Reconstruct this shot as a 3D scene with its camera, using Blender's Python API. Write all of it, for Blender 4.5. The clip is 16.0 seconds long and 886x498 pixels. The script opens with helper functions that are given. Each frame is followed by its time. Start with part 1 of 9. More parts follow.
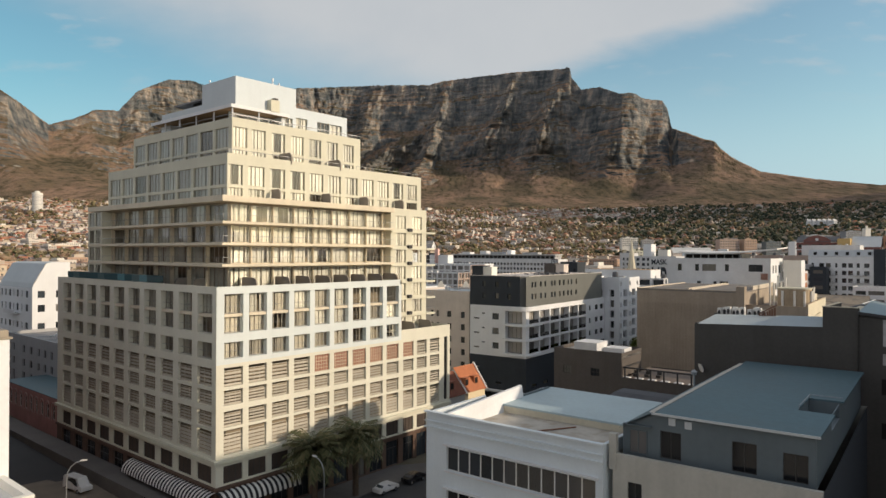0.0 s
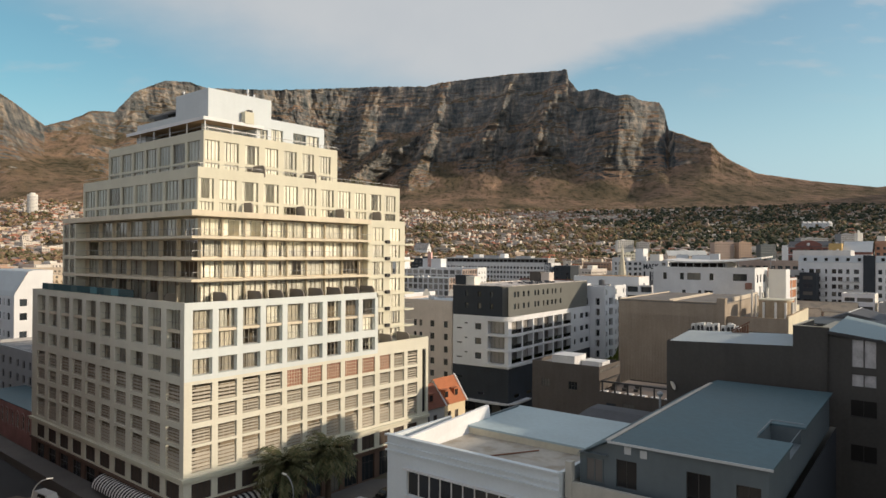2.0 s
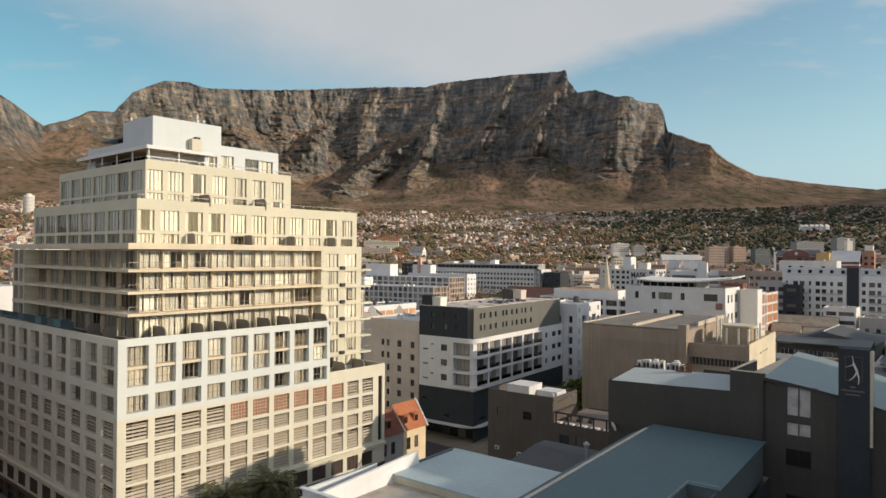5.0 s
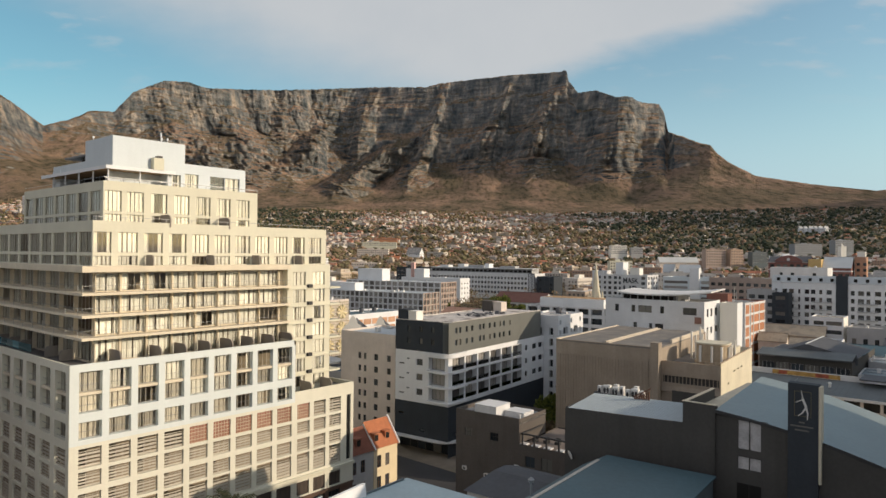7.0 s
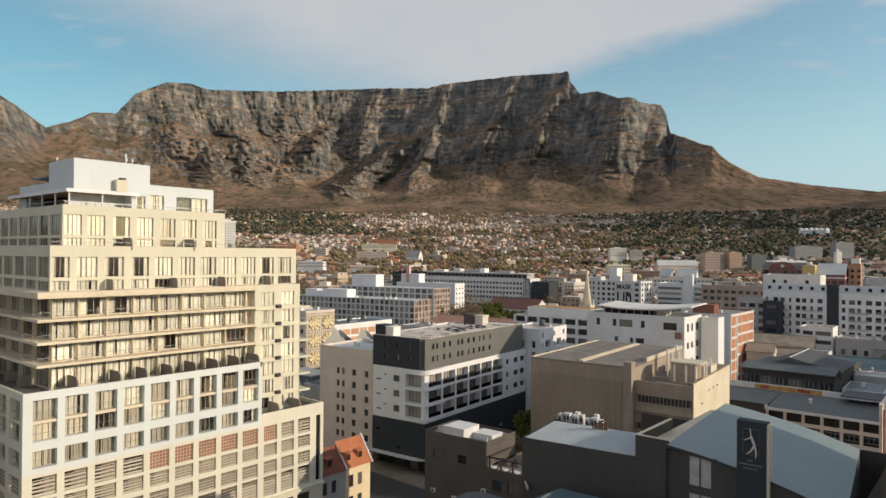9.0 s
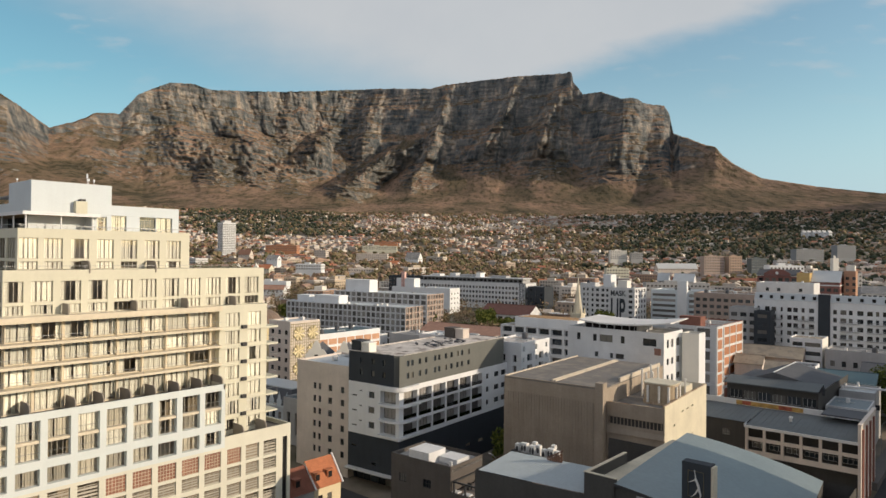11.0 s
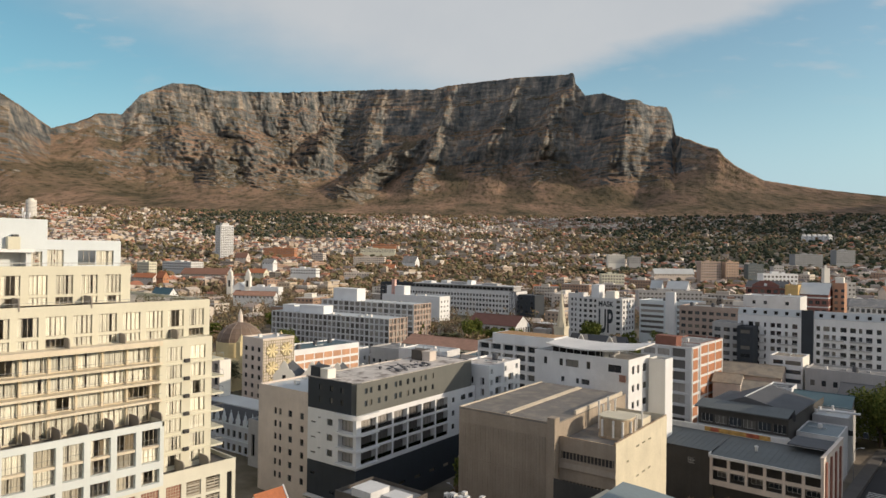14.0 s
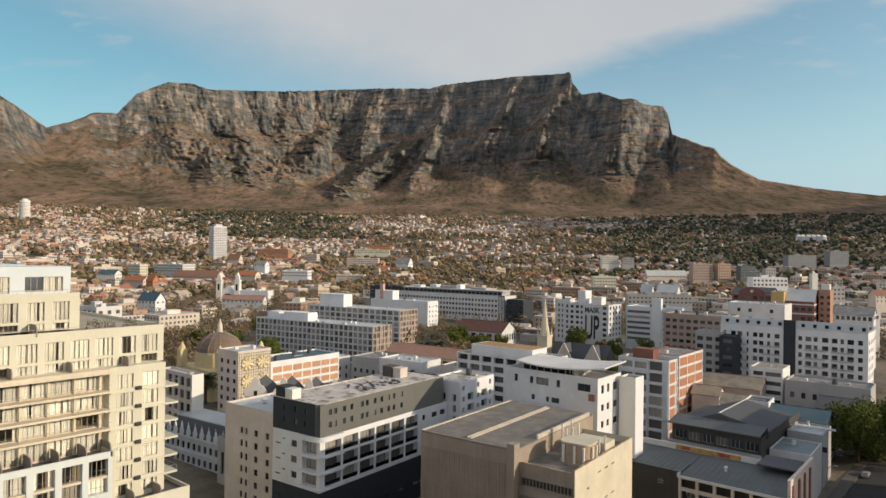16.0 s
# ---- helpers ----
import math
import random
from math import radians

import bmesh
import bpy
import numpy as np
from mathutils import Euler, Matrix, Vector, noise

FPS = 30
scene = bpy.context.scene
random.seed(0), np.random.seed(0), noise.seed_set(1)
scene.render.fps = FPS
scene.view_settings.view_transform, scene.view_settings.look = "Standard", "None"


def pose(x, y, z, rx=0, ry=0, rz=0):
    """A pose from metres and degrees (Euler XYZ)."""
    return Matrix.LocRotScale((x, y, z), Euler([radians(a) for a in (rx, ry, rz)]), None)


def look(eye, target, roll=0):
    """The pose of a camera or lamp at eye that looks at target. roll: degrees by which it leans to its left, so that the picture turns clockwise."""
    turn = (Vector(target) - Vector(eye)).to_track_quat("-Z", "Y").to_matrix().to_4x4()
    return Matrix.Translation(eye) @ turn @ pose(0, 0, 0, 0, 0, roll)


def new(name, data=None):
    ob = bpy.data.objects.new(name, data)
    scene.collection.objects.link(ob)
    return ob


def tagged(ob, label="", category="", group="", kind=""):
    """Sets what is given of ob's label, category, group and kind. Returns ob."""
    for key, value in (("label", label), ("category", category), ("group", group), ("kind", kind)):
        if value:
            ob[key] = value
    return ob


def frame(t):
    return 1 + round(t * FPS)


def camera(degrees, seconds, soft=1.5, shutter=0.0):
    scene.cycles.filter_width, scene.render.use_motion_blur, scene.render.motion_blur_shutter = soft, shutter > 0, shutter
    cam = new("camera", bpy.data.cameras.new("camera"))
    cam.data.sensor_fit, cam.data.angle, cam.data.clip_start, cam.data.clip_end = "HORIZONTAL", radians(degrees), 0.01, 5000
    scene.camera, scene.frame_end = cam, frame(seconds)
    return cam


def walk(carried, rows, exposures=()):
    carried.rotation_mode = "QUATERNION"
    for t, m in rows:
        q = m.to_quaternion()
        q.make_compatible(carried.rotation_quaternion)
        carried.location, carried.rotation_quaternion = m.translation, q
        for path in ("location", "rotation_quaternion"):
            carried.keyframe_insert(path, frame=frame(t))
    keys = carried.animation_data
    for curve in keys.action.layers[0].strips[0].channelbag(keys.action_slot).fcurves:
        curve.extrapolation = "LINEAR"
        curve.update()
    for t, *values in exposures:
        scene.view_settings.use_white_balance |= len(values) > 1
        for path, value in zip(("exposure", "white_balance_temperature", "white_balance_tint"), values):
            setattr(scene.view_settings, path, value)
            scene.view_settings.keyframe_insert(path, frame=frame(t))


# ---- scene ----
# x runs along the shaded street front, y along the sunlit avenue, z up from the street.
cam = camera(67.0, 16.0)
PATH = [
    (0, 0.00, 0.00, 37.50, 40.211, 0.346, -0.204),
    (0.5, 0.38, 0.59, 37.89, 40.127, 0.389, -0.182),
    (1, 0.94, 1.33, 38.41, 40.076, 0.405, -0.196),
    (1.5, 1.49, 2.10, 38.92, 40.033, 0.409, -0.221),
    (2, 2.24, 3.02, 39.51, 40.012, 0.446, -0.242),
    (2.5, 3.02, 3.89, 40.22, 40.010, 0.458, -0.264),
    (3, 3.89, 4.94, 41.03, 40.014, 0.439, -0.293),
    (3.5, 4.70, 6.05, 41.84, 40.012, 0.423, -0.324),
    (4, 5.60, 7.23, 42.69, 40.003, 0.432, -0.333),
    (6.5, 10.27, 12.95, 47.00, 40.097, 0.429, -0.510),
    (7, 11.29, 14.15, 47.83, 40.129, 0.412, -0.483),
    (7.5, 12.20, 15.26, 48.68, 40.190, 0.404, -0.415),
    (8, 13.21, 16.48, 49.53, 40.236, 0.400, -0.377),
    (8.5, 14.19, 17.52, 50.40, 40.298, 0.424, -0.402),
    (9, 15.28, 18.74, 51.39, 40.369, 0.450, -0.453),
    (11.5, 20.22, 25.28, 55.98, 40.749, 0.441, -0.608),
    (12, 21.21, 26.56, 56.88, 40.802, 0.449, -0.640),
    (12.5, 22.17, 27.93, 57.79, 40.856, 0.476, -0.666),
    (13, 23.14, 29.36, 58.78, 40.902, 0.471, -0.705),
    (13.5, 24.12, 30.78, 59.88, 40.954, 0.450, -0.737),
    (14, 25.22, 32.18, 61.05, 40.961, 0.445, -0.763),
    (14.5, 26.26, 33.71, 62.16, 40.942, 0.442, -0.741),
    (15, 27.33, 35.23, 63.39, 40.906, 0.414, -0.714),
    (15.5, 28.39, 36.75, 64.65, 40.859, 0.359, -0.696),
    (16, 29.50, 38.28, 65.79, 40.786, 0.312, -0.723),
]
walk(cam, [(t, pose(x, y, z, 90 + pitch, roll, yaw)) for t, x, y, z, yaw, pitch, roll in PATH])
scene.view_settings.exposure = 0.0

# ---- daylight ----
SUN_EL, SUN_AZ = 17.0, 24.0            # height, and turn from +x towards +y
SUN_WAY = Vector((math.cos(radians(SUN_AZ)) * math.cos(radians(SUN_EL)), math.sin(radians(SUN_AZ)) * math.cos(radians(SUN_EL)), math.sin(radians(SUN_EL))))
sun = new("sun", bpy.data.lights.new("sun", "SUN"))
sun.data.energy, sun.data.angle, sun.data.color = 3.36, radians(0.6), (1.0, 0.815, 0.615)
sun.matrix_world = look(SUN_WAY * 100, (0, 0, 0))


def make_world():
    w = bpy.data.worlds.new("sky")
    scene.world = w
    w.use_nodes = True
    nt = w.node_tree
    N, L = nt.nodes, nt.links
    N.clear()
    out, bg = N.new("ShaderNodeOutputWorld"), N.new("ShaderNodeBackground")
    sky = N.new("ShaderNodeTexSky")
    sky.sky_type, sky.sun_disc = "NISHITA", False
    sky.sun_elevation, sky.sun_rotation = radians(SUN_EL), radians(90 - SUN_AZ)
    sky.air_density, sky.dust_density, sky.ozone_density = 1.0, 1.2, 1.2

    def math_node(op, a, b=None, c=None):
        n = N.new("ShaderNodeMath")
        n.operation = op
        for k, v in enumerate((a, b, c)):
            if v is None:
                continue
            if isinstance(v, (int, float)):
                n.inputs[k].default_value = v
            else:
                L.new(v, n.inputs[k])
        return n.outputs[0]

    def smooth(v, a, b):
        n = N.new("ShaderNodeMapRange")
        n.interpolation_type = "SMOOTHSTEP"
        L.new(v, n.inputs[0])
        n.inputs[1].default_value, n.inputs[2].default_value = a, b
        return n.outputs[0]

    tc, rot = N.new("ShaderNodeTexCoord"), N.new("ShaderNodeVectorRotate")
    rot.rotation_type = "Z_AXIS"
    rot.inputs["Angle"].default_value = radians(-40.8)   # the mountain lies along +y of the turned sky
    L.new(tc.outputs["Generated"], rot.inputs["Vector"])
    sep = N.new("ShaderNodeSeparateXYZ")
    L.new(rot.outputs[0], sep.inputs[0])
    ahead = math_node("MAXIMUM", sep.outputs[1], 0.05)
    u, v = math_node("DIVIDE", sep.outputs[0], ahead), math_node("DIVIDE", sep.outputs[2], ahead)
    # drifting veil of cloud over the mountain
    com = N.new("ShaderNodeCombineXYZ")
    L.new(u, com.inputs[0]), L.new(v, com.inputs[1])
    noi = N.new("ShaderNodeTexNoise")
    noi.inputs["Scale"].default_value, noi.inputs["Detail"].default_value, noi.inputs["Roughness"].default_value = 3.2, 6, 0.58
    L.new(com.outputs[0], noi.inputs["Vector"])
    fine = N.new("ShaderNodeTexNoise")
    fine.inputs["Scale"].default_value, fine.inputs["Detail"].default_value = 11, 5
    mp = N.new("ShaderNodeMapping")
    mp.inputs["Scale"].default_value = (1, 3.2, 1)
    mp.inputs["Rotation"].default_value = (0, 0, -0.35)
    L.new(com.outputs[0], mp.inputs[0]), L.new(mp.outputs[0], fine.inputs["Vector"])
    wob = math_node("MULTIPLY", math_node("SUBTRACT", noi.outputs[0], 0.5), 0.22)
    wob2 = math_node("MULTIPLY", math_node("SUBTRACT", fine.outputs[0], 0.5), 0.10)
    uu = math_node("ADD", math_node("ADD", u, wob), wob2)
    # right rim falls from high on the right to the cable station, left rim is thin
    rim_r = math_node("ADD", math_node("MULTIPLY", math_node("SUBTRACT", v, 0.27), 2.9), 0.20)
    rim_r = math_node("MINIMUM", rim_r, 0.62)
    rim_l = math_node("MULTIPLY_ADD", math_node("SUBTRACT", v, 0.27), -3.0, -0.30)
    m_r = smooth(math_node("SUBTRACT", rim_r, uu), -0.05, 0.10)
    m_l = smooth(math_node("SUBTRACT", uu, rim_l), -0.10, 0.38)
    m_b = smooth(v, 0.16, 0.27)
    mask = math_node("MULTIPLY", math_node("MULTIPLY", m_r, m_l), m_b)
    streak = math_node("MULTIPLY", smooth(fine.outputs[0], 0.52, 0.75), math_node("MULTIPLY", smooth(v, 0.2, 0.32), 0.35))
    front = smooth(sep.outputs[1], 0.0, 0.2)
    mask = math_node("MULTIPLY", math_node("MAXIMUM", math_node("MULTIPLY", mask, 0.88), streak), front)
    # thin warm cloud added behind the walk, out of view, to warm the shade
    bay = math_node("MULTIPLY", smooth(math_node("MULTIPLY", sep.outputs[1], -1.0), -0.78, -0.25), math_node("MULTIPLY_ADD", noi.outputs[0], 0.5, 0.5))
    bay = math_node("MULTIPLY", bay, math_node("MULTIPLY_ADD", smooth(sep.outputs[2], 0.25, 0.8), -0.5, 1.0))       # clear overhead
    scl = N.new("ShaderNodeVectorMath")
    scl.operation = "MULTIPLY"
    L.new(sky.outputs[0], scl.inputs[0])
    scl.inputs[1].default_value = (SKY * 0.99, SKY * 1.12, SKY * 1.03)
    # the sky deepens away from the sun
    deep = N.new("ShaderNodeMix")
    deep.data_type = "RGBA"
    deep.inputs["A"].default_value, deep.inputs["B"].default_value = (0.62, 0.78, 0.79, 1), (1, 1, 1, 1)
    L.new(smooth(u, -0.75, 0.15), deep.inputs["Factor"])
    scl2 = N.new("ShaderNodeVectorMath")
    scl2.operation = "MULTIPLY"
    L.new(scl.outputs[0], scl2.inputs[0]), L.new(deep.outputs["Result"], scl2.inputs[1])
    # pale air along the horizon
    air = N.new("ShaderNodeMix")
    air.data_type = "RGBA"
    L.new(math_node("MULTIPLY", smooth(math_node("MULTIPLY", v, -1.0), -0.28, -0.02), 0.8), air.inputs["Factor"])
    L.new(scl2.outputs[0], air.inputs["A"])
    air.inputs["B"].default_value = (0.44, 0.60, 0.75, 1)
    shade = N.new("ShaderNodeMix")
    shade.data_type = "RGBA"
    L.new(noi.outputs[0], shade.inputs["Factor"])
    shade.inputs["A"].default_value, shade.inputs["B"].default_value = (0.50, 0.52, 0.55, 1), (0.66, 0.655, 0.65, 1)
    mix = N.new("ShaderNodeMix")
    mix.data_type = "RGBA"
    L.new(mask, mix.inputs["Factor"]), L.new(air.outputs["Result"], mix.inputs["A"]), L.new(shade.outputs["Result"], mix.inputs["B"])
    mix_b = N.new("ShaderNodeMix")
    mix_b.data_type = "RGBA"
    L.new(bay, mix_b.inputs["Factor"]), L.new(mix.outputs["Result"], mix_b.inputs["A"])
    mix_b.inputs["B"].default_value = (0.61, 0.545, 0.555, 1)
    L.new(mix_b.outputs["Result"], bg.inputs["Color"])
    bg.inputs["Strength"].default_value = 1.0
    L.new(bg.outputs[0], out.inputs[0])


SKY = 0.16
make_world()


# ---- materials ----
def surf(name, col, rough=0.8, var=0.15, scale=0.25, fine=3.0, bump=0.15, spec=0.3, metal=0.0, streak=0.0, rand=0.0, second=None, mixat=0.55):
    """A worn surface: broad stains and fine grain in metres, rain streaks down walls, and a chance tint for each piece."""
    m = bpy.data.materials.new(name)
    m.use_nodes = True
    nt = m.node_tree
    N, L = nt.nodes, nt.links
    b = N["Principled BSDF"]
    b.inputs["Roughness"].default_value, b.inputs["Metallic"].default_value, b.inputs["Specular IOR Level"].default_value = rough, metal, spec
    geo = N.new("ShaderNodeNewGeometry")

    def noise_tex(sc, detail=5, stretch=None):
        n = N.new("ShaderNodeTexNoise")
        n.inputs["Scale"].default_value, n.inputs["Detail"].default_value = sc, detail
        if stretch:
            mp = N.new("ShaderNodeMapping")
            mp.inputs["Scale"].default_value = stretch
            L.new(geo.outputs["Position"], mp.inputs[0]), L.new(mp.outputs[0], n.inputs["Vector"])
        else:
            L.new(geo.outputs["Position"], n.inputs["Vector"])
        return n.outputs[0]

    def gain(src, amount):
        r = N.new("ShaderNodeMapRange")
        L.new(src, r.inputs[0])
        r.inputs[1].default_value, r.inputs[2].default_value = 0.25, 0.75
        r.inputs[3].default_value, r.inputs[4].default_value = 1 - amount, 1 + amount
        return r.outputs[0]

    def times(a, f):
        n = N.new("ShaderNodeVectorMath")
        n.operation = "SCALE"
        L.new(a, n.inputs[0]), L.new(f, n.inputs["Scale"])
        return n.outputs[0]

    base = N.new("ShaderNodeRGB")
    base.outputs[0].default_value = (*col, 1)
    c = base.outputs[0]
    broad, grain = noise_tex(scale), noise_tex(fine, 4)
    if second:
        mx, r = N.new("ShaderNodeMix"), N.new("ShaderNodeMapRange")
        mx.data_type = "RGBA"
        L.new(noise_tex(scale * 1.7, 6), r.inputs[0])
        r.inputs[1].default_value, r.inputs[2].default_value = mixat - 0.08, mixat + 0.08
        L.new(r.outputs[0], mx.inputs["Factor"]), L.new(c, mx.inputs["A"])
        mx.inputs["B"].default_value = (*second, 1)
        c = mx.outputs["Result"]
    c = times(c, gain(broad, var))
    c = times(c, gain(grain, var * 0.6))
    if streak:
        c = times(c, gain(noise_tex(1.0, 4, (1.3, 1.3, 0.09)), streak))
    if rand:
        oi = N.new("ShaderNodeObjectInfo")
        r = N.new("ShaderNodeMapRange")
        L.new(oi.outputs["Random"], r.inputs[0])
        r.inputs[3].default_value, r.inputs[4].default_value = 1 - rand, 1 + rand
        c = times(c, r.outputs[0])
    L.new(c, b.inputs["Base Color"])
    if bump:
        bp = N.new("ShaderNodeBump")
        bp.inputs["Strength"].default_value, bp.inputs["Distance"].default_value = bump, 0.05
        L.new(grain, bp.inputs["Height"]), L.new(bp.outputs[0], b.inputs["Normal"])
    rr = N.new("ShaderNodeMapRange")
    L.new(broad, rr.inputs[0])
    rr.inputs[3].default_value, rr.inputs[4].default_value = max(0.02, rough - 0.1), min(1, rough + 0.1)
    L.new(rr.outputs[0], b.inputs["Roughness"])
    return m


def glass_dark(name, col=(0.02, 0.025, 0.03), rough=0.06, light=(0.16, 0.155, 0.14)):
    """Window glass seen from far outside: a gloss over a dim room, with a drawn blind here and there."""
    m = bpy.data.materials.new(name)
    m.use_nodes = True
    N, L = m.node_tree.nodes, m.node_tree.links
    b = N["Principled BSDF"]
    b.inputs["Roughness"].default_value, b.inputs["Specular IOR Level"].default_value = rough, 0.6
    oi, ramp = N.new("ShaderNodeObjectInfo"), N.new("ShaderNodeValToRGB")
    ramp.color_ramp.interpolation = "CONSTANT"
    e = ramp.color_ramp.elements
    e[0].color, e[1].color = (*col, 1), (*light, 1)
    e[1].position = 0.8
    mid = e.new(0.45)
    mid.color = (col[0] * 2.4, col[1] * 2.4, col[2] * 2.4, 1)
    L.new(oi.outputs["Random"], ramp.inputs[0]), L.new(ramp.outputs[0], b.inputs["Base Color"])
    return m


def island(name, stops, rough=0.85, var=0.12):
    """Each loose piece of a joined mesh takes one of the given colours."""
    m = surf(name, (1, 1, 1), rough, var, 0.15, 1.5, 0)
    N, L = m.node_tree.nodes, m.node_tree.links
    geo, ramp = N.new("ShaderNodeNewGeometry"), N.new("ShaderNodeValToRGB")
    ramp.color_ramp.interpolation = "CONSTANT"
    e = ramp.color_ramp.elements
    e[0].color = (*stops[0], 1)
    e[1].position, e[1].color = 1 / len(stops), (*stops[1], 1)
    for k, c in enumerate(stops[2:], 2):
        e.new(k / len(stops)).color = (*c, 1)
    L.new(geo.outputs["Random Per Island"], ramp.inputs[0])
    rgb = next(n for n in N if n.bl_idname == "ShaderNodeRGB")
    for link in list(rgb.outputs[0].links):
        L.new(ramp.outputs[0], link.to_socket)
    return m


PODIUM_CREAM = surf("pale cream paint", (0.70, 0.682, 0.57), 0.75, 0.06, 0.2, 4, 0.06, streak=0.02)
PODIUM_WHITE = surf("off-white paint", (0.665, 0.715, 0.70), 0.7, 0.05, 0.2, 4, 0.05, streak=0.017)
COOL_WHITE = surf("cool white paint", (0.64, 0.70, 0.73), 0.7, 0.05, 0.2, 4, 0.05, streak=0.017)
ROOF_BOWED = surf("grey teal roof sheet", (0.20, 0.245, 0.26), 0.5, 0.12, 0.15, 2, 0.05, spec=0.4)
ROOF_HALL = surf("dark grey roof screed", (0.20, 0.185, 0.17), 0.9, 0.16, 0.2, 1.5, 0.12, second=(0.26, 0.235, 0.20))
CREAM = surf("cream render", (0.66, 0.64, 0.515), 0.75, 0.06, 0.2, 4, 0.06, streak=0.021)
IVORY = surf("ivory paint", (0.80, 0.78, 0.72), 0.7, 0.05, 0.2, 4, 0.05, streak=0.017)
WHITE = surf("white paint", (0.775, 0.79, 0.80), 0.7, 0.06, 0.2, 4, 0.06, streak=0.021)
WHITE_OLD = surf("weathered white plaster", (0.665, 0.67, 0.67), 0.8, 0.09, 0.3, 3, 0.1, streak=0.021)
GREY_WALL = surf("pale grey plaster", (0.42, 0.42, 0.42), 0.85, 0.10, 0.25, 3, 0.1, streak=0.042)
SLATE_WALL = surf("blue-grey plaster", (0.27, 0.29, 0.31), 0.85, 0.10, 0.25, 3, 0.1, streak=0.04)
BEIGE = surf("beige plaster", (0.66, 0.585, 0.52), 0.85, 0.10, 0.25, 3, 0.1, streak=0.042)
TAN = surf("ribbed tan concrete", (0.355, 0.30, 0.24), 0.9, 0.12, 0.2, 2.5, 0.25, streak=0.087)
TAN_PLAIN = surf("tan concrete", (0.64, 0.59, 0.46), 0.9, 0.10, 0.2, 2.5, 0.15, streak=0.042)
CHARCOAL = surf("charcoal paint", (0.042, 0.05, 0.06), 0.75, 0.12, 0.3, 3, 0.06, streak=0.052)
OLIVE = surf("olive grey cladding", (0.15, 0.155, 0.143), 0.7, 0.08, 0.3, 3, 0.06, streak=0.035)
DARK_WALL = surf("dark brown grey wall", (0.077, 0.074, 0.069), 0.85, 0.14, 0.2, 3, 0.12, streak=0.070)
BROWN_WALL = surf("brown painted wall", (0.112, 0.099, 0.089), 0.85, 0.14, 0.25, 3, 0.12, streak=0.070)
BLUE_GREY = surf("blue grey sheeting", (0.115, 0.145, 0.16), 0.55, 0.08, 0.2, 2, 0.05, spec=0.4, streak=0.035)
ROOF_BLUE = surf("blue grey roof sheet", (0.066, 0.12, 0.142), 0.55, 0.16, 0.12, 2, 0.05, spec=0.4)
ROOF_PALE = surf("pale roof sheet", (0.52, 0.55, 0.56), 0.5, 0.10, 0.12, 2, 0.05, spec=0.4)
ROOF_GREY = surf("weathered grey roof", (0.24, 0.24, 0.24), 0.9, 0.18, 0.2, 1.5, 0.15, second=(0.34, 0.33, 0.31))
ROOF_TAN = surf("tan roof screed", (0.36, 0.31, 0.24), 0.9, 0.18, 0.2, 1.5, 0.15, second=(0.27, 0.24, 0.2))
ROOF_TEAL = surf("teal roof sheet", (0.06, 0.13, 0.165), 0.6, 0.1, 0.2, 2, 0.05)
ROOF_WHITE = surf("white roof sheet", (0.72, 0.71, 0.69), 0.6, 0.1, 0.2, 2, 0.05)
ROOF_DARK = surf("dark roof felt", (0.10, 0.105, 0.115), 0.8, 0.16, 0.2, 1.5, 0.12)
ROOF_SLATE = surf("slate grey roof sheet", (0.125, 0.14, 0.145), 0.65, 0.16, 0.2, 2, 0.05)
ROOF_STAINED = surf("stained concrete roof", (0.58, 0.54, 0.50), 0.9, 0.2, 0.25, 1.2, 0.2, second=(0.20, 0.17, 0.15), mixat=0.6)
TERRACOTTA = surf("terracotta tiles", (0.46, 0.18, 0.09), 0.85, 0.18, 0.6, 5, 0.3)
TERRACOTTA_PALE = surf("faded pink tiles", (0.40, 0.235, 0.17), 0.85, 0.18, 0.5, 4, 0.25)
TERRACOTTA_OLD = surf("old red roof", (0.28, 0.155, 0.11), 0.85, 0.18, 0.6, 5, 0.3)
PANEL_BROWN = surf("pinkish brown panels", (0.42, 0.33, 0.28), 0.85, 0.12, 0.3, 3, 0.1)
BRICK_RED = surf("red brick", (0.26, 0.12, 0.09), 0.9, 0.16, 0.5, 6, 0.3, rand=0.12)
BRICK_SCHOOL = surf("dull school brick", (0.24, 0.115, 0.10), 0.9, 0.16, 0.5, 6, 0.3)
BRICK_ORANGE = surf("orange brick", (0.45, 0.215, 0.12), 0.9, 0.12, 0.5, 6, 0.2, rand=0.1)
PINK_WALL = surf("faded red plaster", (0.40, 0.20, 0.18), 0.85, 0.16, 0.4, 3, 0.15, streak=0.042)
STREET_BASE = surf("brown shopfront plaster", (0.13, 0.085, 0.065), 0.85, 0.14, 0.3, 3, 0.12, streak=0.052)
ASPHALT = surf("asphalt", (0.055, 0.055, 0.057), 0.92, 0.2, 0.12, 5, 0.2)
PAVING = surf("paving", (0.14, 0.13, 0.12), 0.9, 0.15, 0.3, 3, 0.15)
LINE_PAINT = surf("road paint", (0.62, 0.62, 0.58), 0.8, 0.15, 0.6, 5, 0)
CITY = surf("city ground", (0.22, 0.185, 0.145), 0.95, 0.25, 0.02, 0.4, 0.1, second=(0.10, 0.09, 0.055), mixat=0.5)
METAL = surf("grey metal", (0.33, 0.34, 0.35), 0.45, 0.1, 0.5, 5, 0.03, metal=0.6)
METAL_DARK = surf("dark metal", (0.05, 0.05, 0.052), 0.5, 0.1, 0.5, 5, 0.03)
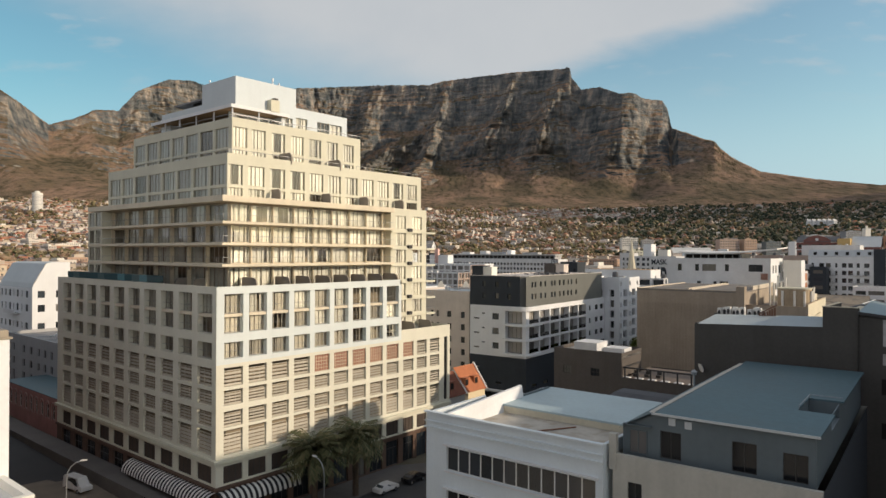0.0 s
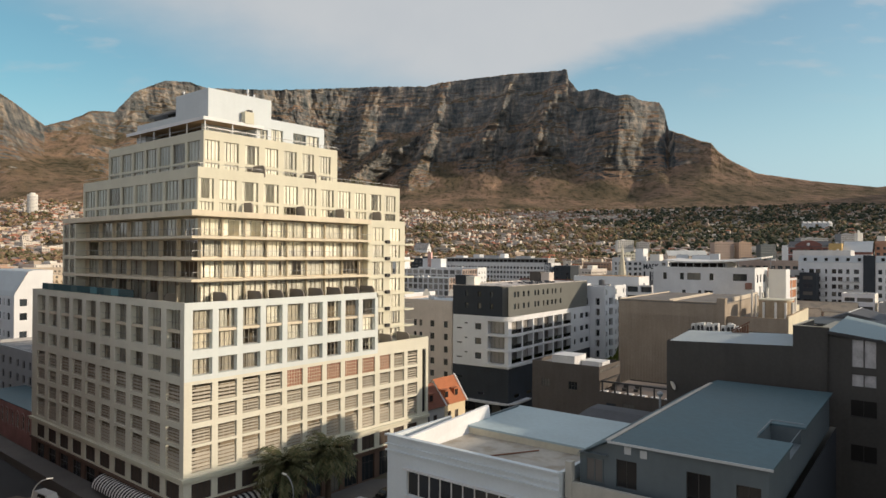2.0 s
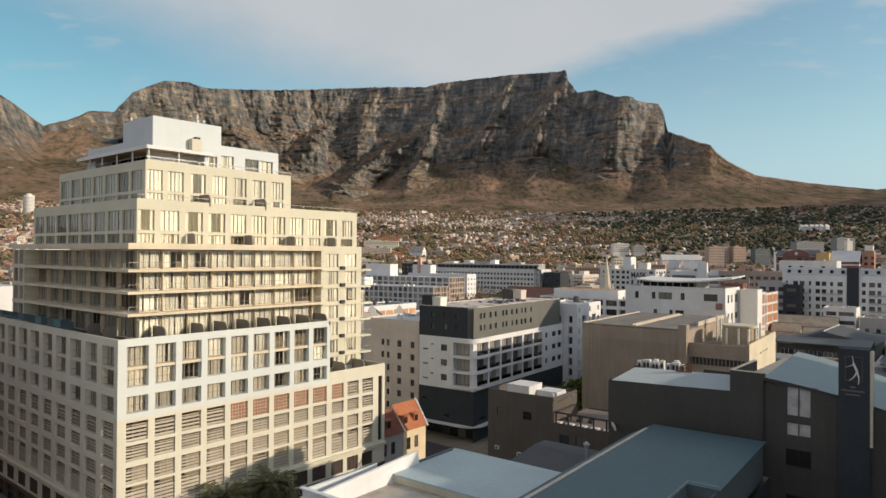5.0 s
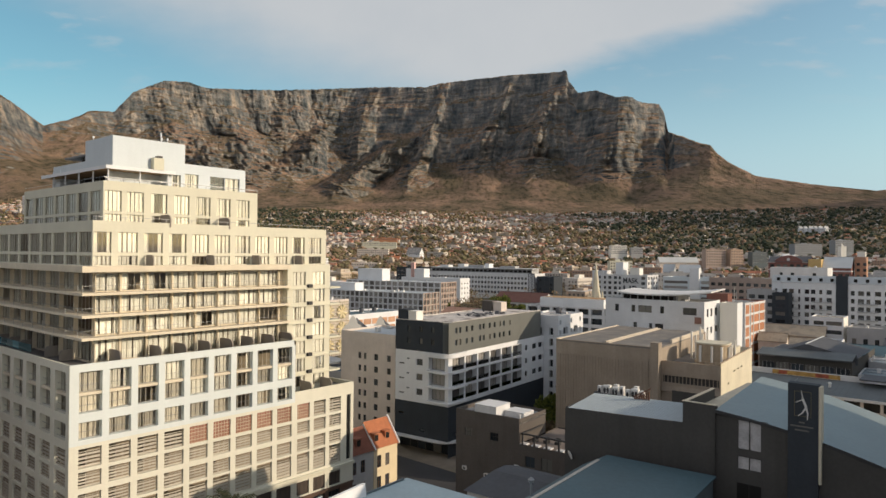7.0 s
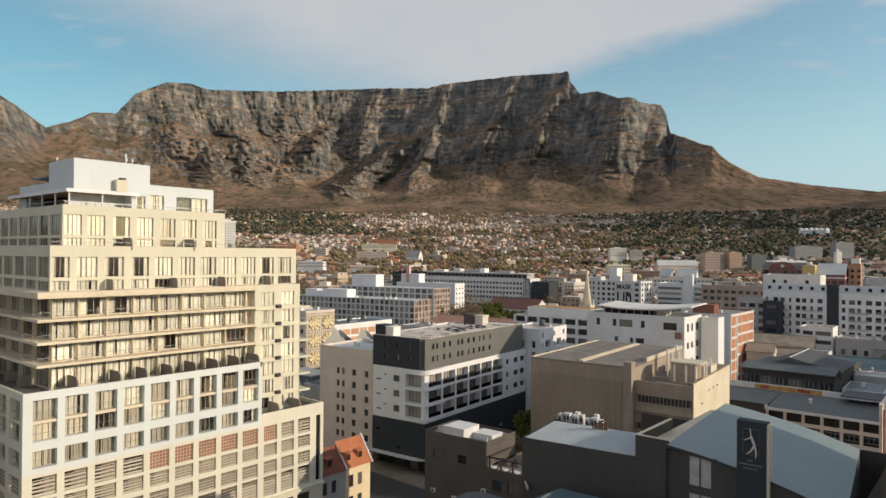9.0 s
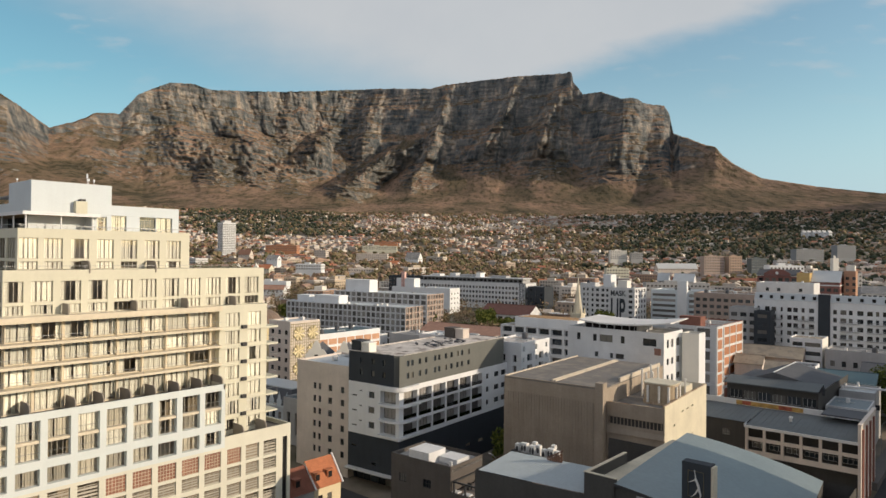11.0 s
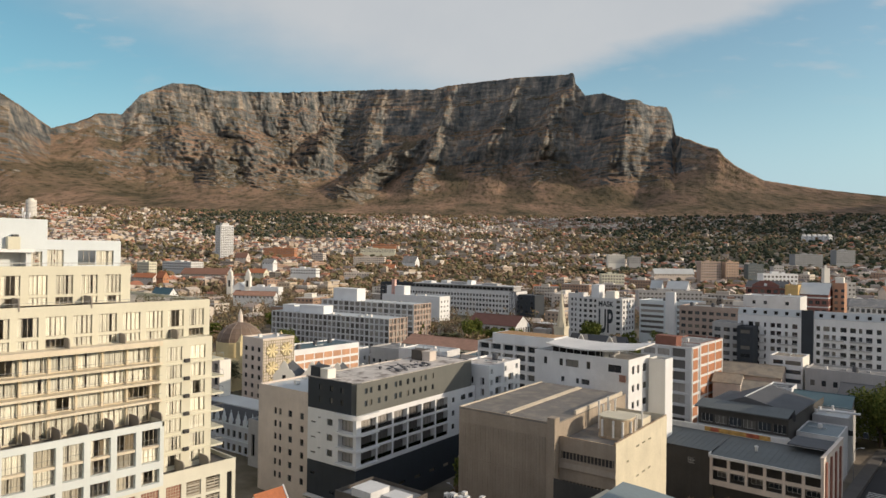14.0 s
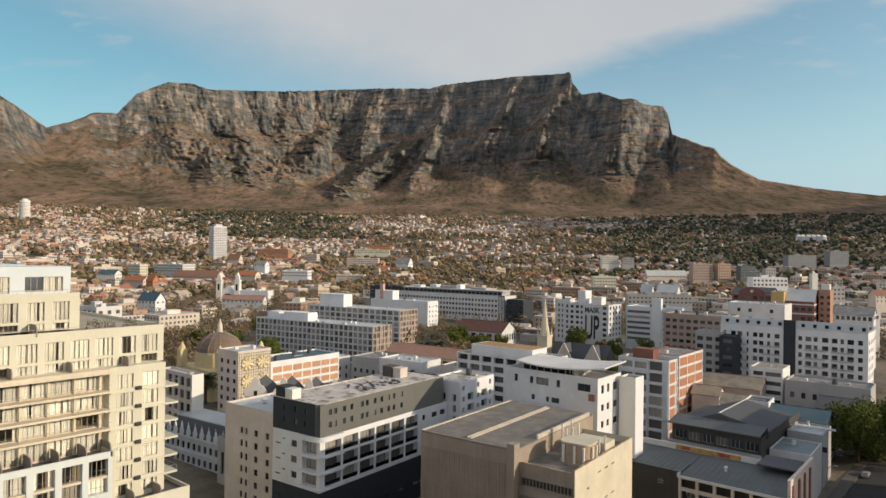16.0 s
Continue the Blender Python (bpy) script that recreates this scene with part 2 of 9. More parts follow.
FRAME_TAUPE = surf("taupe window frame", (0.50, 0.46, 0.38), 0.5, 0.08, 0.5, 5, 0)
FRAME_DARK = surf("dark window frame", (0.06, 0.058, 0.055), 0.5, 0.08, 0.5, 5, 0)
FRAME_WHITE = surf("white window frame", (0.7, 0.69, 0.66), 0.6, 0.05, 0.5, 5, 0)
CORE = surf("dim interior", (0.32, 0.265, 0.19), 0.95, 0.1, 0.3, 3, 0)
CURTAIN = surf("cream curtain", (0.84, 0.83, 0.77), 0.9, 0.08, 0.5, 6, 0, rand=0.2)
CURTAIN_TAUPE = surf("taupe curtain", (0.60, 0.57, 0.50), 0.9, 0.1, 0.5, 6, 0, rand=0.3)
SLAT = surf("grey louvre slat", (0.50, 0.46, 0.38), 0.7, 0.1, 0.4, 4, 0.05, rand=0.1)
SLAB = surf("tan slab edge", (0.69, 0.615, 0.475), 0.8, 0.10, 0.3, 4, 0.06, streak=0.03)
SCREEN = surf("taupe terrace wall", (0.29, 0.26, 0.225), 0.8, 0.08, 0.3, 3, 0.05)
AWNING_DARK = surf("black canvas", (0.03, 0.03, 0.032), 0.9, 0.1, 0.5, 6, 0.05)
AWNING_LIGHT = surf("white canvas", (0.7, 0.69, 0.66), 0.9, 0.06, 0.5, 6, 0.05)
WIN = glass_dark("far window glass")
WIN_GREY = glass_dark("pale window glass", (0.14, 0.135, 0.13), 0.15, (0.40, 0.38, 0.35))
DARK_PANE = glass_dark("dark window glass", (0.012, 0.013, 0.015), 0.1, (0.03, 0.03, 0.03))
FAR_PANE = surf("distant window", (0.10, 0.095, 0.09), 0.3, 0.2, 0.3, 1, 0)
SLOT = surf("deep opening", (0.018, 0.017, 0.016), 0.9, 0.1, 0.5, 4, 0)


def clear_glass(name):
    m = bpy.data.materials.new(name)
    m.use_nodes = True
    N, L = m.node_tree.nodes, m.node_tree.links
    b = N["Principled BSDF"]
    N.remove(b)
    out = N["Material Output"]
    tr, gl, fr, mx = N.new("ShaderNodeBsdfTransparent"), N.new("ShaderNodeBsdfGlossy"), N.new("ShaderNodeFresnel"), N.new("ShaderNodeMixShader")
    tr.inputs[0].default_value = (0.90, 0.92, 0.89, 1)
    gl.inputs["Roughness"].default_value = 0.03
    fr.inputs["IOR"].default_value = 2.3
    L.new(fr.outputs[0], mx.inputs[0]), L.new(tr.outputs[0], mx.inputs[1]), L.new(gl.outputs[0], mx.inputs[2]), L.new(mx.outputs[0], out.inputs[0])
    return m


GLASS = clear_glass("window glass")
TEAL_GLASS = glass_dark("teal balustrade glass", (0.05, 0.11, 0.125), 0.08, (0.10, 0.17, 0.18))


# ---- building blocks ----
def mesh_of(name, verts, faces, *mats, slots=None, smooth=False):
    me = bpy.data.meshes.new(name)
    me.from_pydata(verts, [], faces)
    for m in mats:
        me.materials.append(m)
    if slots:
        me.polygons.foreach_set("material_index", slots)
    if smooth:
        me.polygons.foreach_set("use_smooth", [True] * len(me.polygons))
    me.update()
    return me


class Shape:
    """A list of corners and faces to be joined into one mesh."""

    def __init__(self):
        self.v, self.f, self.s = [], [], []

    def face(self, pts, slot=0):
        k = len(self.v)
        self.v += [tuple(p) for p in pts]
        self.f.append(tuple(range(k, k + len(pts))))
        self.s.append(slot)
        return self

    def box(self, x0, x1, y0, y1, z0, z1, slot=0, m=None):
        k = len(self.v)
        c = [(x, y, z) for z in (z0, z1) for y in (y0, y1) for x in (x0, x1)]
        if m:
            c = [tuple(m @ Vector(p)) for p in c]
        self.v += c
        for q in ((0, 2, 3, 1), (4, 5, 7, 6), (0, 1, 5, 4), (1, 3, 7, 5), (3, 2, 6, 7), (2, 0, 4, 6)):
            self.f.append(tuple(k + i for i in q))
            self.s.append(slot)
        return self

    def prism(self, ring, z0, z1, slot=0, top=None):
        """An upright prism over a ring of (x, y), counter-clockwise; top may give another ring for its upper end."""
        n, k = len(ring), len(self.v)
        self.v += [(x, y, z0) for x, y in ring] + [(x, y, z1) for x, y in (top or ring)]
        self.f += [tuple(range(k + n - 1, k - 1, -1)), tuple(range(k + n, k + 2 * n))]
        self.f += [(k + i, k + (i + 1) % n, k + n + (i + 1) % n, k + n + i) for i in range(n)]
        self.s += [slot] * (n + 2)
        return self

    def tube(self, a, b, r0, r1=None, n=8, slot=0):
        a, b = Vector(a), Vector(b)
        r1 = r0 if r1 is None else r1
        q = (b - a).to_track_quat("Z", "Y")
        k = len(self.v)
        for p, r in ((a, r0), (b, r1)):
            self.v += [tuple(p + q @ Vector((r * math.cos(2 * math.pi * i / n), r * math.sin(2 * math.pi * i / n), 0))) for i in range(n)]
        self.f += [(k + i, k + (i + 1) % n, k + n + (i + 1) % n, k + n + i) for i in range(n)]
        self.f += [tuple(range(k + n - 1, k - 1, -1)), tuple(range(k + n, k + 2 * n))]
        self.s += [slot] * (n + 2)
        return self

    def lattice(self, us, vs, y0, y1, slot=0):
        """One joined frame: upright bars between each pair of us, cross bars between each pair of vs."""
        nu, nv, k = len(us), len(vs), len(self.v)
        self.v += [(u, y, v) for y in (y0, y1) for v in vs for u in us]
        at = lambda i, j, b: k + b * nu * nv + j * nu + i  # noqa: E731
        solid = lambda i, j: 0 <= i < nu - 1 and 0 <= j < nv - 1 and (i % 2 == 0 or j % 2 == 0)  # noqa: E731
        new_faces = []
        for i in range(nu - 1):
            for j in range(nv - 1):
                if not solid(i, j):
                    continue
                new_faces += [(at(i, j, 0), at(i + 1, j, 0), at(i + 1, j + 1, 0), at(i, j + 1, 0))]
                for di, dj, a, b in ((-1, 0, (i, j + 1), (i, j)), (1, 0, (i + 1, j), (i + 1, j + 1)), (0, -1, (i, j), (i + 1, j)), (0, 1, (i + 1, j + 1), (i, j + 1))):
                    if not solid(i + di, j + dj):
                        new_faces += [(at(*b, 0), at(*a, 0), at(*a, 1), at(*b, 1))]
        self.f += new_faces
        self.s += [slot] * len(new_faces)
        return self

    def mesh(self, name, *mats, smooth=False):
        return mesh_of(name, self.v, self.f, *mats, slots=self.s, smooth=smooth)


def part(name, data, parent, label="", at=None):
    ob = new(name, data)
    ob.parent = parent
    if at is not None:
        ob.matrix_basis = at
    return tagged(ob, label) if label else ob


def root(name, label, category, x, y, z=0, rz=0, group="", kind=""):
    e = new(name)
    e.matrix_basis = pose(x, y, z, 0, 0, rz)
    e.empty_display_size = 0.5
    return tagged(e, label, category, group, kind)


SIDES = {"S": (0, 0, 0), "E": (1, 0, 90), "N": (1, 1, 180), "W": (0, 1, 270)}


def side_pose(side, w, d, x0=0, y0=0):
    fx, fy, a = SIDES[side]
    return pose(x0 + fx * w, y0 + fy * d, 0, 0, 0, a)


def facade(sh, m, width, z0, z1, holes, depth=0.2, slot=0, reveal=None):
    """A wall in the plane of m (its x along the wall, its y inwards) with openings (u0, u1, v0, v1) that go depth deep."""
    us = sorted({0, width, *(h[0] for h in holes), *(h[1] for h in holes)})
    vs = sorted({z0, z1, *(h[2] for h in holes), *(h[3] for h in holes)})
    us, vs = [u for u in us if 0 <= u <= width], [v for v in vs if z0 <= v <= z1]
    open_cells = set()
    for h in holes:
        for i in range(len(us) - 1):
            if h[0] <= us[i] and us[i + 1] <= h[1]:
                for j in range(len(vs) - 1):
                    if h[2] <= vs[j] and vs[j + 1] <= h[3]:
                        open_cells.add((i, j))
    P = lambda u, n, v: m @ Vector((u, n, v))  # noqa: E731
    for j in range(len(vs) - 1):
        i = 0
        while i < len(us) - 1:
            if (i, j) in open_cells:
                i += 1
                continue
            k = i
            while k < len(us) - 1 and (k, j) not in open_cells:
                k += 1
            sh.face([P(us[i], 0, vs[j]), P(us[k], 0, vs[j]), P(us[k], 0, vs[j + 1]), P(us[i], 0, vs[j + 1])], slot)
            i = k
    rs = slot if reveal is None else reveal
    for u0, u1, v0, v1 in holes:
        sh.face([P(u0, 0, v0), P(u0, depth, v0), P(u1, depth, v0), P(u1, 0, v0)][::-1], rs)
        sh.face([P(u0, 0, v1), P(u1, 0, v1), P(u1, depth, v1), P(u0, depth, v1)][::-1], rs)
        sh.face([P(u0, 0, v0), P(u0, 0, v1), P(u0, depth, v1), P(u0, depth, v0)][::-1], rs)
        sh.face([P(u1, 0, v0), P(u1, depth, v0), P(u1, depth, v1), P(u1, 0, v1)][::-1], rs)


_windows = {}


def window_meshes(w, h, lights, bars, frame_mat, pane_mat):
    key = (round(w, 2), round(h, 2), lights, bars, frame_mat.name, pane_mat.name)
    if key not in _windows:
        t = 0.06
        us, vs = [0, t], [0, t]
        for i in range(1, lights):
            us += [w * i / lights - t / 2, w * i / lights + t / 2]
        for v in bars:
            vs += [h * v - t / 2, h * v + t / 2]
        sh = Shape()
        sh.lattice(us + [w - t, w], vs + [h - t, h], 0, 0.08)
        pane = Shape().face([(t, 0.05, t), (w - t, 0.05, t), (w - t, 0.05, h - t), (t, 0.05, h - t)])
        _windows[key] = sh.mesh("window frame", frame_mat), pane.mesh("pane", pane_mat)
    return _windows[key]


def window(parent, m, u0, u1, v0, v1, depth, lights=2, bars=(), frame_mat=None, pane_mat=None):
    fr, pa = window_meshes(u1 - u0, v1 - v0, lights, bars, frame_mat or FRAME_DARK, pane_mat or WIN)
    ob = part("window", fr, parent, at=m @ pose(u0, depth, v0))
    p = part("pane", pa, ob)
    p.visible_shadow = False if pane_mat is GLASS else True
    return ob


def even(n, width, size, margin=None):
    """n openings of that size, evenly spread over a width."""
    if margin is None:
        margin = (width - n * size) / (n + 1) * 0.8
    step = (width - 2 * margin - size) / max(1, n - 1)
    return [(margin + i * step, margin + i * step + size) for i in range(n)]


def storeys(first, n, pitch, height):
    return [(first + i * pitch, first + i * pitch + height) for i in range(n)]


def block(name, label, x, y, rz, w, d, z0, z1, wall, roof, sides=None, parapet=0.7, depth=0.22, lights=2, bars=(), frame_mat=None, pane_mat=None,
          category="building", group="", two=None):
    """A flat-roofed building from its front corner: w along its own x, d along its own y. sides: for S, E, N, W a list of (columns, rows).
    two: a second wall material for the E side and its mirror."""
    r = root(name, label, category, x, y, z0, rz, group)
    h = z1 - z0
    sh = Shape()
    for s in "SENW":
        m, width = side_pose(s, w, d), (w if s in "SN" else d)
        holes = [(a, b, c, e) for cols, rows in (sides or {}).get(s, ()) for a, b in cols for c, e in rows]
        facade(sh, m, width, -3, h, holes, depth, 1 if two and s == "E" else 0)
        for u0, u1, v0, v1 in holes:
            window(r, m, u0, u1, v0, v1, depth, lights if u1 - u0 > 0.9 else 1, bars, frame_mat, pane_mat)
    t = 0.3
    for a in ((0, w, 0, t), (0, w, d - t, d), (0, t, t, d - t), (w - t, w, t, d - t)):      # parapet
        z = h - 0.003
        x0, x1, y0, y1 = a
        sh.face([(x0, y0, h), (x1, y0, h), (x1, y1, h), (x0, y1, h)])
    for q in ([(t, t), (w - t, t)], [(w - t, t), (w - t, d - t)], [(w - t, d - t), (t, d - t)], [(t, d - t), (t, t)]):
        (ax, ay), (bx, by) = q
        sh.face([(bx, by, h - parapet), (ax, ay, h - parapet), (ax, ay, h), (bx, by, h)])
    part("wall", sh.mesh(name + " wall", wall, two or wall), r)
    part("roof", Shape().face([(t, t, h - parapet), (w - t, t, h - parapet), (w - t, d - t, h - parapet), (t, d - t, h - parapet)]).mesh(name + " roof", roof), r)
    roof_clutter(r, w, d, h - parapet, int(abs(x) * 7 + abs(y) * 3))
    return r


_clutter = []


def roof_clutter(parent, w, d, z, seed):
    """Air-conditioning units, vents, hatches and a stub of pipe, as flat roofs of this size have."""
    if not _clutter:
        ac = Shape().box(-0.7, 0.7, -0.45, 0.45, 0.15, 1.15).box(-0.6, -0.5, -0.4, 0.4, 0, 0.15).box(0.5, 0.6, -0.4, 0.4, 0, 0.15).tube((0, 0, 1.15), (0, 0, 1.25), 0.36, 0.36, 10)
        _clutter.append(("air_conditioner", ac.mesh("air conditioner", ROOF_WHITE)))
        _clutter.append(("vent", Shape().tube((0, 0, 0), (0, 0, 0.9), 0.16, 0.16, 8).tube((0, 0, 0.9), (0, 0, 1.15), 0.34, 0.1, 8).mesh("vent", METAL)))
        _clutter.append(("hatch", Shape().box(-0.8, 0.8, -0.6, 0.6, 0, 0.5).box(-0.9, 0.9, -0.7, 0.7, 0.5, 0.62).mesh("hatch", GREY_WALL)))
        _clutter.append(("pipe_run", Shape().tube((-2.2, 0, 0.3), (2.2, 0, 0.3), 0.12, 0.12, 8).box(-1.8, -1.6, -0.2, 0.2, 0, 0.2).box(1.6, 1.8, -0.2, 0.2, 0, 0.2).mesh("pipe run", ROOF_PALE)))
        _clutter.append(("water_tank", Shape().tube((0, 0, 0), (0, 0, 1.7), 0.95, 0.9, 14).tube((0, 0, 1.7), (0, 0, 1.95), 0.9, 0.3, 14).mesh("water tank", ROOF_DARK)))
    rnd = random.Random(seed)
    for _ in range(min(8, int(w * d / 60))):
        kind, data = rnd.choice(_clutter)
        part(kind, data, parent, at=pose(rnd.uniform(3, max(3.1, w - 3)), rnd.uniform(2.2, max(2.3, d - 2.2)), z, 0, 0, rnd.choice((0, 90))))


def plant_box(parent, x0, x1, y0, y1, z0, z1, mat, label="", name="roof_plant"):
    sh = Shape().box(x0, x1, y0, y1, z0, z1)
    sh.box(x0 - 0.1, x1 + 0.1, y0 - 0.1, y1 + 0.1, z1 - 0.15, z1 + 0.05)
    return part(name, sh.mesh(name, mat), parent, label)


# ---- ground, city slope and mountain ----
FWD, RGT = Vector((-0.653, 0.757, 0)), Vector((0.757, 0.653, 0))


def ground_z(x, y):
    """The city floor: level by the sea, rising ever steeper towards the mountain."""
    s = max(0.0, math.hypot(x - 15, y - 20)) * max(0.0, min(1.0, ((x - 15) * FWD.x + (y - 20) * FWD.y) / max(1.0, math.hypot(x - 15, y - 20)) + 0.15))
    z = 0.0
    for a, b, k in ((110, 700, 0.028), (700, 1270, 0.052), (1270, 2350, 0.135), (2350, 4900, 0.06)):
        z += k * (min(max(s, a), b) - a)
    return z


def polar_sheet(name, thetas, radii, height, mat, label):
    nt_, nr = len(thetas), len(radii)
    verts = []
    for th in thetas:
        a = radians(40.8) - radians(th)
        dx, dy = -math.sin(a), math.cos(a)
        for r in radii:
            x, y = 15 + dx * r, 20 + dy * r
            verts.append((x, y, height(x, y)))
    faces = [(i * nr + j, (i + 1) * nr + j, (i + 1) * nr + j + 1, i * nr + j + 1)[::-1] for i in range(nt_ - 1) for j in range(nr - 1)]
    ob = new(name, mesh_of(name, verts, faces, mat, smooth=True))
    return tagged(ob, label, name, kind="structure")


polar_sheet("ground", [i * 2.5 for i in range(145)], [0, 40, 80, 110, 140, 180, 230, 290, 360, 450, 560, 700, 850, 1000, 1150, 1270, 1400, 1600, 1800, 2000, 2200, 2400, 2800, 3400, 4100, 4900],
            ground_z, CITY, "dull city ground rising towards the mountain")

# past 38 degrees: an unseen hill, raised to shade the right-hand suburbs
SKYLINE = [(-48, .12), (-40, .17), (-36, .215), (-33.6, .195), (-32.1, .178), (-30.4, .156), (-28.6, .168), (-27.3, .1815), (-25.7, .183), (-24.4, .212), (-22.2, .232), (-20.5, .2335),
           (-19, .227), (-13.6, .232), (-8, .2405), (-5.2, .244), (-.85, .246), (.1, .2515), (3, .2577), (6.4, .264), (10.5, .2667), (10.7, .2685), (10.95, .2675), (11.1, .253), (11.9, .2345), (13.4, .237),
           (15, .2257), (15.9, .2266), (17.1, .2158), (18.4, .2125), (18.8, .20), (19.0, .182), (19.15, .1716), (20.3, .164), (21.5, .154), (22.3, .1505), (22.8, .139), (23.6, .126), (25.6, .105), (29.3, .0912), (33.5, .079), (38, .085), (46, .15), (50, .21), (54, .27), (58, .29), (63, .27), (68, .18), (76, .10), (82, .08)]
CREST = [(-48, 2900), (-33, 2950), (-30.5, 3300), (-26, 3650), (-22, 3850), (-12, 4470), (-9.3, 4620), (-4, 4430), (3, 4250), (11, 4000), (15.2, 3740), (18.9, 3880), (19.6, 3680), (25, 3300), (33, 2900), (48, 2750), (82, 2600)]

# Share of the climb at each share of the way from foot to crest: two cliff bands on the sunny wing, one tall wall on the shaded wing
SUNNY = [(0, 0), (.25, .075), (.45, .155), (.60, .24), (.69, .315), (.725, .365), (.785, .52), (.83, .575), (.885, .645), (.925, .80), (.938, .83), (.963, .985), (1, 1)]
SHADED = [(0, 0), (.25, .065), (.45, .13), (.60, .20), (.72, .285), (.80, .365), (.84, .42), (.872, .58), (.905, .645), (.932, .82), (.948, .855), (.968, .985), (1, 1)]
# Spurs that stand out from the wall: turn and share of the climb at the head, the same at the foot, reach, half width at head and foot
SPURS = [(-36, .95, -33.0, .30, .10, 1.5, 3.0), (-28.6, .66, -26.0, .38, .06, .8, 2.0), (-22.8, .96, -20.6, .40, .09, 1.2, 2.6), (-17.0, .76, -15.8, .31, .15, .8, 4.4), (-19.6, .66, -18.9, .36, .075, .7, 1.6), (-9.2, .72, -11.2, .46, .10, .8, 1.8), (-13.4, .97, -13.0, .70, .04, .6, 1.2), (-24.6, .55, -23.4, .25, .05, .7, 1.8),
         (-10.2, .36, -8.2, .16, .06, .5, 1.5), (-.6, .68, -7.2, .26, .17, .9, 2.3), (-.2, .68, -2.2, .33, .12, .8, 1.7), (1.0, .98, -.3, .66, .06, .7, 1.2), (-5.4, .98, -6.4, .54, .075, .8, 1.3), (6.2, 1.0, 5.0, .68, .065, .7, 1.2),
         (4.2, .70, 3.6, .52, .085, .6, 1.5), (10.6, .96, 8.6, .48, .125, .8, 2.2), (15.4, .95, 14.5, .45, .10, 1.0, 2.4), (18.2, .92, 17.6, .45, .05, .8, 1.8), (-30.5, .5, -28.4, .2, .05, .8, 2.2)]


def smooth_step(v, a, b):
    k = np.clip((v - a) / (b - a), 0, 1)
    return k * k * (3 - 2 * k)


def mountain():
    th = np.r_[np.arange(-48, -36, 0.3), np.arange(-36, 30, 0.06), np.arange(30, 82, 0.5)]
    # rows lie close together where the wall is steep
    fine_p = np.linspace(0, 1, 4001)
    climb = 0.5 * (np.interp(fine_p, *zip(*SUNNY)) + np.interp(fine_p, *zip(*SHADED)))
    along = np.cumsum(np.r_[0, np.hypot(np.diff(fine_p) * 0.9, np.diff(climb))])
    p = np.r_[np.interp(np.linspace(0, along[-1], 300), along, fine_p), np.linspace(1.01, 1.1, 6)]
    sky_a, sky_s = zip(*SKYLINE)
    slope, crest = np.interp(th, sky_a, sky_s), np.interp(th, *zip(*CREST))
    soft = np.array([noise.noise((t * 2.3, 3.1, 0)) * 0.0011 + noise.noise((t * 7.1, 9.1, 0)) * 0.0008 for t in th])
    slope = slope + soft * np.interp(th, [-33, -25, 19, 24, 30], [1, 1, 1, 0.4, 0.3])
    top = 62.0 + slope * crest
    wide_top = np.array([np.mean(top[np.abs(th - t) < 3.5]) for t in th])
    cliff = np.interp(th, [-36, -31, -28, -24, 16.5, 21.5, 26], [0.55, 0.40, 0.45, 1, 1, 0.35, 0.08])[:, None]
    foot_r = 2280.0
    P, T = np.meshgrid(p, th)
    hold = smooth_step(P, 0.45, 0.95)
    wide_crest = np.array([np.mean(crest[np.abs(th - t) < 3.5]) for t in th])
    reach = wide_crest[:, None] * (1 - hold) + crest[:, None] * hold - foot_r
    ways = [(-math.sin(radians(40.8 - t)), math.cos(radians(40.8 - t))) for t in th]
    g0 = np.array([ground_z(15 + dx * foot_r, 20 + dy * foot_r) for dx, dy in ways])[:, None]
    right = smooth_step(T, -10.5, -6)
    f = (1 - right) * np.interp(P, *zip(*SUNNY)) + right * np.interp(P, *zip(*SHADED))
    f = cliff * f + (1 - cliff) * np.clip(P, 0, 1) ** 1.3
    f = np.where(P > 1, 1 - (P - 1) * 0.25, f)
    tops = wide_top[:, None] * (1 - hold) + top[:, None] * hold
    Z = g0 + (tops - g0) * f
    # bulges and gullies in plan, and beds of harder and softer rock
    big, mid, small, tiny, bed, lie = (np.zeros_like(P) for _ in range(6))
    R = foot_r + reach * P
    for i, (dx, dy) in enumerate(ways):
        for j in range(len(p)):
            r, z = R[i, j], Z[i, j]
            x, y = dx * r, dy * r
            big[i, j] = noise.noise((x / 330, y / 330, 1.7 + z / 1500))
            mid[i, j] = noise.noise((x / 120, y / 120, 4.2 + z / 420))
            small[i, j] = noise.noise((x / 46, y / 46, 9.2 + z / 150))
            tiny[i, j] = noise.noise((x / 17, y / 17, z / 60))
            bed[i, j] = noise.noise((x / 240, y / 240, z / 21)) + 0.6 * noise.noise((x / 90, y / 90, z / 9))
            lie[i, j] = noise.noise((x / 520, y / 520, 7.7))
    steep = smooth_step(f, 0.24, 0.40)
    fade = np.clip((1 - P) / 0.035, 0, 1)
    low = np.clip(P / 0.3, 0, 1)
    out = (np.abs(big) * 0.070 + np.abs(mid) * 0.018) * (1 - 0.72 * right) + (np.abs(small) * 0.012 + tiny * 0.007 + bed * 0.0075) * (1 - 0.45 * right)
    out *= steep * np.clip(cliff, 0.3, 1)
    out += low * (1 - steep) * (big * 0.030 + mid * 0.008 + tiny * 0.002) + lie * 0.03 * low
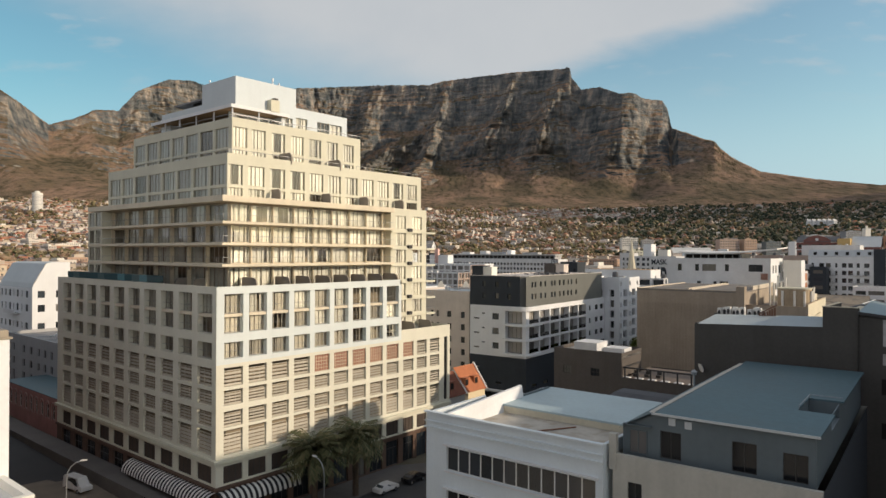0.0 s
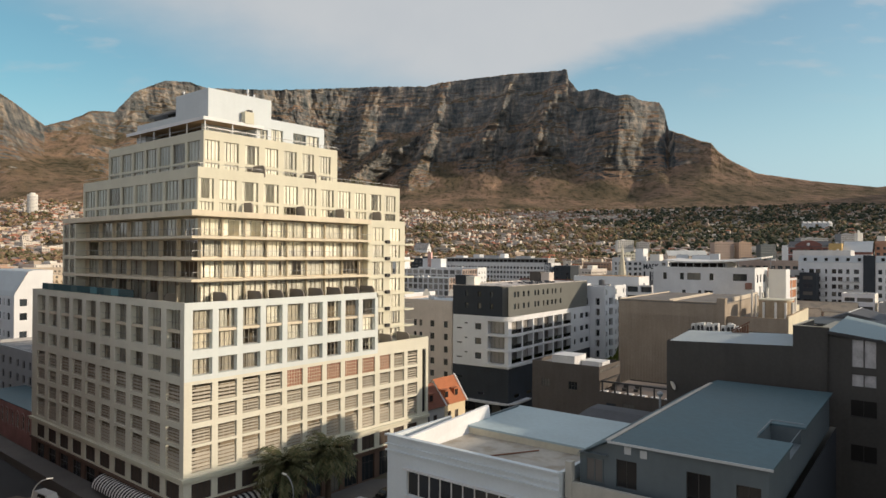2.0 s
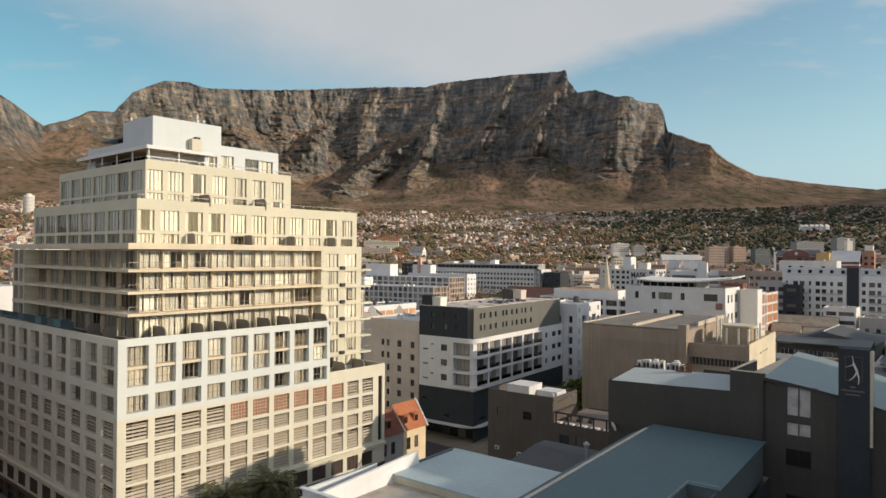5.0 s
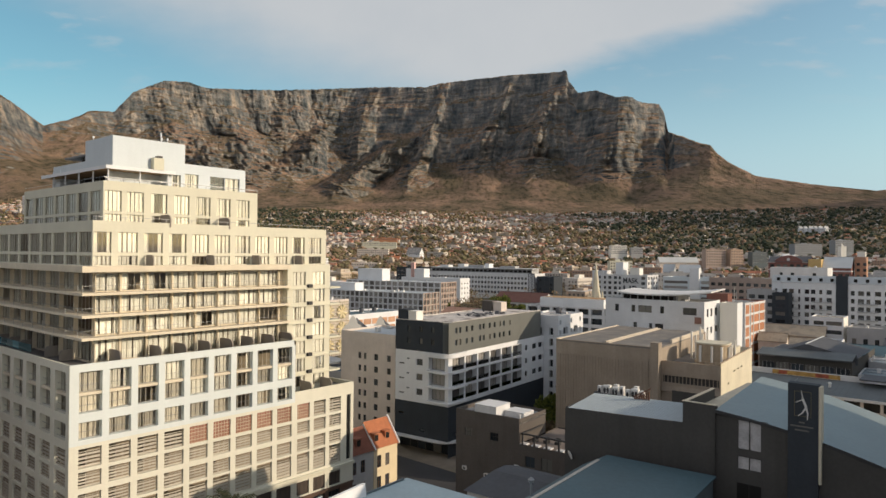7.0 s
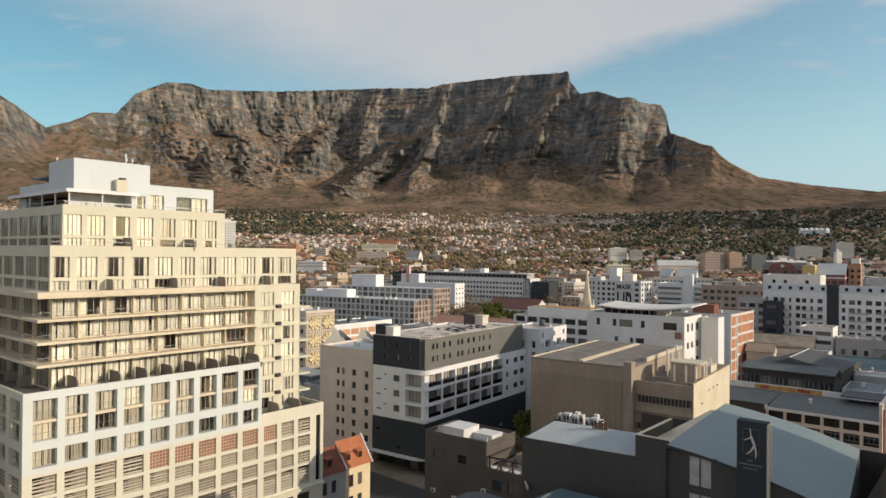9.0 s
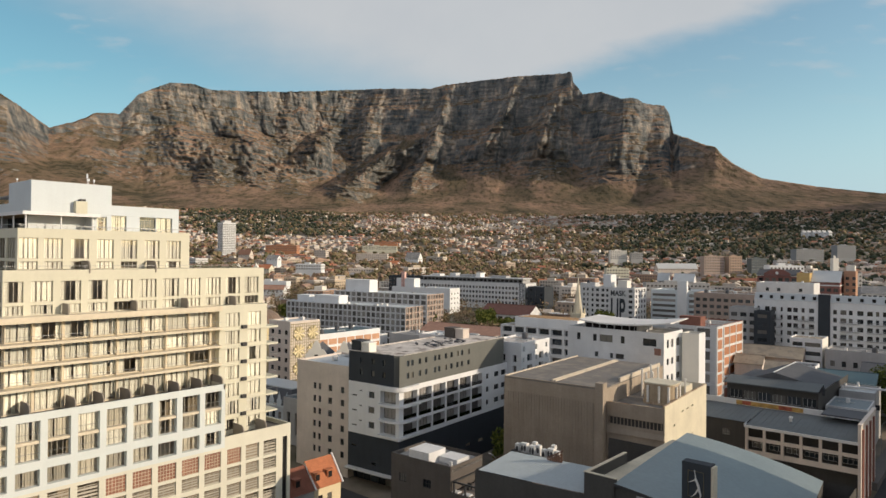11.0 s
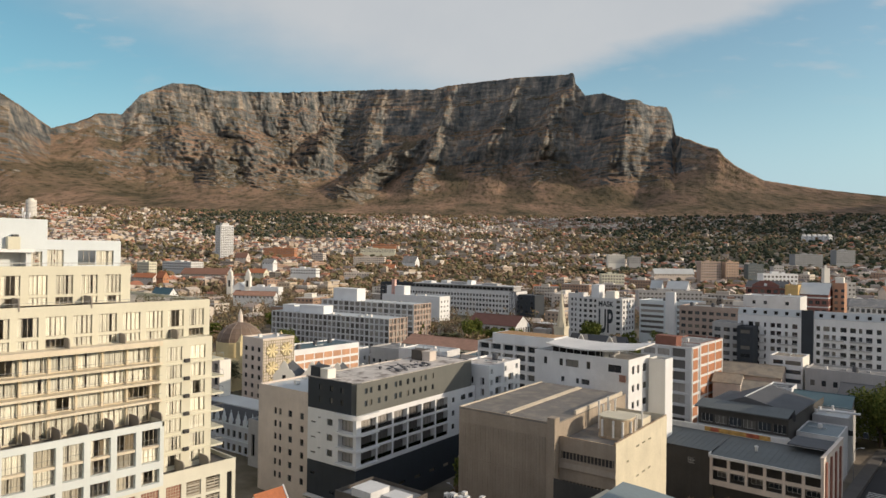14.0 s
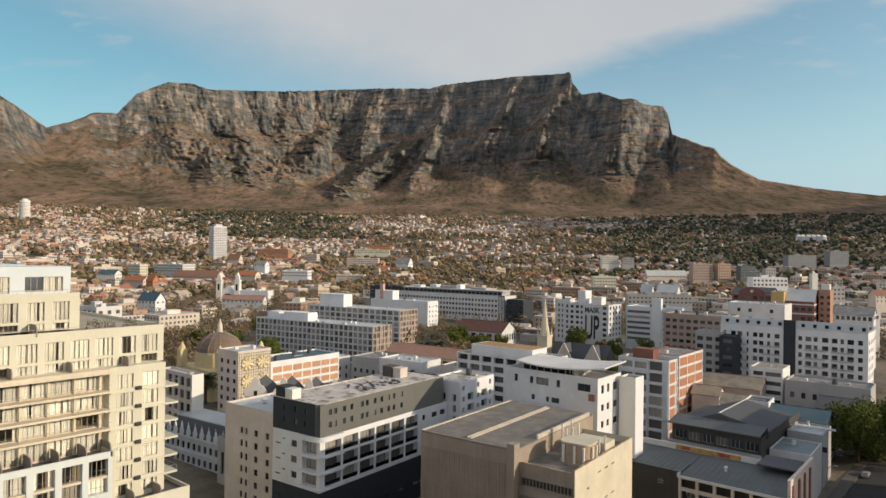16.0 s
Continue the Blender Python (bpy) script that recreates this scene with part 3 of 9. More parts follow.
    for t0, f0, t1, f1, far, w0, w1 in SPURS:
        k = np.clip((f0 - f) / (f0 - f1), 0, 1.25)
        mid_t = t0 + (t1 - t0) * k + 0.8 * big + 0.4 * mid
        half = w0 + (w1 - w0) * k
        tent = np.clip(1 - np.abs(T - mid_t) / half, 0, 1) ** 0.85
        out += far * np.minimum(k, 1) * tent * np.clip(f / f1, 0, 1) ** 1.6 * (0.9 + 0.3 * np.abs(small) + 0.2 * bed * steep)
    Q = P - np.where(P < 1, out * fade, 0)
    R = foot_r + reach * np.clip(Q, 0, 1.1)
    Z = np.minimum(Z, 62.0 + slope[:, None] * R)            # no bulge tops the skyline
    Z = Z - np.where(P == 0, 8, 0)
    verts = [(15 + dx * r, 20 + dy * r, z) for (dx, dy), rr, zz in zip(ways, R.tolist(), Z.tolist()) for r, z in zip(rr, zz)]
    nr, nt_ = len(p), len(th)
    faces = [((i + 1) * nr + j, i * nr + j, i * nr + j + 1, (i + 1) * nr + j + 1)[::-1] for i in range(nt_ - 1) for j in range(nr - 1)]
    ob = new("mountain", mesh_of("mountain", verts, faces, mountain_rock(), smooth=True))
    tagged(ob, "flat-topped rocky mountain with sheer cliffs above brown scrub slopes", "mountain", kind="structure")


def mountain_rock():
    m = bpy.data.materials.new("mountain rock")
    m.use_nodes = True
    N, L = m.node_tree.nodes, m.node_tree.links
    b = N["Principled BSDF"]
    b.inputs["Roughness"].default_value, b.inputs["Specular IOR Level"].default_value = 0.95, 0.1
    geo = N.new("ShaderNodeNewGeometry")

    def grain(scale, detail=8, rough=0.65, stretch=None, turn=0):
        n = N.new("ShaderNodeTexNoise")
        n.inputs["Scale"].default_value, n.inputs["Detail"].default_value, n.inputs["Roughness"].default_value = scale, detail, rough
        src = geo.outputs["Position"]
        if stretch:
            mp = N.new("ShaderNodeMapping")
            mp.inputs["Scale"].default_value = stretch
            if turn:
                spin = N.new("ShaderNodeVectorRotate")
                spin.rotation_type = "Z_AXIS"
                spin.inputs["Angle"].default_value = radians(-turn)
                L.new(src, spin.inputs[0])
                src = spin.outputs[0]
            L.new(src, mp.inputs[0])
            src = mp.outputs[0]
        L.new(src, n.inputs["Vector"])
        return n.outputs[0]

    def ramp(src, *stops):
        n = N.new("ShaderNodeValToRGB")
        e = n.color_ramp.elements
        e[0].position, e[0].color = stops[0][0], (*stops[0][1], 1)
        e[1].position, e[1].color = stops[-1][0], (*stops[-1][1], 1)
        for at, c in stops[1:-1]:
            e.new(at).color = (*c, 1)
        L.new(src, n.inputs[0])
        return n.outputs[0]

    def blend(fac, a, c, kind="MIX"):
        n = N.new("ShaderNodeMix")
        n.data_type, n.blend_type = "RGBA", kind
        if isinstance(fac, float):
            n.inputs["Factor"].default_value = fac
        else:
            L.new(fac, n.inputs["Factor"])
        L.new(a, n.inputs["A"]), L.new(c, n.inputs["B"])
        return n.outputs["Result"]

    # grey sandstone in broken beds, stained darker down the wall
    rock = ramp(grain(1.0, 8, 0.66, (0.016, 0.016, 0.0065)), (0.36, (0.09, 0.113, 0.126)), (0.53, (0.258, 0.262, 0.256)), (0.67, (0.56, 0.475, 0.38)))
    beds = ramp(grain(1.0, 6, 0.62, (0.012, 0.012, 0.052)), (0.36, (0.66, 0.68, 0.69)), (0.5, (1.0, 1.0, 1.0)), (0.64, (1.38, 1.30, 1.2)))
    rock = blend(1.0, rock, beds, "MULTIPLY")
    # scrub: olive, straw and reddish brown, in streaks down the slope and speckled with bushes
    veg = ramp(grain(1.0, 8, 0.66, (0.0055, 0.0022, 0.004), 40.8), (0.34, (0.12, 0.105, 0.07)), (0.44, (0.205, 0.16, 0.108)), (0.53, (0.29, 0.207, 0.148)), (0.66, (0.43, 0.29, 0.208)))
    bush = ramp(grain(1.0, 5, 0.65, (0.05, 0.014, 0.03), 40.8), (0.38, (0.5, 0.54, 0.46)), (0.50, (1.0, 1.0, 1.0)), (0.64, (1.25, 1.18, 1.1)))
    veg = blend(1.0, veg, bush, "MULTIPLY")
    sep = N.new("ShaderNodeSeparateXYZ")
    L.new(geo.outputs["Normal"], sep.inputs[0])
    add = N.new("ShaderNodeMath")
    add.operation = "MULTIPLY_ADD"
    L.new(grain(0.012), add.inputs[0])
    add.inputs[1].default_value = 0.55
    L.new(sep.outputs[2], add.inputs[2])
    lean = N.new("ShaderNodeMapRange")
    L.new(add.outputs[0], lean.inputs[0])
    lean.inputs[1].default_value, lean.inputs[2].default_value = 0.70, 0.98
    L.new(blend(lean.outputs[0], rock, veg), b.inputs["Base Color"])
    # cracks and broken blocks
    bp = N.new("ShaderNodeBump")
    bp.inputs["Strength"].default_value, bp.inputs["Distance"].default_value = 1.0, 22
    L.new(grain(1.0, 10, 0.74, (0.06, 0.06, 0.075)), bp.inputs["Height"]), L.new(bp.outputs[0], b.inputs["Normal"])
    return m


mountain()


# ---- apartment tower ----
def curtain_mesh(w, h, spans, seed, mat):
    """Pleated curtain lengths over the given spans (fractions of the width)."""
    rnd = random.Random(seed)
    sh = Shape()
    for a, b in spans:
        x0, x1 = a * w, b * w
        n = max(3, int((x1 - x0) / 0.17))
        pts = [(x0 + (x1 - x0) * i / n, 0.12 + (0.05 if i % 2 else 0.0) + rnd.uniform(-0.015, 0.015)) for i in range(n + 1)]
        for (ax, ay), (bx, by) in zip(pts, pts[1:]):
            sh.face([(ax, ay, 0.03), (bx, by, 0.03), (bx, by, h - 0.05), (ax, ay, h - 0.05)])
    return sh.mesh("curtain", mat)


CURTAINS = {}
SPANS = [[(0.02, 0.22), (0.30, 0.47), (0.54, 0.98)], [(0.02, 0.46), (0.56, 0.72), (0.80, 0.98)], [(0.02, 0.30), (0.38, 0.98)], [(0.02, 0.98)], [(0.02, 0.20), (0.27, 0.70), (0.80, 0.98)], [(0.05, 0.45), (0.52, 0.95)], [(0.02, 0.62), (0.75, 0.98)], [(0.02, 0.24), (0.76, 0.98)]]


def flat_window(parent, m, u0, u1, v0, v1, depth, lights, rnd, bare=0.1, cloth=None):
    """A dark-framed window with clear glass and curtains behind it."""
    ob = window(parent, m, u0, u1, v0, v1, depth, lights, (), FRAME_TAUPE, GLASS)
    if rnd.random() > bare:
        k = rnd.randrange(len(SPANS))
        cloth = cloth or CURTAIN
        key = (round(u1 - u0, 2), round(v1 - v0, 2), k, cloth.name)
        if key not in CURTAINS:
            CURTAINS[key] = curtain_mesh(u1 - u0, v1 - v0, SPANS[k], k, cloth)
        part("curtain", CURTAINS[key], ob)
    return ob


DECK = surf("tan terrace deck", (0.42, 0.37, 0.30), 0.85, 0.12, 0.3, 3, 0.08)
SHRUB = island("terrace shrubs", [(0.07, 0.08, 0.025), (0.10, 0.10, 0.03), (0.05, 0.065, 0.02), (0.13, 0.115, 0.045)], 0.85)


def slat_heights(h, n):
    return [h * (0.03 + 0.60 * i / max(1, n - 1)) for i in range(n)]


SCREEN_BRICK = surf("pale red brick", (0.30, 0.125, 0.085), 0.9, 0.16, 0.5, 6, 0.2, rand=0.1)


SHADE_PANEL = surf("brown shade panel", (0.075, 0.058, 0.048), 0.6, 0.2, 0.5, 4, 0)
SCREEN_JOINT = surf("tan screen joint", (0.52, 0.44, 0.33), 0.9, 0.1, 0.5, 6, 0.1)


def lattice_mesh(w, h):
    """A pierced brick screen: small hollow blocks in pale joints."""
    sh = Shape()
    nx, nz = 6, 5
    for i in range(nx + 1):
        sh.box(w * i / nx - 0.055, w * i / nx + 0.055, 0.12, 0.24, 0, h, 1)
    for j in range(nz + 1):
        z = h * j / nz
        sh.box(0, w, 0.11, 0.25, max(0, z - 0.055), min(h, z + 0.055), 1)
    for i in range(nx):
        for j in range(nz):
            a, b, c, d = w * i / nx + 0.05, w * (i + 1) / nx - 0.05, h * j / nz + 0.05, h * (j + 1) / nz - 0.05
            sh.box(a, a + (b - a) * 0.32, 0.14, 0.2, c, d).box(a + (b - a) * 0.68, b, 0.14, 0.2, c, d)
            sh.box(a + (b - a) * 0.32, a + (b - a) * 0.68, 0.14, 0.2, c, c + (d - c) * 0.3).box(a + (b - a) * 0.32, a + (b - a) * 0.68, 0.14, 0.2, c + (d - c) * 0.7, d)
    return sh.mesh("brick screen", SCREEN_BRICK, SCREEN_JOINT)


def awning(parent, m, length, label):
    """A striped half-round street awning along m's x, hung on the wall."""
    n, seg = int(length / 0.42), 6
    sh = Shape()
    for i in range(n):
        a, b = length * i / n, length * (i + 1) / n
        prof = [(-1.9 * math.sin(k / seg * math.pi / 2), 3.0 + 1.7 * math.cos(k / seg * math.pi / 2)) for k in range(seg + 1)]
        for (y0, z0), (y1, z1) in zip(prof, prof[1:]):
            sh.face([m @ Vector((a, y0, z0)), m @ Vector((a, y1, z1)), m @ Vector((b, y1, z1)), m @ Vector((b, y0, z0))], i % 2)
    return part("awning", sh.mesh("awning", AWNING_DARK, AWNING_LIGHT), parent, label)


def tower():
    rnd = random.Random(5)
    ox, oy = -137.6, 49.8
    r = root("apartment_tower", "stepped cream apartment tower over a gridded street podium", "building", ox, oy)
    W, D, F = 55.1, 49.9, 36.4                      # podium width, depth along the avenue, length of the tall white front
    mS, mE = side_pose("S", W, D), side_pose("E", W, D)
    cols_e = [(1.2 + 3.94 * i, 4.2 + 3.94 * i) for i in range(9)]
    cols_w = [(36.9 + 3.6 * i, 39.6 + 3.6 * i) for i in range(3)]
    cols_s = [(W - 4.9 - 5.3 * i, W - 1.1 - 5.3 * i) for i in range(10)]
    top = [(28.9, 31.7), (26.2, 28.5), (22.7, 25.0)]
    park = [(18.9, 21.5), (16.3, 18.4), (13.3, 15.5), (9.5, 12.9)]
    low, shop = [(5.6, 8.0)], [(0.25, 4.6)]
    # walls
    sh = Shape()
    holes = lambda cols, rows: [(a, b, c, d) for a, b in cols for c, d in rows]  # noqa: E731
    facade(sh, mE, D, 5.2, 22.0, holes(cols_e + cols_w, park + low) + [(48.2, 49.2, 9.5, 21.5)], 0.55, 0)
    facade(sh, mE, D, 0, 5.2, holes(cols_e + cols_w, shop), 0.9, 2)
    facade(sh, mS, W, 5.2, 22.0, holes(cols_s, park + low), 0.45, 0)
    facade(sh, mS, W, 0, 5.2, holes(cols_s, shop), 0.9, 2)
    tall = [(26.2, 31.7), top[2]]                   # the two upper rows share one tall bay
    facade(sh, mS, W, 22.0, 32.7, holes(cols_s, tall), 0.9, 0)
    white = Shape()
    facade(white, mE, F, 22.0, 32.7, holes(cols_e, tall), 0.9, 0)
    facade(sh, mE @ pose(F, 0, 0), D - F, 22.0, 23.7, [], 0.3, 0)
    for s, d in (("N", W), ("W", D)):
        facade(sh, side_pose(s, W, D), d, 0, 23.7, [], 0.3, 0)
    facade(sh, side_pose("N", W, F), W, 23.7, 32.7, [], 0.3, 0)
    facade(sh, side_pose("W", W, F), F, 23.7, 32.7, [], 0.3, 0)
    part("podium_wall", sh.mesh("podium wall", PODIUM_CREAM, IVORY, STREET_BASE), r)
    # parapet and roof decks
    white.box(W - 0.35, W - 0.002, 0.002, F, 32.7, 32.74).face([(W - 0.35, 0, 31.9), (W - 0.35, 0, 32.72), (W - 0.35, F, 32.72), (W - 0.35, F, 31.9)])
    part("white_front", white.mesh("white front", PODIUM_WHITE), r, "white painted concrete grid front")
    for q in ((0, W - 0.36, 0.003, 0.35, 32.5, 32.735), (0, 0.35, 0.36, F, 32.5, 32.73), (W - 0.36, W, F - 0.3, F + 0.003, 31.9, 32.72), (W - 0.3, W - 0.002, F + 0.004, D, 23.7, 23.74), (0, W - 0.31, D - 0.3, D - 0.002, 23.0, 23.73)):
        part("parapet", Shape().box(*q).mesh("parapet", CREAM), r)
    part("terrace", Shape().box(0.3, W - 0.36, 0.36, F - 0.31, 31.6, 31.9).mesh("terrace", PAVING), r)
    part("terrace", Shape().box(0.3, W - 0.3, F + 0.02, D - 0.3, 22.8, 23.0).mesh("terrace", PAVING), r)
    part("core", Shape().box(4, W - 3.6, 3.6, D - 2, 0.1, 22.4).box(4, W - 3.6, 3.6, F - 2, 22.4, 31.5).mesh("core", CORE), r)
    led = Shape().box(W - 0.05, W + 0.45, -0.45, D, 8.55, 9.05).box(0, W - 0.05, -0.45, 0.05, 8.55, 9.05)
    part("ledge", led.mesh("ledge", CREAM), r)
    part("ledge", Shape().box(W - 0.05, W + 0.3, -0.3, D, 5.0, 5.35).box(0, W - 0.05, -0.3, 0.05, 5.0, 5.35).mesh("ledge", STREET_BASE), r)
    # floor edges shared by each pair of tall bays
    rail = Shape().box(0, 3.0, 0.1, 0.14, 1.0, 1.05).box(0, 3.0, 0.1, 0.14, 0.15, 0.19).mesh("balcony rail", METAL)
    rail_s = Shape().box(0, 3.8, 0.1, 0.14, 1.0, 1.05).box(0, 3.8, 0.1, 0.14, 0.15, 0.19).mesh("balcony rail", METAL)
    for m, cols, rl in ((mE, cols_e, rail), (mS, cols_s, rail_s)):
        sill = Shape().box(0, cols[0][1] - cols[0][0], 0.0, 0.62, 0, 0.4).mesh("bay slab", SLAB)
        for k, (a, b) in enumerate(cols):
            part("bay_slab", sill, r, at=m @ pose(a, 0.2, 28.5))
            for v0, v1 in top:
                flat_window(r, m, a, b, v0, v1, 0.8, 4, rnd, 0.08 if m is mE else 0.2, CURTAIN if rnd.random() < 0.5 else CURTAIN_TAUPE)
                part("balcony_rail", rl, r, at=m @ pose(a, 0.25, v0))
    lou, lou_s, lou_m = {}, {}, {}
    for m, cols, wd in ((mE, cols_e, 3.0), (mE, cols_w, 2.7), (mS, cols_s, 3.8)):
        for k, (a, b) in enumerate(cols):
            for j, (v0, v1) in enumerate(park):
                if m is mE and j == 0 and ((cols is cols_e and k >= 4) or (cols is cols_w and k < 1)):
                    key = ("brick", wd, v1 - v0)
                    if key not in lou:
                        lou[key] = lattice_mesh(wd, v1 - v0)
                    part("brick_screen", lou[key], r, "pierced red brick screen with tan joints", m @ pose(a, 0.1, v0))
                    continue
                key = (wd, round(v1 - v0, 2))
                n = 4 if v1 - v0 < 3 else 5
                if key not in lou:
                    lou[key] = Shape().box(0, wd, 0.17, 0.23, (v1 - v0) * 0.8, (v1 - v0) * 0.84).mesh("louvre", SLAT)
                    lou_m[key] = Shape().box(0, 0.07, 0.17, 0.23, 0, (v1 - v0) * 0.8).mesh("mullion", SLAT)
                    lou_s[key] = Shape().box(0, wd, 0.10, 0.16, 0, (v1 - v0) * 0.11).mesh("slat", SLAT)
                lv = part("louvre", lou[key], r, at=m @ pose(a, 0.15, v0))
                for z in slat_heights(v1 - v0, n):
                    part("slat", lou_s[key], lv, at=pose(0, 0, z))
                for f in (0.02, 0.35, 0.66):
                    part("mullion", lou_m[key], lv, at=pose(wd * f, 0, 0))
            window(r, m, a, b, 5.6, 8.0, 0.2, 3, (), FRAME_DARK, SHADE_PANEL)
            window(r, m, a, b, 0.25, 4.6, 0.3, 3, (0.7,), FRAME_DARK, WIN)
    # louvred strip at the far corner
    part("louvre", Shape().box(48.2, 49.2, 0.3, 0.35, 9.5, 21.5, m=mE).mesh("louvre", SLOT), r)
    # glass balustrade along the shaded terrace
    for k in range(14):
        part("glass_panel", Shape().box(0, 2.55, -0.02, 0.02, 0, 1.15).mesh("glass panel", TEAL_GLASS), r, "teal glass balustrade panel", pose(2.0 + 2.6 * k, 1.0, 32.72))
    awning(r, mS @ pose(W - 24.5, 0, 0), 24.5, "black and white striped awning")
    awning(r, mE @ pose(0, 0, 0), 13.0, "black and white striped awning")

    # ---- recessed glass floors with running slabs
    gx, gy = -87.4 - ox, 54.6 - oy                  # glass lines
    lx = -130.6 - ox
    body = Shape()
    m1 = pose(gx, gy, 0, 0, 0, 90)                  # east glass line
    floors = [(32.1, 35.2), (35.9, 38.35), (39.0, 41.45), (42.1, 44.65)]
    e_len = 87.0 - 54.6
    ce = [(0.15 + 3.94 * i, 3.78 + 3.94 * i) for i in range(8)]
    facade(body, m1, e_len, 31.9, 44.7, holes(ce, floors), 0.15)
    m2 = pose(lx + 5.6, gy, 0)
    s_len = gx - lx - 5.6
    cs = [(0.25 + 5.35 * i, 5.2 + 5.35 * i) for i in range(7)]
    facade(body, m2, s_len, 31.9, 44.7, holes(cs, floors), 0.15)
    part("glass_floor_wall", body.mesh("glass floor wall", SLAB), r)
    for m, cols in ((m1, ce), (m2, cs)):
        for a, b in cols:
            for v0, v1 in floors:
                flat_window(r, m, a, b, v0, v1, 0.12, 4, rnd, 0.06 if m is m1 else 0.15, CURTAIN)
    part("core", Shape().box(lx + 8, gx - 3.2, gy + 3.2, 94 - oy, 31.9, 44.7).mesh("core", CORE), r)
    sx, sy = -85.2 - ox, 52.3 - oy                  # slab edges
    for z0, z1 in ((35.42, 35.8), (38.52, 38.9), (41.62, 42.0), (44.85, 45.7)):
        s = Shape().box(lx, sx, sy, 87.1 - oy, z0, z1)
        part("balcony_slab", s.mesh("balcony slab", SLAB), r)
        if z1 < 45:
            g = Shape().box(gx, sx - 0.05, sy + 0.06, sy + 0.09, z1 + 0.95, z1 + 1.0).box(sx - 0.09, sx - 0.06, sy + 0.06, 87.0 - oy, z1 + 0.95, z1 + 1.0)
            g.box(lx + 6, gx, sy + 0.06, sy + 0.09, z1 + 0.95, z1 + 1.0)
            for k in range(9):
                g.box(sx - 0.09, sx - 0.06, sy + 0.1 + 4.2 * k, sy + 0.13 + 4.2 * k, z1, z1 + 0.95)
            for k in range(10):
                g.box(lx + 6 + 4.2 * k, lx + 6.03 + 4.2 * k, sy + 0.06, sy + 0.09, z1, z1 + 0.95)
            part("balcony_rail", g.mesh("balcony rail", METAL), r)
    # partitions between flats
    pm = Shape().box(0, 0.45, -0.06, 0.06, 0, 2.6).mesh("partition", SLAB)
    for z in (32.1, 35.8, 38.9, 42.0):
        for i in range(9):
            part("partition", pm, r, at=pose(gx, 54.85 - oy + 3.94 * i - 0.55 + (0 if i else 0.5), z))
        for i in range(7):
            part("partition", pm, r, at=pose(lx + 5.68 + 5.35 * i, gy, z, 0, 0, -90))
    # flush bay at the west end
    fb = Shape()
    mb = pose(lx, sy + 0.1, 0)
    hb = holes([(0.4, 2.6), (3.0, 5.2)], floors)
    facade(fb, mb, 5.6, 31.9, 44.7, hb, 0.15)
    fb.box(lx, lx + 0.3, sy + 0.11, 90 - oy, 31.9, 44.69).box(lx + 5.3, lx + 5.6, sy + 0.11, gy + 0.3, 31.9, 44.69)
    part("bay_wall", fb.mesh("bay wall", CREAM), r)
    for a, b, v0, v1 in hb:
        flat_window(r, mb, a, b, v0, v1, 0.12, 3, rnd)
    # solid bay at the avenue's far end, from the wing roof up
    eb = Shape()
    me = pose(-86.0 - ox, 87.0 - oy, 0, 0, 0, 90)
    rows = [(23.7, 25.6)] + storeys(26.4, 6, 3.1, 2.45)
    he = holes([(1.2, 4.0), (5.6, 8.4)], rows)
    facade(eb, me, 9.7, 23.0, 45.7, he, 0.2)
    facade(eb, pose(-86.0 - ox, 96.7 - oy, 0, 0, 0, 180), 38, 23.0, 45.7, [(1.2, 3.4, a, b) for a, b in rows], 0.2)
    eb.face([(-86 - ox, 87 - oy, 31), (-86 - ox, 87 - oy, 44.7), (-87.5 - ox, 87 - oy, 44.7), (-87.5 - ox, 87 - oy, 31)])
    eb.box(-124 - ox, -86.3 - ox, 87.3 - oy, 96.4 - oy, 45.3, 45.65)
    part("bay_wall", eb.mesh("bay wall", CREAM), r)
    for a, b, v0, v1 in he:
        flat_window(r, me, a, b, v0, v1, 0.15, 3, rnd, 0.0)
    ac = Shape().box(0, 0.45, 0, 0.95, 0, 0.62).box(0.45, 0.48, 0.15, 0.8, 0.1, 0.52).mesh("wall cooler", METAL_DARK)
    for k in range(6):
        z = 26.0 + 3.1 * k
        part("balcony_slab", Shape().box(-91.5 - ox, -85.7 - ox, 96.5 - oy, 99.0 - oy, z - 0.35, z).box(-85.98 - ox, -85.75 - ox, 87.1 - oy, 96.5 - oy, z - 0.3, z - 0.02).mesh("balcony slab", CREAM), r)
        part("balcony_rail", Shape().box(-85.8 - ox, -85.76 - ox, 96.6 - oy, 98.95 - oy, z + 0.92, z + 0.97).box(-91.5 - ox, -85.8 - ox, 98.92 - oy, 98.96 - oy, z + 0.92, z + 0.97)
             .box(-85.8 - ox, -85.77 - ox, 98.9 - oy, 98.95 - oy, z, z + 0.92).mesh("balcony rail", METAL), r)
        part("wall_cooler", ac, r, "dark wall-hung cooling unit", pose(-85.98 - ox, 91.35 - oy, z - 0.05))

    # ---- set-back two-storey crowns
    def crown(x1, y0, y1, x0, z0, z1, rows, cols_e, cols_s, nlight):
        sh = Shape()
        m1, m2 = pose(x1 - ox, y0 - oy, 0, 0, 0, 90), pose(x0 - ox, y0 - oy, 0)
        h1, h2 = holes(cols_e, rows), holes(cols_s, rows)
        facade(sh, m1, y1 - y0, z0, z1, h1, 0.25)
        facade(sh, m2, x1 - x0, z0, z1, h2, 0.25)
        facade(sh, pose(x1 - ox, y1 - oy, 0, 0, 0, 180), x1 - x0, z0, z1, [], 0.2)
        facade(sh, pose(x0 - ox, y1 - oy, 0, 0, 0, 270), y1 - y0, z0, z1, [], 0.2)
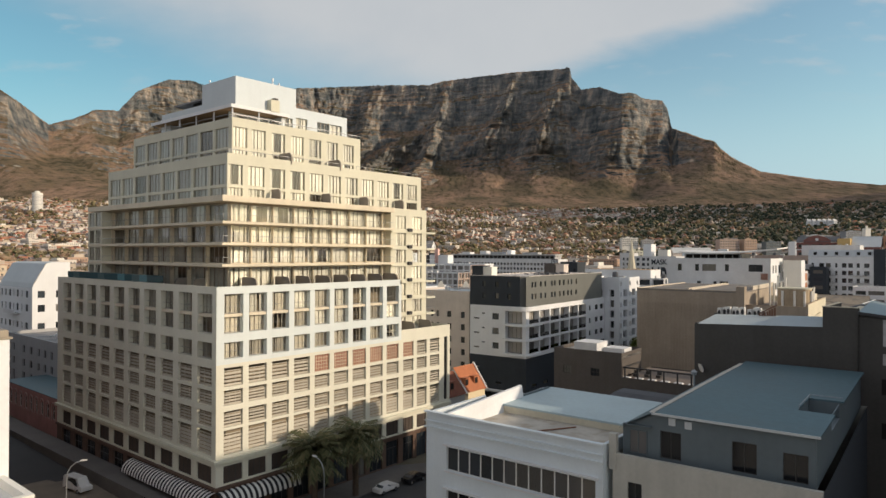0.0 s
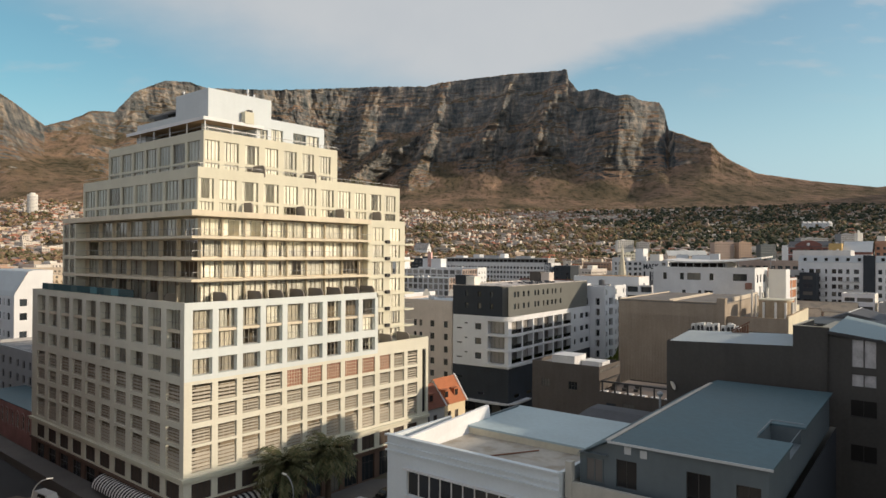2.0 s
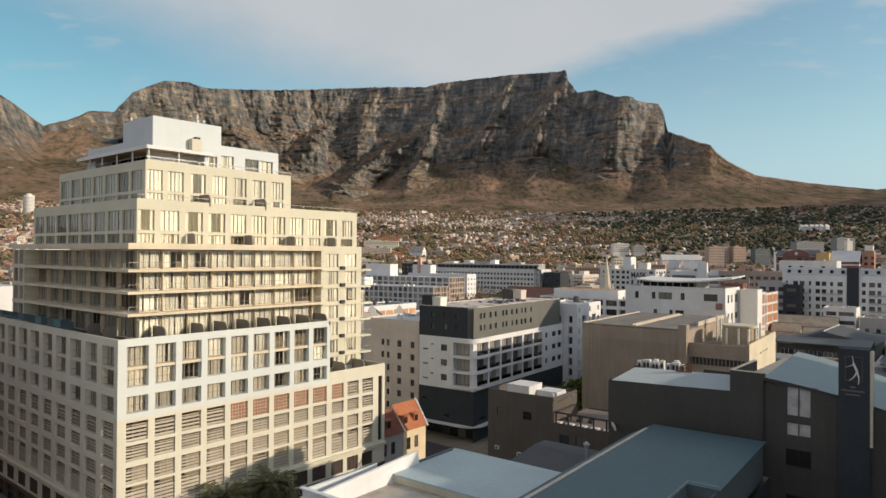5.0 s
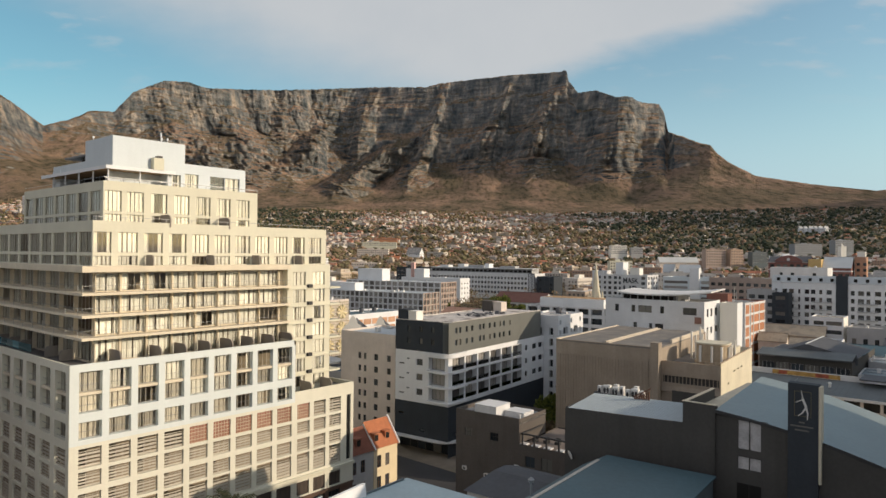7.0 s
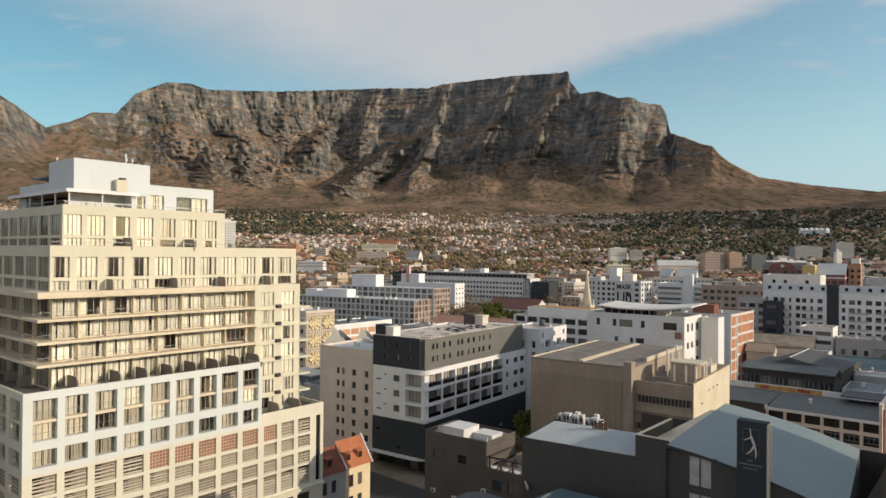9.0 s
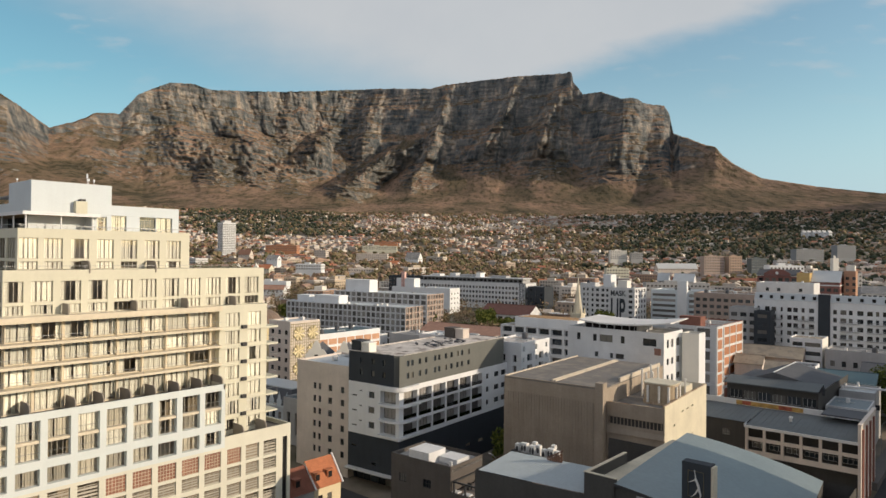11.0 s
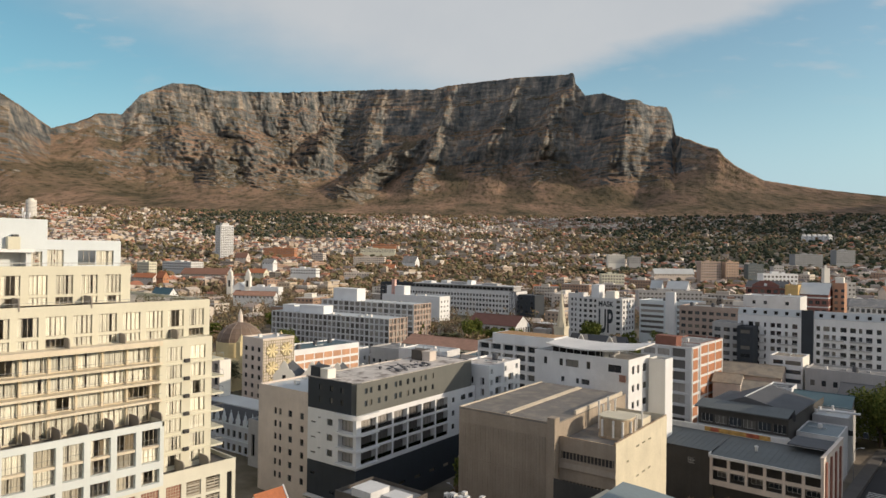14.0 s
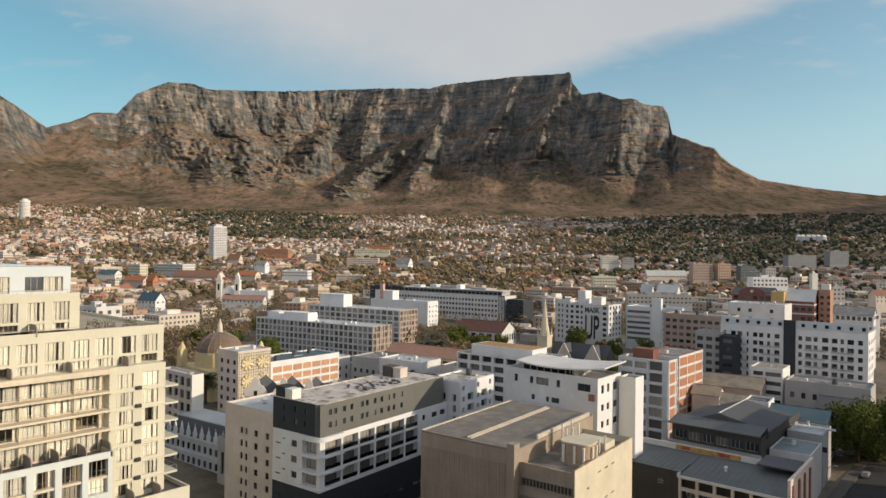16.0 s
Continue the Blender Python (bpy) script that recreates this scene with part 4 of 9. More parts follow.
        a, b, c, d = x0 - ox, x1 - ox, y0 - oy, y1 - oy
        for e in ((a, b, c, c + 0.3), (a, b, d - 0.3, d), (a, a + 0.3, c + 0.3, d - 0.3), (b - 0.3, b, c + 0.3, d - 0.3)):
            sh.box(e[0] + 0.002, e[1] - 0.002, e[2] + 0.002, e[3] - 0.002, z1 - 0.6, z1 + 0.005)
        part("crown_wall", sh.mesh("crown wall", CREAM), r)
        part("terrace", Shape().box(a + 0.3, b - 0.3, c + 0.3, d - 0.3, z1 - 0.7, z1 - 0.55).mesh("terrace", DECK), r)
        part("terrace_rail", Shape().box(b - 0.12, b - 0.08, c + 0.1, d - 0.1, z1 + 0.55, z1 + 0.6).box(a, b - 0.1, c + 0.08, c + 0.12, z1 + 0.55, z1 + 0.6).mesh("terrace rail", METAL), r, "thin steel terrace rail")
        post = Shape().box(-0.02, 0.02, -0.02, 0.02, 0, 0.6).mesh("rail post", METAL)
        for k in range(int((d - c) / 2.1)):
            part("rail_post", post, r, at=pose(b - 0.1, c + 0.4 + 2.1 * k, z1))
        part("core", Shape().box(a + 2.5, b - 2.5, c + 2.5, d - 0.5, z0, z1 - 0.8).mesh("core", CORE), r)
        for m, hh in ((m1, h1), (m2, h2)):
            for q in hh:
                flat_window(r, m, *q, 0.2, nlight, rnd, 0.08)

    crown(-87.9, 54.7, 97.2, -127.6, 45.7, 52.2, [(47.6, 50.6), (45.75, 47.15)], [(0.2, 2.6)] + [(3.55 + 3.88 * i, 6.45 + 3.88 * i) for i in range(10)], [(0.7 + 4.9 * i, 4.9 + 4.9 * i) for i in range(8)], 4)
    crown(-91.0, 57.4, 84.0, -123.4, 52.2, 58.3, [(53.8, 56.9), (52.25, 53.4)], [(0.25, 2.7)] + [(3.5 + 3.78 * i, 6.1 + 3.78 * i) for i in range(6)], [(0.6 + 4.5 * i, 4.4 + 4.5 * i) for i in range(7)], 4)

    # terrace dividing walls, swept down towards the edge
    def divider(length, h):
        prof = [(0, 0), (length, 0), (length, h * 0.62), (length * 0.93, h * 0.86), (length * 0.8, h), (length * 0.06, h), (0, h * 0.95)]
        sh = Shape()
        n = len(prof)
        sh.face([(x, -0.09, z) for x, z in prof]), sh.face([(x, 0.09, z) for x, z in reversed(prof)])
        for i in range(n):
            (x0, z0), (x1, z1) = prof[i], prof[(i + 1) % n]
            sh.face([(x0, 0.09, z0), (x1, 0.09, z1), (x1, -0.09, z1), (x0, -0.09, z0)])
        return sh.mesh("terrace divider", SCREEN)

    dv, dv2, dv3 = divider(3.7, 1.9), divider(2.2, 1.6), divider(3.2, 1.9)
    for y in (57.0, 62.9, 66.8, 70.8, 74.7, 78.6, 82.6, 86.4):
        part("terrace_divider", dv, r, at=pose(gx + 0.05, y - oy, 31.9))
    for x in (-93, -98.5, -109, -114.5, -119.7):
        part("terrace_divider", dv2, r, at=pose(x - ox, gy - 0.05, 31.9, 0, 0, -90))
    for y in (62.5, 72.5, 81.0, 90.0):
        part("terrace_divider", dv2, r, at=pose(-87.85 - ox, y - oy, 45.7))
    for y in (66.2, 76.5):
        part("terrace_divider", dv3, r, at=pose(-90.95 - ox, y - oy, 51.65))
    for y in (90.0, 94.6):
        part("terrace_divider", dv3, r, at=pose(-85.95 - ox, y - oy, 23.0))

    # planters with shrubs on the wing terrace
    prng = random.Random(21)
    for px_, py_, ln in ((-89.6, 85.6, 3.6), (-89.4, 90.4, 2.4), (-93.5, 86.0, 2.0)):
        tub = part("planter", Shape().box(0, 0.7, 0, ln, 0, 0.6).mesh("planter", SCREEN), r, "grey planter box", pose(px_ - ox, py_ - oy, 51.66))
        sh = Shape()
        for k in range(int(90 * ln)):
            c = Vector((0.35 + prng.gauss(0, 0.32), prng.uniform(0, ln), 0.6 + abs(prng.gauss(0.35, 0.4))))
            e = Euler((prng.uniform(0, 6), prng.uniform(0, 6), prng.uniform(0, 6))).to_matrix()
            q = prng.uniform(0.06, 0.16)
            sh.face([c + e @ Vector(v) for v in ((-q, 0, 0), (0, -q * 0.5, 0), (q, 0, 0), (0, q * 0.5, 0))])
        part("shrub", sh.mesh("shrub", SHRUB), tub, "green terrace shrub")

    # ---- white penthouse
    P = Shape()
    x1, y0 = -94.5 - ox, 60.2 - oy
    part("penthouse_head", Shape().box(-104.6 - ox, x1, y0, 72.1 - oy, 60.95, 65.8).mesh("penthouse head", COOL_WHITE), r, "tall blank white box over the open corner")
    mP = pose(x1, 69.2 - oy, 0, 0, 0, 90)
    hp = [(0.6, 2.2, 58.2, 60.6), (2.9, 5.4, 58.2, 61.0), (7.6, 10.4, 58.4, 60.9), (10.5, 13.4, 58.4, 60.9)]
    facade(P, mP, 83.8 - 69.2, 57.6, 60.94, hp, 0.3)
    P.box(-104.6 - ox, x1, 72.1 - oy, 83.8 - oy, 60.945, 62.6)
    P.face([(-94.5 - ox, 83.8 - oy, 57.6), (-118 - ox, 83.8 - oy, 57.6), (-118 - ox, 83.8 - oy, 60.94), (-94.5 - ox, 83.8 - oy, 60.94)])
    P.box(-97.2 - ox, -97.0 - ox, y0 + 0.4, 69.2 - oy, 57.6, 60.94).box(-97.0 - ox, x1 - 0.01, 69.0 - oy, 69.19 - oy, 57.6, 60.94)
    P.box(-119.4 - ox, -104.62 - ox, y0 + 0.5, 80 - oy, 61.0, 62.7)
    P.box(-119.4 - ox, -116.0 - ox, y0 + 0.4, 66 - oy, 57.6, 61.9)
    P.box(-116 - ox, -97.21 - ox, y0 + 3.2, y0 + 3.4, 57.6, 61.0)
    part("penthouse_wall", P.mesh("penthouse wall", COOL_WHITE), r, "white painted penthouse walls")
    for q in hp:
        flat_window(r, mP, *q, 0.25, 3, rnd, 0.4)
    mq = pose(-116 - ox, y0 + 3.2, 0)
    for k in range(6):
        window(r, mq, 0.4 + 3.1 * k, 3.2 + 3.1 * k, 57.8, 60.7, -0.1, 3, (), FRAME_DARK, WIN)
    C = Shape().box(-119.6 - ox, -93.6 - ox, 58.9 - oy, y0 + 3.1, 60.5, 60.94).box(-97 - ox, -93.6 - ox, y0 + 3.1, 70.0 - oy, 60.5, 60.935)
    part("canopy", C.mesh("canopy", surf("timber soffit", (0.42, 0.30, 0.18), 0.8, 0.1, 0.4, 4, 0.05)), r, "thin warm timber-lined canopy")
    part("canopy_edge", Shape().box(-119.65 - ox, -93.55 - ox, 58.82 - oy, 58.9 - oy, 60.45, 61.0).box(-93.6 - ox, -93.52 - ox, 58.9 - oy, 70 - oy, 60.45, 61.0).mesh("canopy edge", WHITE), r)
    for x, y in ((-94.1, 59.4), (-94.1, 64.3), (-94.1, 69.0), (-99.5, 59.4), (-105.0, 59.4), (-110.5, 59.4), (-115.5, 59.4)):
        part("column", Shape().tube((x - ox, y - oy, 57.6), (x - ox, y - oy, 60.5), 0.13).mesh("column", WHITE), r)
    part("chimney", Shape().box(-94.5 - ox, -93.4 - ox, 66.2 - oy, 67.9 - oy, 60.95, 62.9).box(-94.4 - ox, -93.5 - ox, 66.9 - oy, 67.7 - oy, 62.9, 63.25, 1).mesh("chimney", CREAM, METAL_DARK), r, "cream chimney block with a dark cap")
    part("roof_slab", Shape().box(-116.5 - ox, -104.8 - ox, 61.5 - oy, 70 - oy, 63.9, 64.2).box(-111 - ox, -105 - ox, 62.2 - oy, 69 - oy, 62.7, 63.9, 1).mesh("roof slab", ROOF_GREY, SLOT), r)
    A = Shape()
    for x, y, h in ((-97.5, 69.4, 2.0), (-98.2, 69.9, 1.3), (-96.8, 70.2, 1.1), (-103.5, 61.0, 0.9), (-103.8, 63.0, 0.9), (-103.8, 65.0, 0.9)):
        A.tube((x - ox, y - oy, 65.8), (x - ox, y - oy, 65.8 + h), 0.06, 0.04, 6)
        A.box(x - ox - 0.16, x - ox + 0.16, y - oy - 0.1, y - oy + 0.1, 65.8 + h * 0.62, 65.8 + h * 0.95)
    part("antenna", A.mesh("antenna", WHITE), r, "cluster of white rooftop aerials")
    # terrace bits
    T = Shape()
    for k in range(14):
        y = 58 + 2.0 * k
        T.box(-90.95 - ox, -90.9 - ox, y - oy, y - oy + 0.04, 58.3, 58.75)
    part("balcony_rail", T.box(-90.96 - ox, -90.9 - ox, 57.5 - oy, 84 - oy, 58.72, 58.77).mesh("balcony rail", METAL), r)


tower()


# ---- white offices and the blue-roofed neighbour across the avenue ----
def plaza_side():
    # offices with ribbon windows
    r = root("office_building", "grey-white plastered offices with dark ribbon windows and a low stepped roof", "building", -45.4, 51.2, 0, 2)
    sh = Shape()
    W, D, H = 19.3, 10.6, 21.3
    hS = [(2.6, 18.6, 15.9, 18.2), (2.6, 18.6, 11.6, 13.9), (2.6, 18.6, 7.3, 9.6)]
    facade(sh, side_pose("S", W, D), W, 0, H, hS, 0.25)
    for s, w, top in (("E", D, H), ("N", W, H - 1.7), ("W", D, H)):
        facade(sh, side_pose(s, W, D), w, 0, top, [], 0.25)
    for e in ((0, W, 0, 0.35), (0, 0.35, 0.35, D - 0.35), (W - 0.35, W, 0.35, D - 0.35)):
        sh.box(e[0] + 0.003, e[1] - 0.003, e[2] + 0.003, e[3] - 0.003, H - 1.2, H + 0.004)
    part("wall", sh.mesh("office wall", COOL_WHITE), r)
    part("cornice", Shape().box(-0.15, W, -0.18, 0.0, H - 1.5, H - 1.35).box(-0.15, W, -0.14, 0.0, H - 0.9, H - 0.75).box(-0.2, W + 0.02, -0.22, 0.3, H + 0.006, H + 0.16).mesh("cornice", COOL_WHITE), r)
    part("roof", Shape().box(2.6, W - 0.35, 0.35, D + 0.1, H - 1.9, H - 1.6).mesh("office roof", surf("worn grey tan roof", (0.45, 0.425, 0.375), 0.9, 0.14, 0.3, 1.5, 0.15, second=(0.36, 0.32, 0.26))), r)
    part("roof_strip", Shape().box(0.35, 2.2, 0.35, D - 0.35, H - 1.1, H - 0.8).box(1.5, 2.2, 0.36, D - 0.36, H - 0.8, H - 0.76, 1).mesh("roof strip", ROOF_TAN, ROOF_DARK), r)
    up = Shape()
    for x in (2.2, 2.55):
        up.face([(x, 0.4, H - 1.9), (x, 15.0, H - 1.9), (x - 0.4, 15.0, H + 0.7), (x, 0.4, H + 0.1)])
    up.face([(2.2, 0.4, H + 0.1), (2.55, 0.4, H + 0.1), (2.15, 15, H + 0.7), (1.8, 15, H + 0.7)]).face([(2.2, 0.4, H - 1.9), (2.55, 0.4, H - 1.9), (2.55, 0.4, H + 0.1), (2.2, 0.4, H + 0.1)])
    part("roof_wall", up.mesh("roof wall", WHITE), r, "white upstand wall across the roof")
    part("roof_pipe", Shape().tube((7.5, 2.0, H - 1.5), (12.0, 9.4, H - 1.5), 0.07, 0.07, 6).mesh("roof pipe", surf("rusty pipe", (0.22, 0.10, 0.06), 0.8, 0.2, 1, 5, 0)), r, "rusty pipe along the roof")
    for u0, u1, v0, v1 in hS:
        n = 12
        for k in range(n):
            window(r, side_pose("S", W, D), u0 + (u1 - u0) * k / n, u0 + (u1 - u0) * (k + 1) / n, v0, v1, 0.18, 1, (), FRAME_WHITE, DARK_PANE)
        part("hood", Shape().box(u0 - 0.3, u1 + 0.3, -0.3, 0.02, v1 + 0.15, v1 + 0.3).box(u0 - 0.2, u1 + 0.2, -0.15, 0.02, v0 - 0.2, v0 - 0.05).mesh("hood", WHITE_OLD), r)
    # flat blue roofs behind, one slab each
    r = root("shed", "low building with pale blue sheet roof", "building", -43.6, 61.9, 0, 2)
    part("wall", Shape().box(0, 19.5, 0, 11.6, 0, 20.4).mesh("shed wall", TAN_PLAIN), r)
    part("roof", Shape().prism([(-0.1, -0.1), (19.6, -0.1), (19.6, 11.9), (-0.4, 11.9)], 20.4, 20.6).mesh("shed roof", surf("light teal roof sheet", (0.40, 0.50, 0.53), 0.5, 0.1, 0.15, 2, 0.05)), r)
    part("gable", Shape().prism([(-0.3, 3.0), (-0.1, 3.0), (-0.1, 12.0), (-0.3, 12.0)], 18.0, 20.8, 0, [(-0.3, 3.0), (-0.1, 3.0), (-0.1, 11.0), (-0.3, 11.0)]).mesh("gable", BLUE_GREY), r)
    r = root("shed", "low building with dark hipped sheet roof", "building", -45.0, 86.5, 0, 2)
    part("wall", Shape().box(0, 14, 0, 13, 0, 15.6).mesh("shed wall", WHITE_OLD), r)
    part("roof", Shape().prism([(-0.4, -0.4), (14.4, -0.4), (14.4, 13.4), (-0.4, 13.4)], 15.6, 17.3, top=[(1, 5), (13, 5), (13, 8), (1, 8)]).mesh("shed roof", ROOF_DARK), r)

    # blue-roofed house of offices
    r = root("office_building", "blue-grey clad rooftop storey over a white plastered office front", "building", -25.6, 52.6, 0, 3.5)
    W, D, H, HB = 15.6, 34.5, 24.3, 20.5
    sh = Shape()
    hS = [(1.3, 2.5, 15.4, 18.5), (4.2, 5.6, 16.3, 17.0), (6.8, 8.2, 16.3, 17.0), (9.6, 11.0, 16.3, 17.0), (12.4, 13.8, 16.3, 17.0), (1.3, 2.5, 10.4, 13.5), (4.2, 7.6, 10.4, 13.0), (9, 13, 10.4, 13)]
    m = side_pose("S", W, D)
    facade(sh, m, W, 0, HB, hS, 0.25)
    for s, w in (("E", D), ("N", W), ("W", D)):
        facade(sh, side_pose(s, W, D), w, 0, HB, [], 0.25, 1 if s == "E" else 0)
    sh.box(0, W, 0.002, 0.4, HB - 0.4, HB + 0.15).box(-0.3, 0.3, -0.1, 0.5, HB - 1.2, HB + 1.8)
    part("wall", sh.mesh("office wall", surf("olive beige plaster", (0.47, 0.46, 0.41), 0.85, 0.08, 0.3, 3, 0.08, streak=0.08), CHARCOAL), r)
    for q in hS:
        window(r, m, *q, 0.2, 2, (0.5,) if q[3] - q[2] > 2 else (), FRAME_DARK, WIN)
    up = Shape()
    m2 = pose(0.6, 1.3, 0)
    hU = [(3.0, 4.7, HB + 0.1, HB + 2.35), (8.6, 10.4, HB + 0.1, HB + 2.45), (12.2, 13.9, HB + 0.1, HB + 2.2)]
    x0, x1, y0, y1 = 3.0, W - 0.3, 1.0, D
    facade(up, pose(x0, 1.3, 0), W - 0.6 - x0, HB - 0.2, H - 0.2, [(a + 0.6 - x0, b + 0.6 - x0, c, d) for a, b, c, d in hU], 0.15)
    up.face([(0.4, 1.3, HB - 0.2), (x0, 1.3, HB - 0.2), (x0, 1.3, H - 0.15), (0.4, 1.3, H - 1.45)])
    facade(up, pose(W - 0.6, 1.3, 0, 0, 0, 90), D - 1.5, HB - 0.2, H - 0.2, [(8.4, 14.0, H - 1.45, H - 0.22)], 0.1)
    facade(up, pose(0.4, D - 0.2, 0, 0, 0, 270), D - 1.5, HB - 0.2, H - 1.45, [], 0.1)
    part("clad_storey", up.mesh("clad storey", BLUE_GREY), r, "smooth blue-grey painted cladding")
    for q in hU:
        window(r, m2, *q, 0.1, 2, (), FRAME_DARK, DARK_PANE)
    window(r, pose(0, 1.22, 0), 1.0, 2.5, HB + 0.15, HB + 2.1, 0, 2, (), BLUE_GREY, WIN_GREY)
    part("hood", Shape().box(0.5, 2.9, 0.9, 1.28, HB + 2.5, HB + 2.58).mesh("hood", BLUE_GREY), r)
    rf = Shape()
    # roof plate with a notch cut out by its eastern edge
    rf.prism([(x0, y0), (x1, y0), (x1, 9.5), (x1 - 2.8, 9.5), (x1 - 2.8, 15.5), (x1, 15.5), (x1, y1), (x0, y1)], H - 0.16, H)
    part("roof", rf.mesh("blue roof", ROOF_BLUE), r)
    part("roof_edge", Shape().box(x0 - 0.05, x1 + 0.05, y0 - 0.07, y0 - 0.002, H - 0.16, H + 0.03).mesh("roof edge", ROOF_PALE), r)
    part("roof_edge", Shape().box(x0 - 0.22, x0 + 0.16, y0, y1 - 2.5, H + 0.003, H + 0.07).mesh("roof edge", surf("pale gutter board", (0.50, 0.47, 0.42), 0.7, 0.12, 0.5, 4, 0.05)), r, "pale gutter board along the ridge")
    lean = Shape()
    for dz in (0.0, -0.14):
        q = [(0.1, y0, H - 1.6 + dz), (x0 - 0.03, y0, H - 0.03 + dz), (x0 - 0.03, y1, H - 0.03 + dz), (0.1, y1, H - 1.6 + dz)]
        lean.face(q if dz == 0 else q[::-1])
    part("lean_roof", lean.mesh("lean roof", ROOF_BLUE), r, "narrow sloping strip of blue roof sheet")
    nf = Shape().box(x1 - 2.8, x1 - 0.31, 9.5, 15.5, H - 1.7, H - 1.5).face([(x1 - 2.8, 9.5, H - 1.5), (x1 - 2.8, 15.5, H - 1.5), (x1 - 2.8, 15.5, H - 0.16), (x1 - 2.8, 9.5, H - 0.16)])
    nf.face([(x1 - 2.8, 15.5, H - 1.5), (x1 - 0.3, 15.5, H - 1.5), (x1 - 0.3, 15.5, H - 0.16), (x1 - 2.8, 15.5, H - 0.16)])
    part("notch_floor", nf.mesh("notch floor", BLUE_GREY), r, "sunken blue-grey roof terrace")
    rail = Shape().tube((x1 - 2.7, 9.7, H + 0.35), (x1 - 2.7, 15.3, H + 0.35), 0.04, 0.04, 6).tube((x1 - 2.7, 15.3, H + 0.35), (x1 - 0.1, 15.3, H + 0.35), 0.04, 0.04, 6)
    for y in (9.7, 12.5, 15.3):
        rail.tube((x1 - 2.7, y, H), (x1 - 2.7, y, H + 0.35), 0.03, 0.03, 6)
    part("notch_rail", rail.mesh("notch rail", METAL), r, "thin steel rail round the sunken terrace")
    part("cowl", Shape().tube((0.9, 20, H - 1.2), (0.9, 20, H + 0.3), 0.12).tube((0.9, 20, H + 0.2), (0.9, 20, H + 0.5), 0.26, 0.34, 12).tube((0.9, 20, H + 0.5), (0.9, 20, H + 0.72), 0.34, 0.12, 12).mesh("cowl", METAL), r, "silver turning roof cowl")
    v = Shape()
    for x, z in ((4.3, 2.9), (5.6, 2.8)):
        v.box(x, x + 0.55, 1.22, 1.3, HB + z, HB + z + 0.6)
    part("wall_vent", v.mesh("wall vent", ROOF_PALE), r)


plaza_side()


# ---- dark theatre building with the tall sign ----
def theatre():
    r = root("theatre", "dark grey-brown theatre block with pale sheet roofs", "building", -32.2, 90.4, 0, 0)
    W, D = 35.4, 36.0
    sh = Shape()
    m = side_pose("S", W, D)
    # stepped top: low bay, parapet block, high bay
    facade(sh, m, 15.2, 0, 28.15, [], 0.2)
    sh.face([(0, 0, 28.15), (15.2, 0, 28.15), (15.2, 0, 28.8)])
    hw = [(6.05, 7.15, 27.05, 30.1), (7.25, 8.35, 27.05, 30.1), (6.05, 7.15, 24.9, 26.2), (7.25, 8.35, 24.9, 26.2)]
    m_hi = m @ pose(15.2, 0, 0)
    facade(sh, m_hi, 9.0, 0, 30.3, hw, 0.15)
    facade(sh, m @ pose(24.2, 0, 0), 11.2, 0, 27.6, [], 0.15)
    facade(sh, side_pose("E", W, D), D, 0, 25.0, [], 0.2)
    facade(sh, side_pose("W", W, 13), 13, 0, 28.15, [], 0.2)
    facade(sh, side_pose("N", W, D), W, 0, 25.0, [], 0.2)
    sh.box(15.2, 18.95, 0.004, 0.35, 30.2, 31.25).box(15.15, 15.5, 0.35, 10, 27.5, 31.2).box(0.0, 0.3, 0.3, 8, 28.0, 28.3)
    part("wall", sh.mesh("theatre wall", DARK_WALL), r)
    board = surf("weathered board", (0.46, 0.45, 0.45), 0.9, 0.25, 1.2, 6, 0.2)
    for a, b, c, d in hw:
        part("window", Shape().box(a, b, 0.1, 0.14, c, d).mesh("boarded window", board), r, "boarded window with peeling pale paint", m_hi)
    for z in (21.6, 16.6):
        for u in (5.95, 7.2):
            part("window", Shape().box(u, u + 1.2, -0.04, 0.02, z, z + 1.75).box(u - 0.05, u + 1.25, -0.07, -0.03, z - 0.12, z, 1).mesh("dark window", SLOT, METAL_DARK), r, "dark bare window", m_hi)
    low_sheet = surf("pale blue roof sheet", (0.40, 0.45, 0.47), 0.5, 0.1, 0.15, 2, 0.05)
    lr = Shape()
    lr.face([(0.3, 0.25, 28.17), (15.2, 0.25, 28.8), (15.2, 7.5, 29.5), (0.3, 7.5, 28.95)])
    seam = Shape().face([(0, 0.3, 0.05), (0.04, 0.3, 0.05), (0.04, 7.4, 0.83), (0, 7.4, 0.83)]).face([(0, 0.3, 0.02), (0, 0.3, 0.05), (0, 7.4, 0.83), (0, 7.4, 0.78)]).face([(0.04, 0.3, 0.02), (0.04, 7.4, 0.78), (0.04, 7.4, 0.83), (0.04, 0.3, 0.05)]).mesh("roof rib", low_sheet)
    for k in range(37):
        part("roof_rib", seam, r, at=pose(0.5 + 0.4 * k, 0, 28.17 + 0.0169 * k) @ Matrix.Diagonal((1, 1, 1 - 0.0027 * k, 1)))
    part("roof", lr.mesh("theatre roof", low_sheet), r, "pale ribbed sheet roof")
    # bowed sheet roof of the hall, falling towards the street
    br = Shape()
    n, k = 12, 4
    FL, FR, BR, BL = (18.9, -0.3, 30.9), (35.75, 0.3, 27.3), (31.6, 35.8, 25.0), (16.7, 26.3, 30.7)

    def at(q, t):
        a = [FL[i] + (FR[i] - FL[i]) * q for i in range(3)]
        b = [BL[i] + (BR[i] - BL[i]) * q for i in range(3)]
        p = [a[i] + (b[i] - a[i]) * t for i in range(3)]
        return (p[0], p[1], p[2] + 2.0 * q * (1 - q))

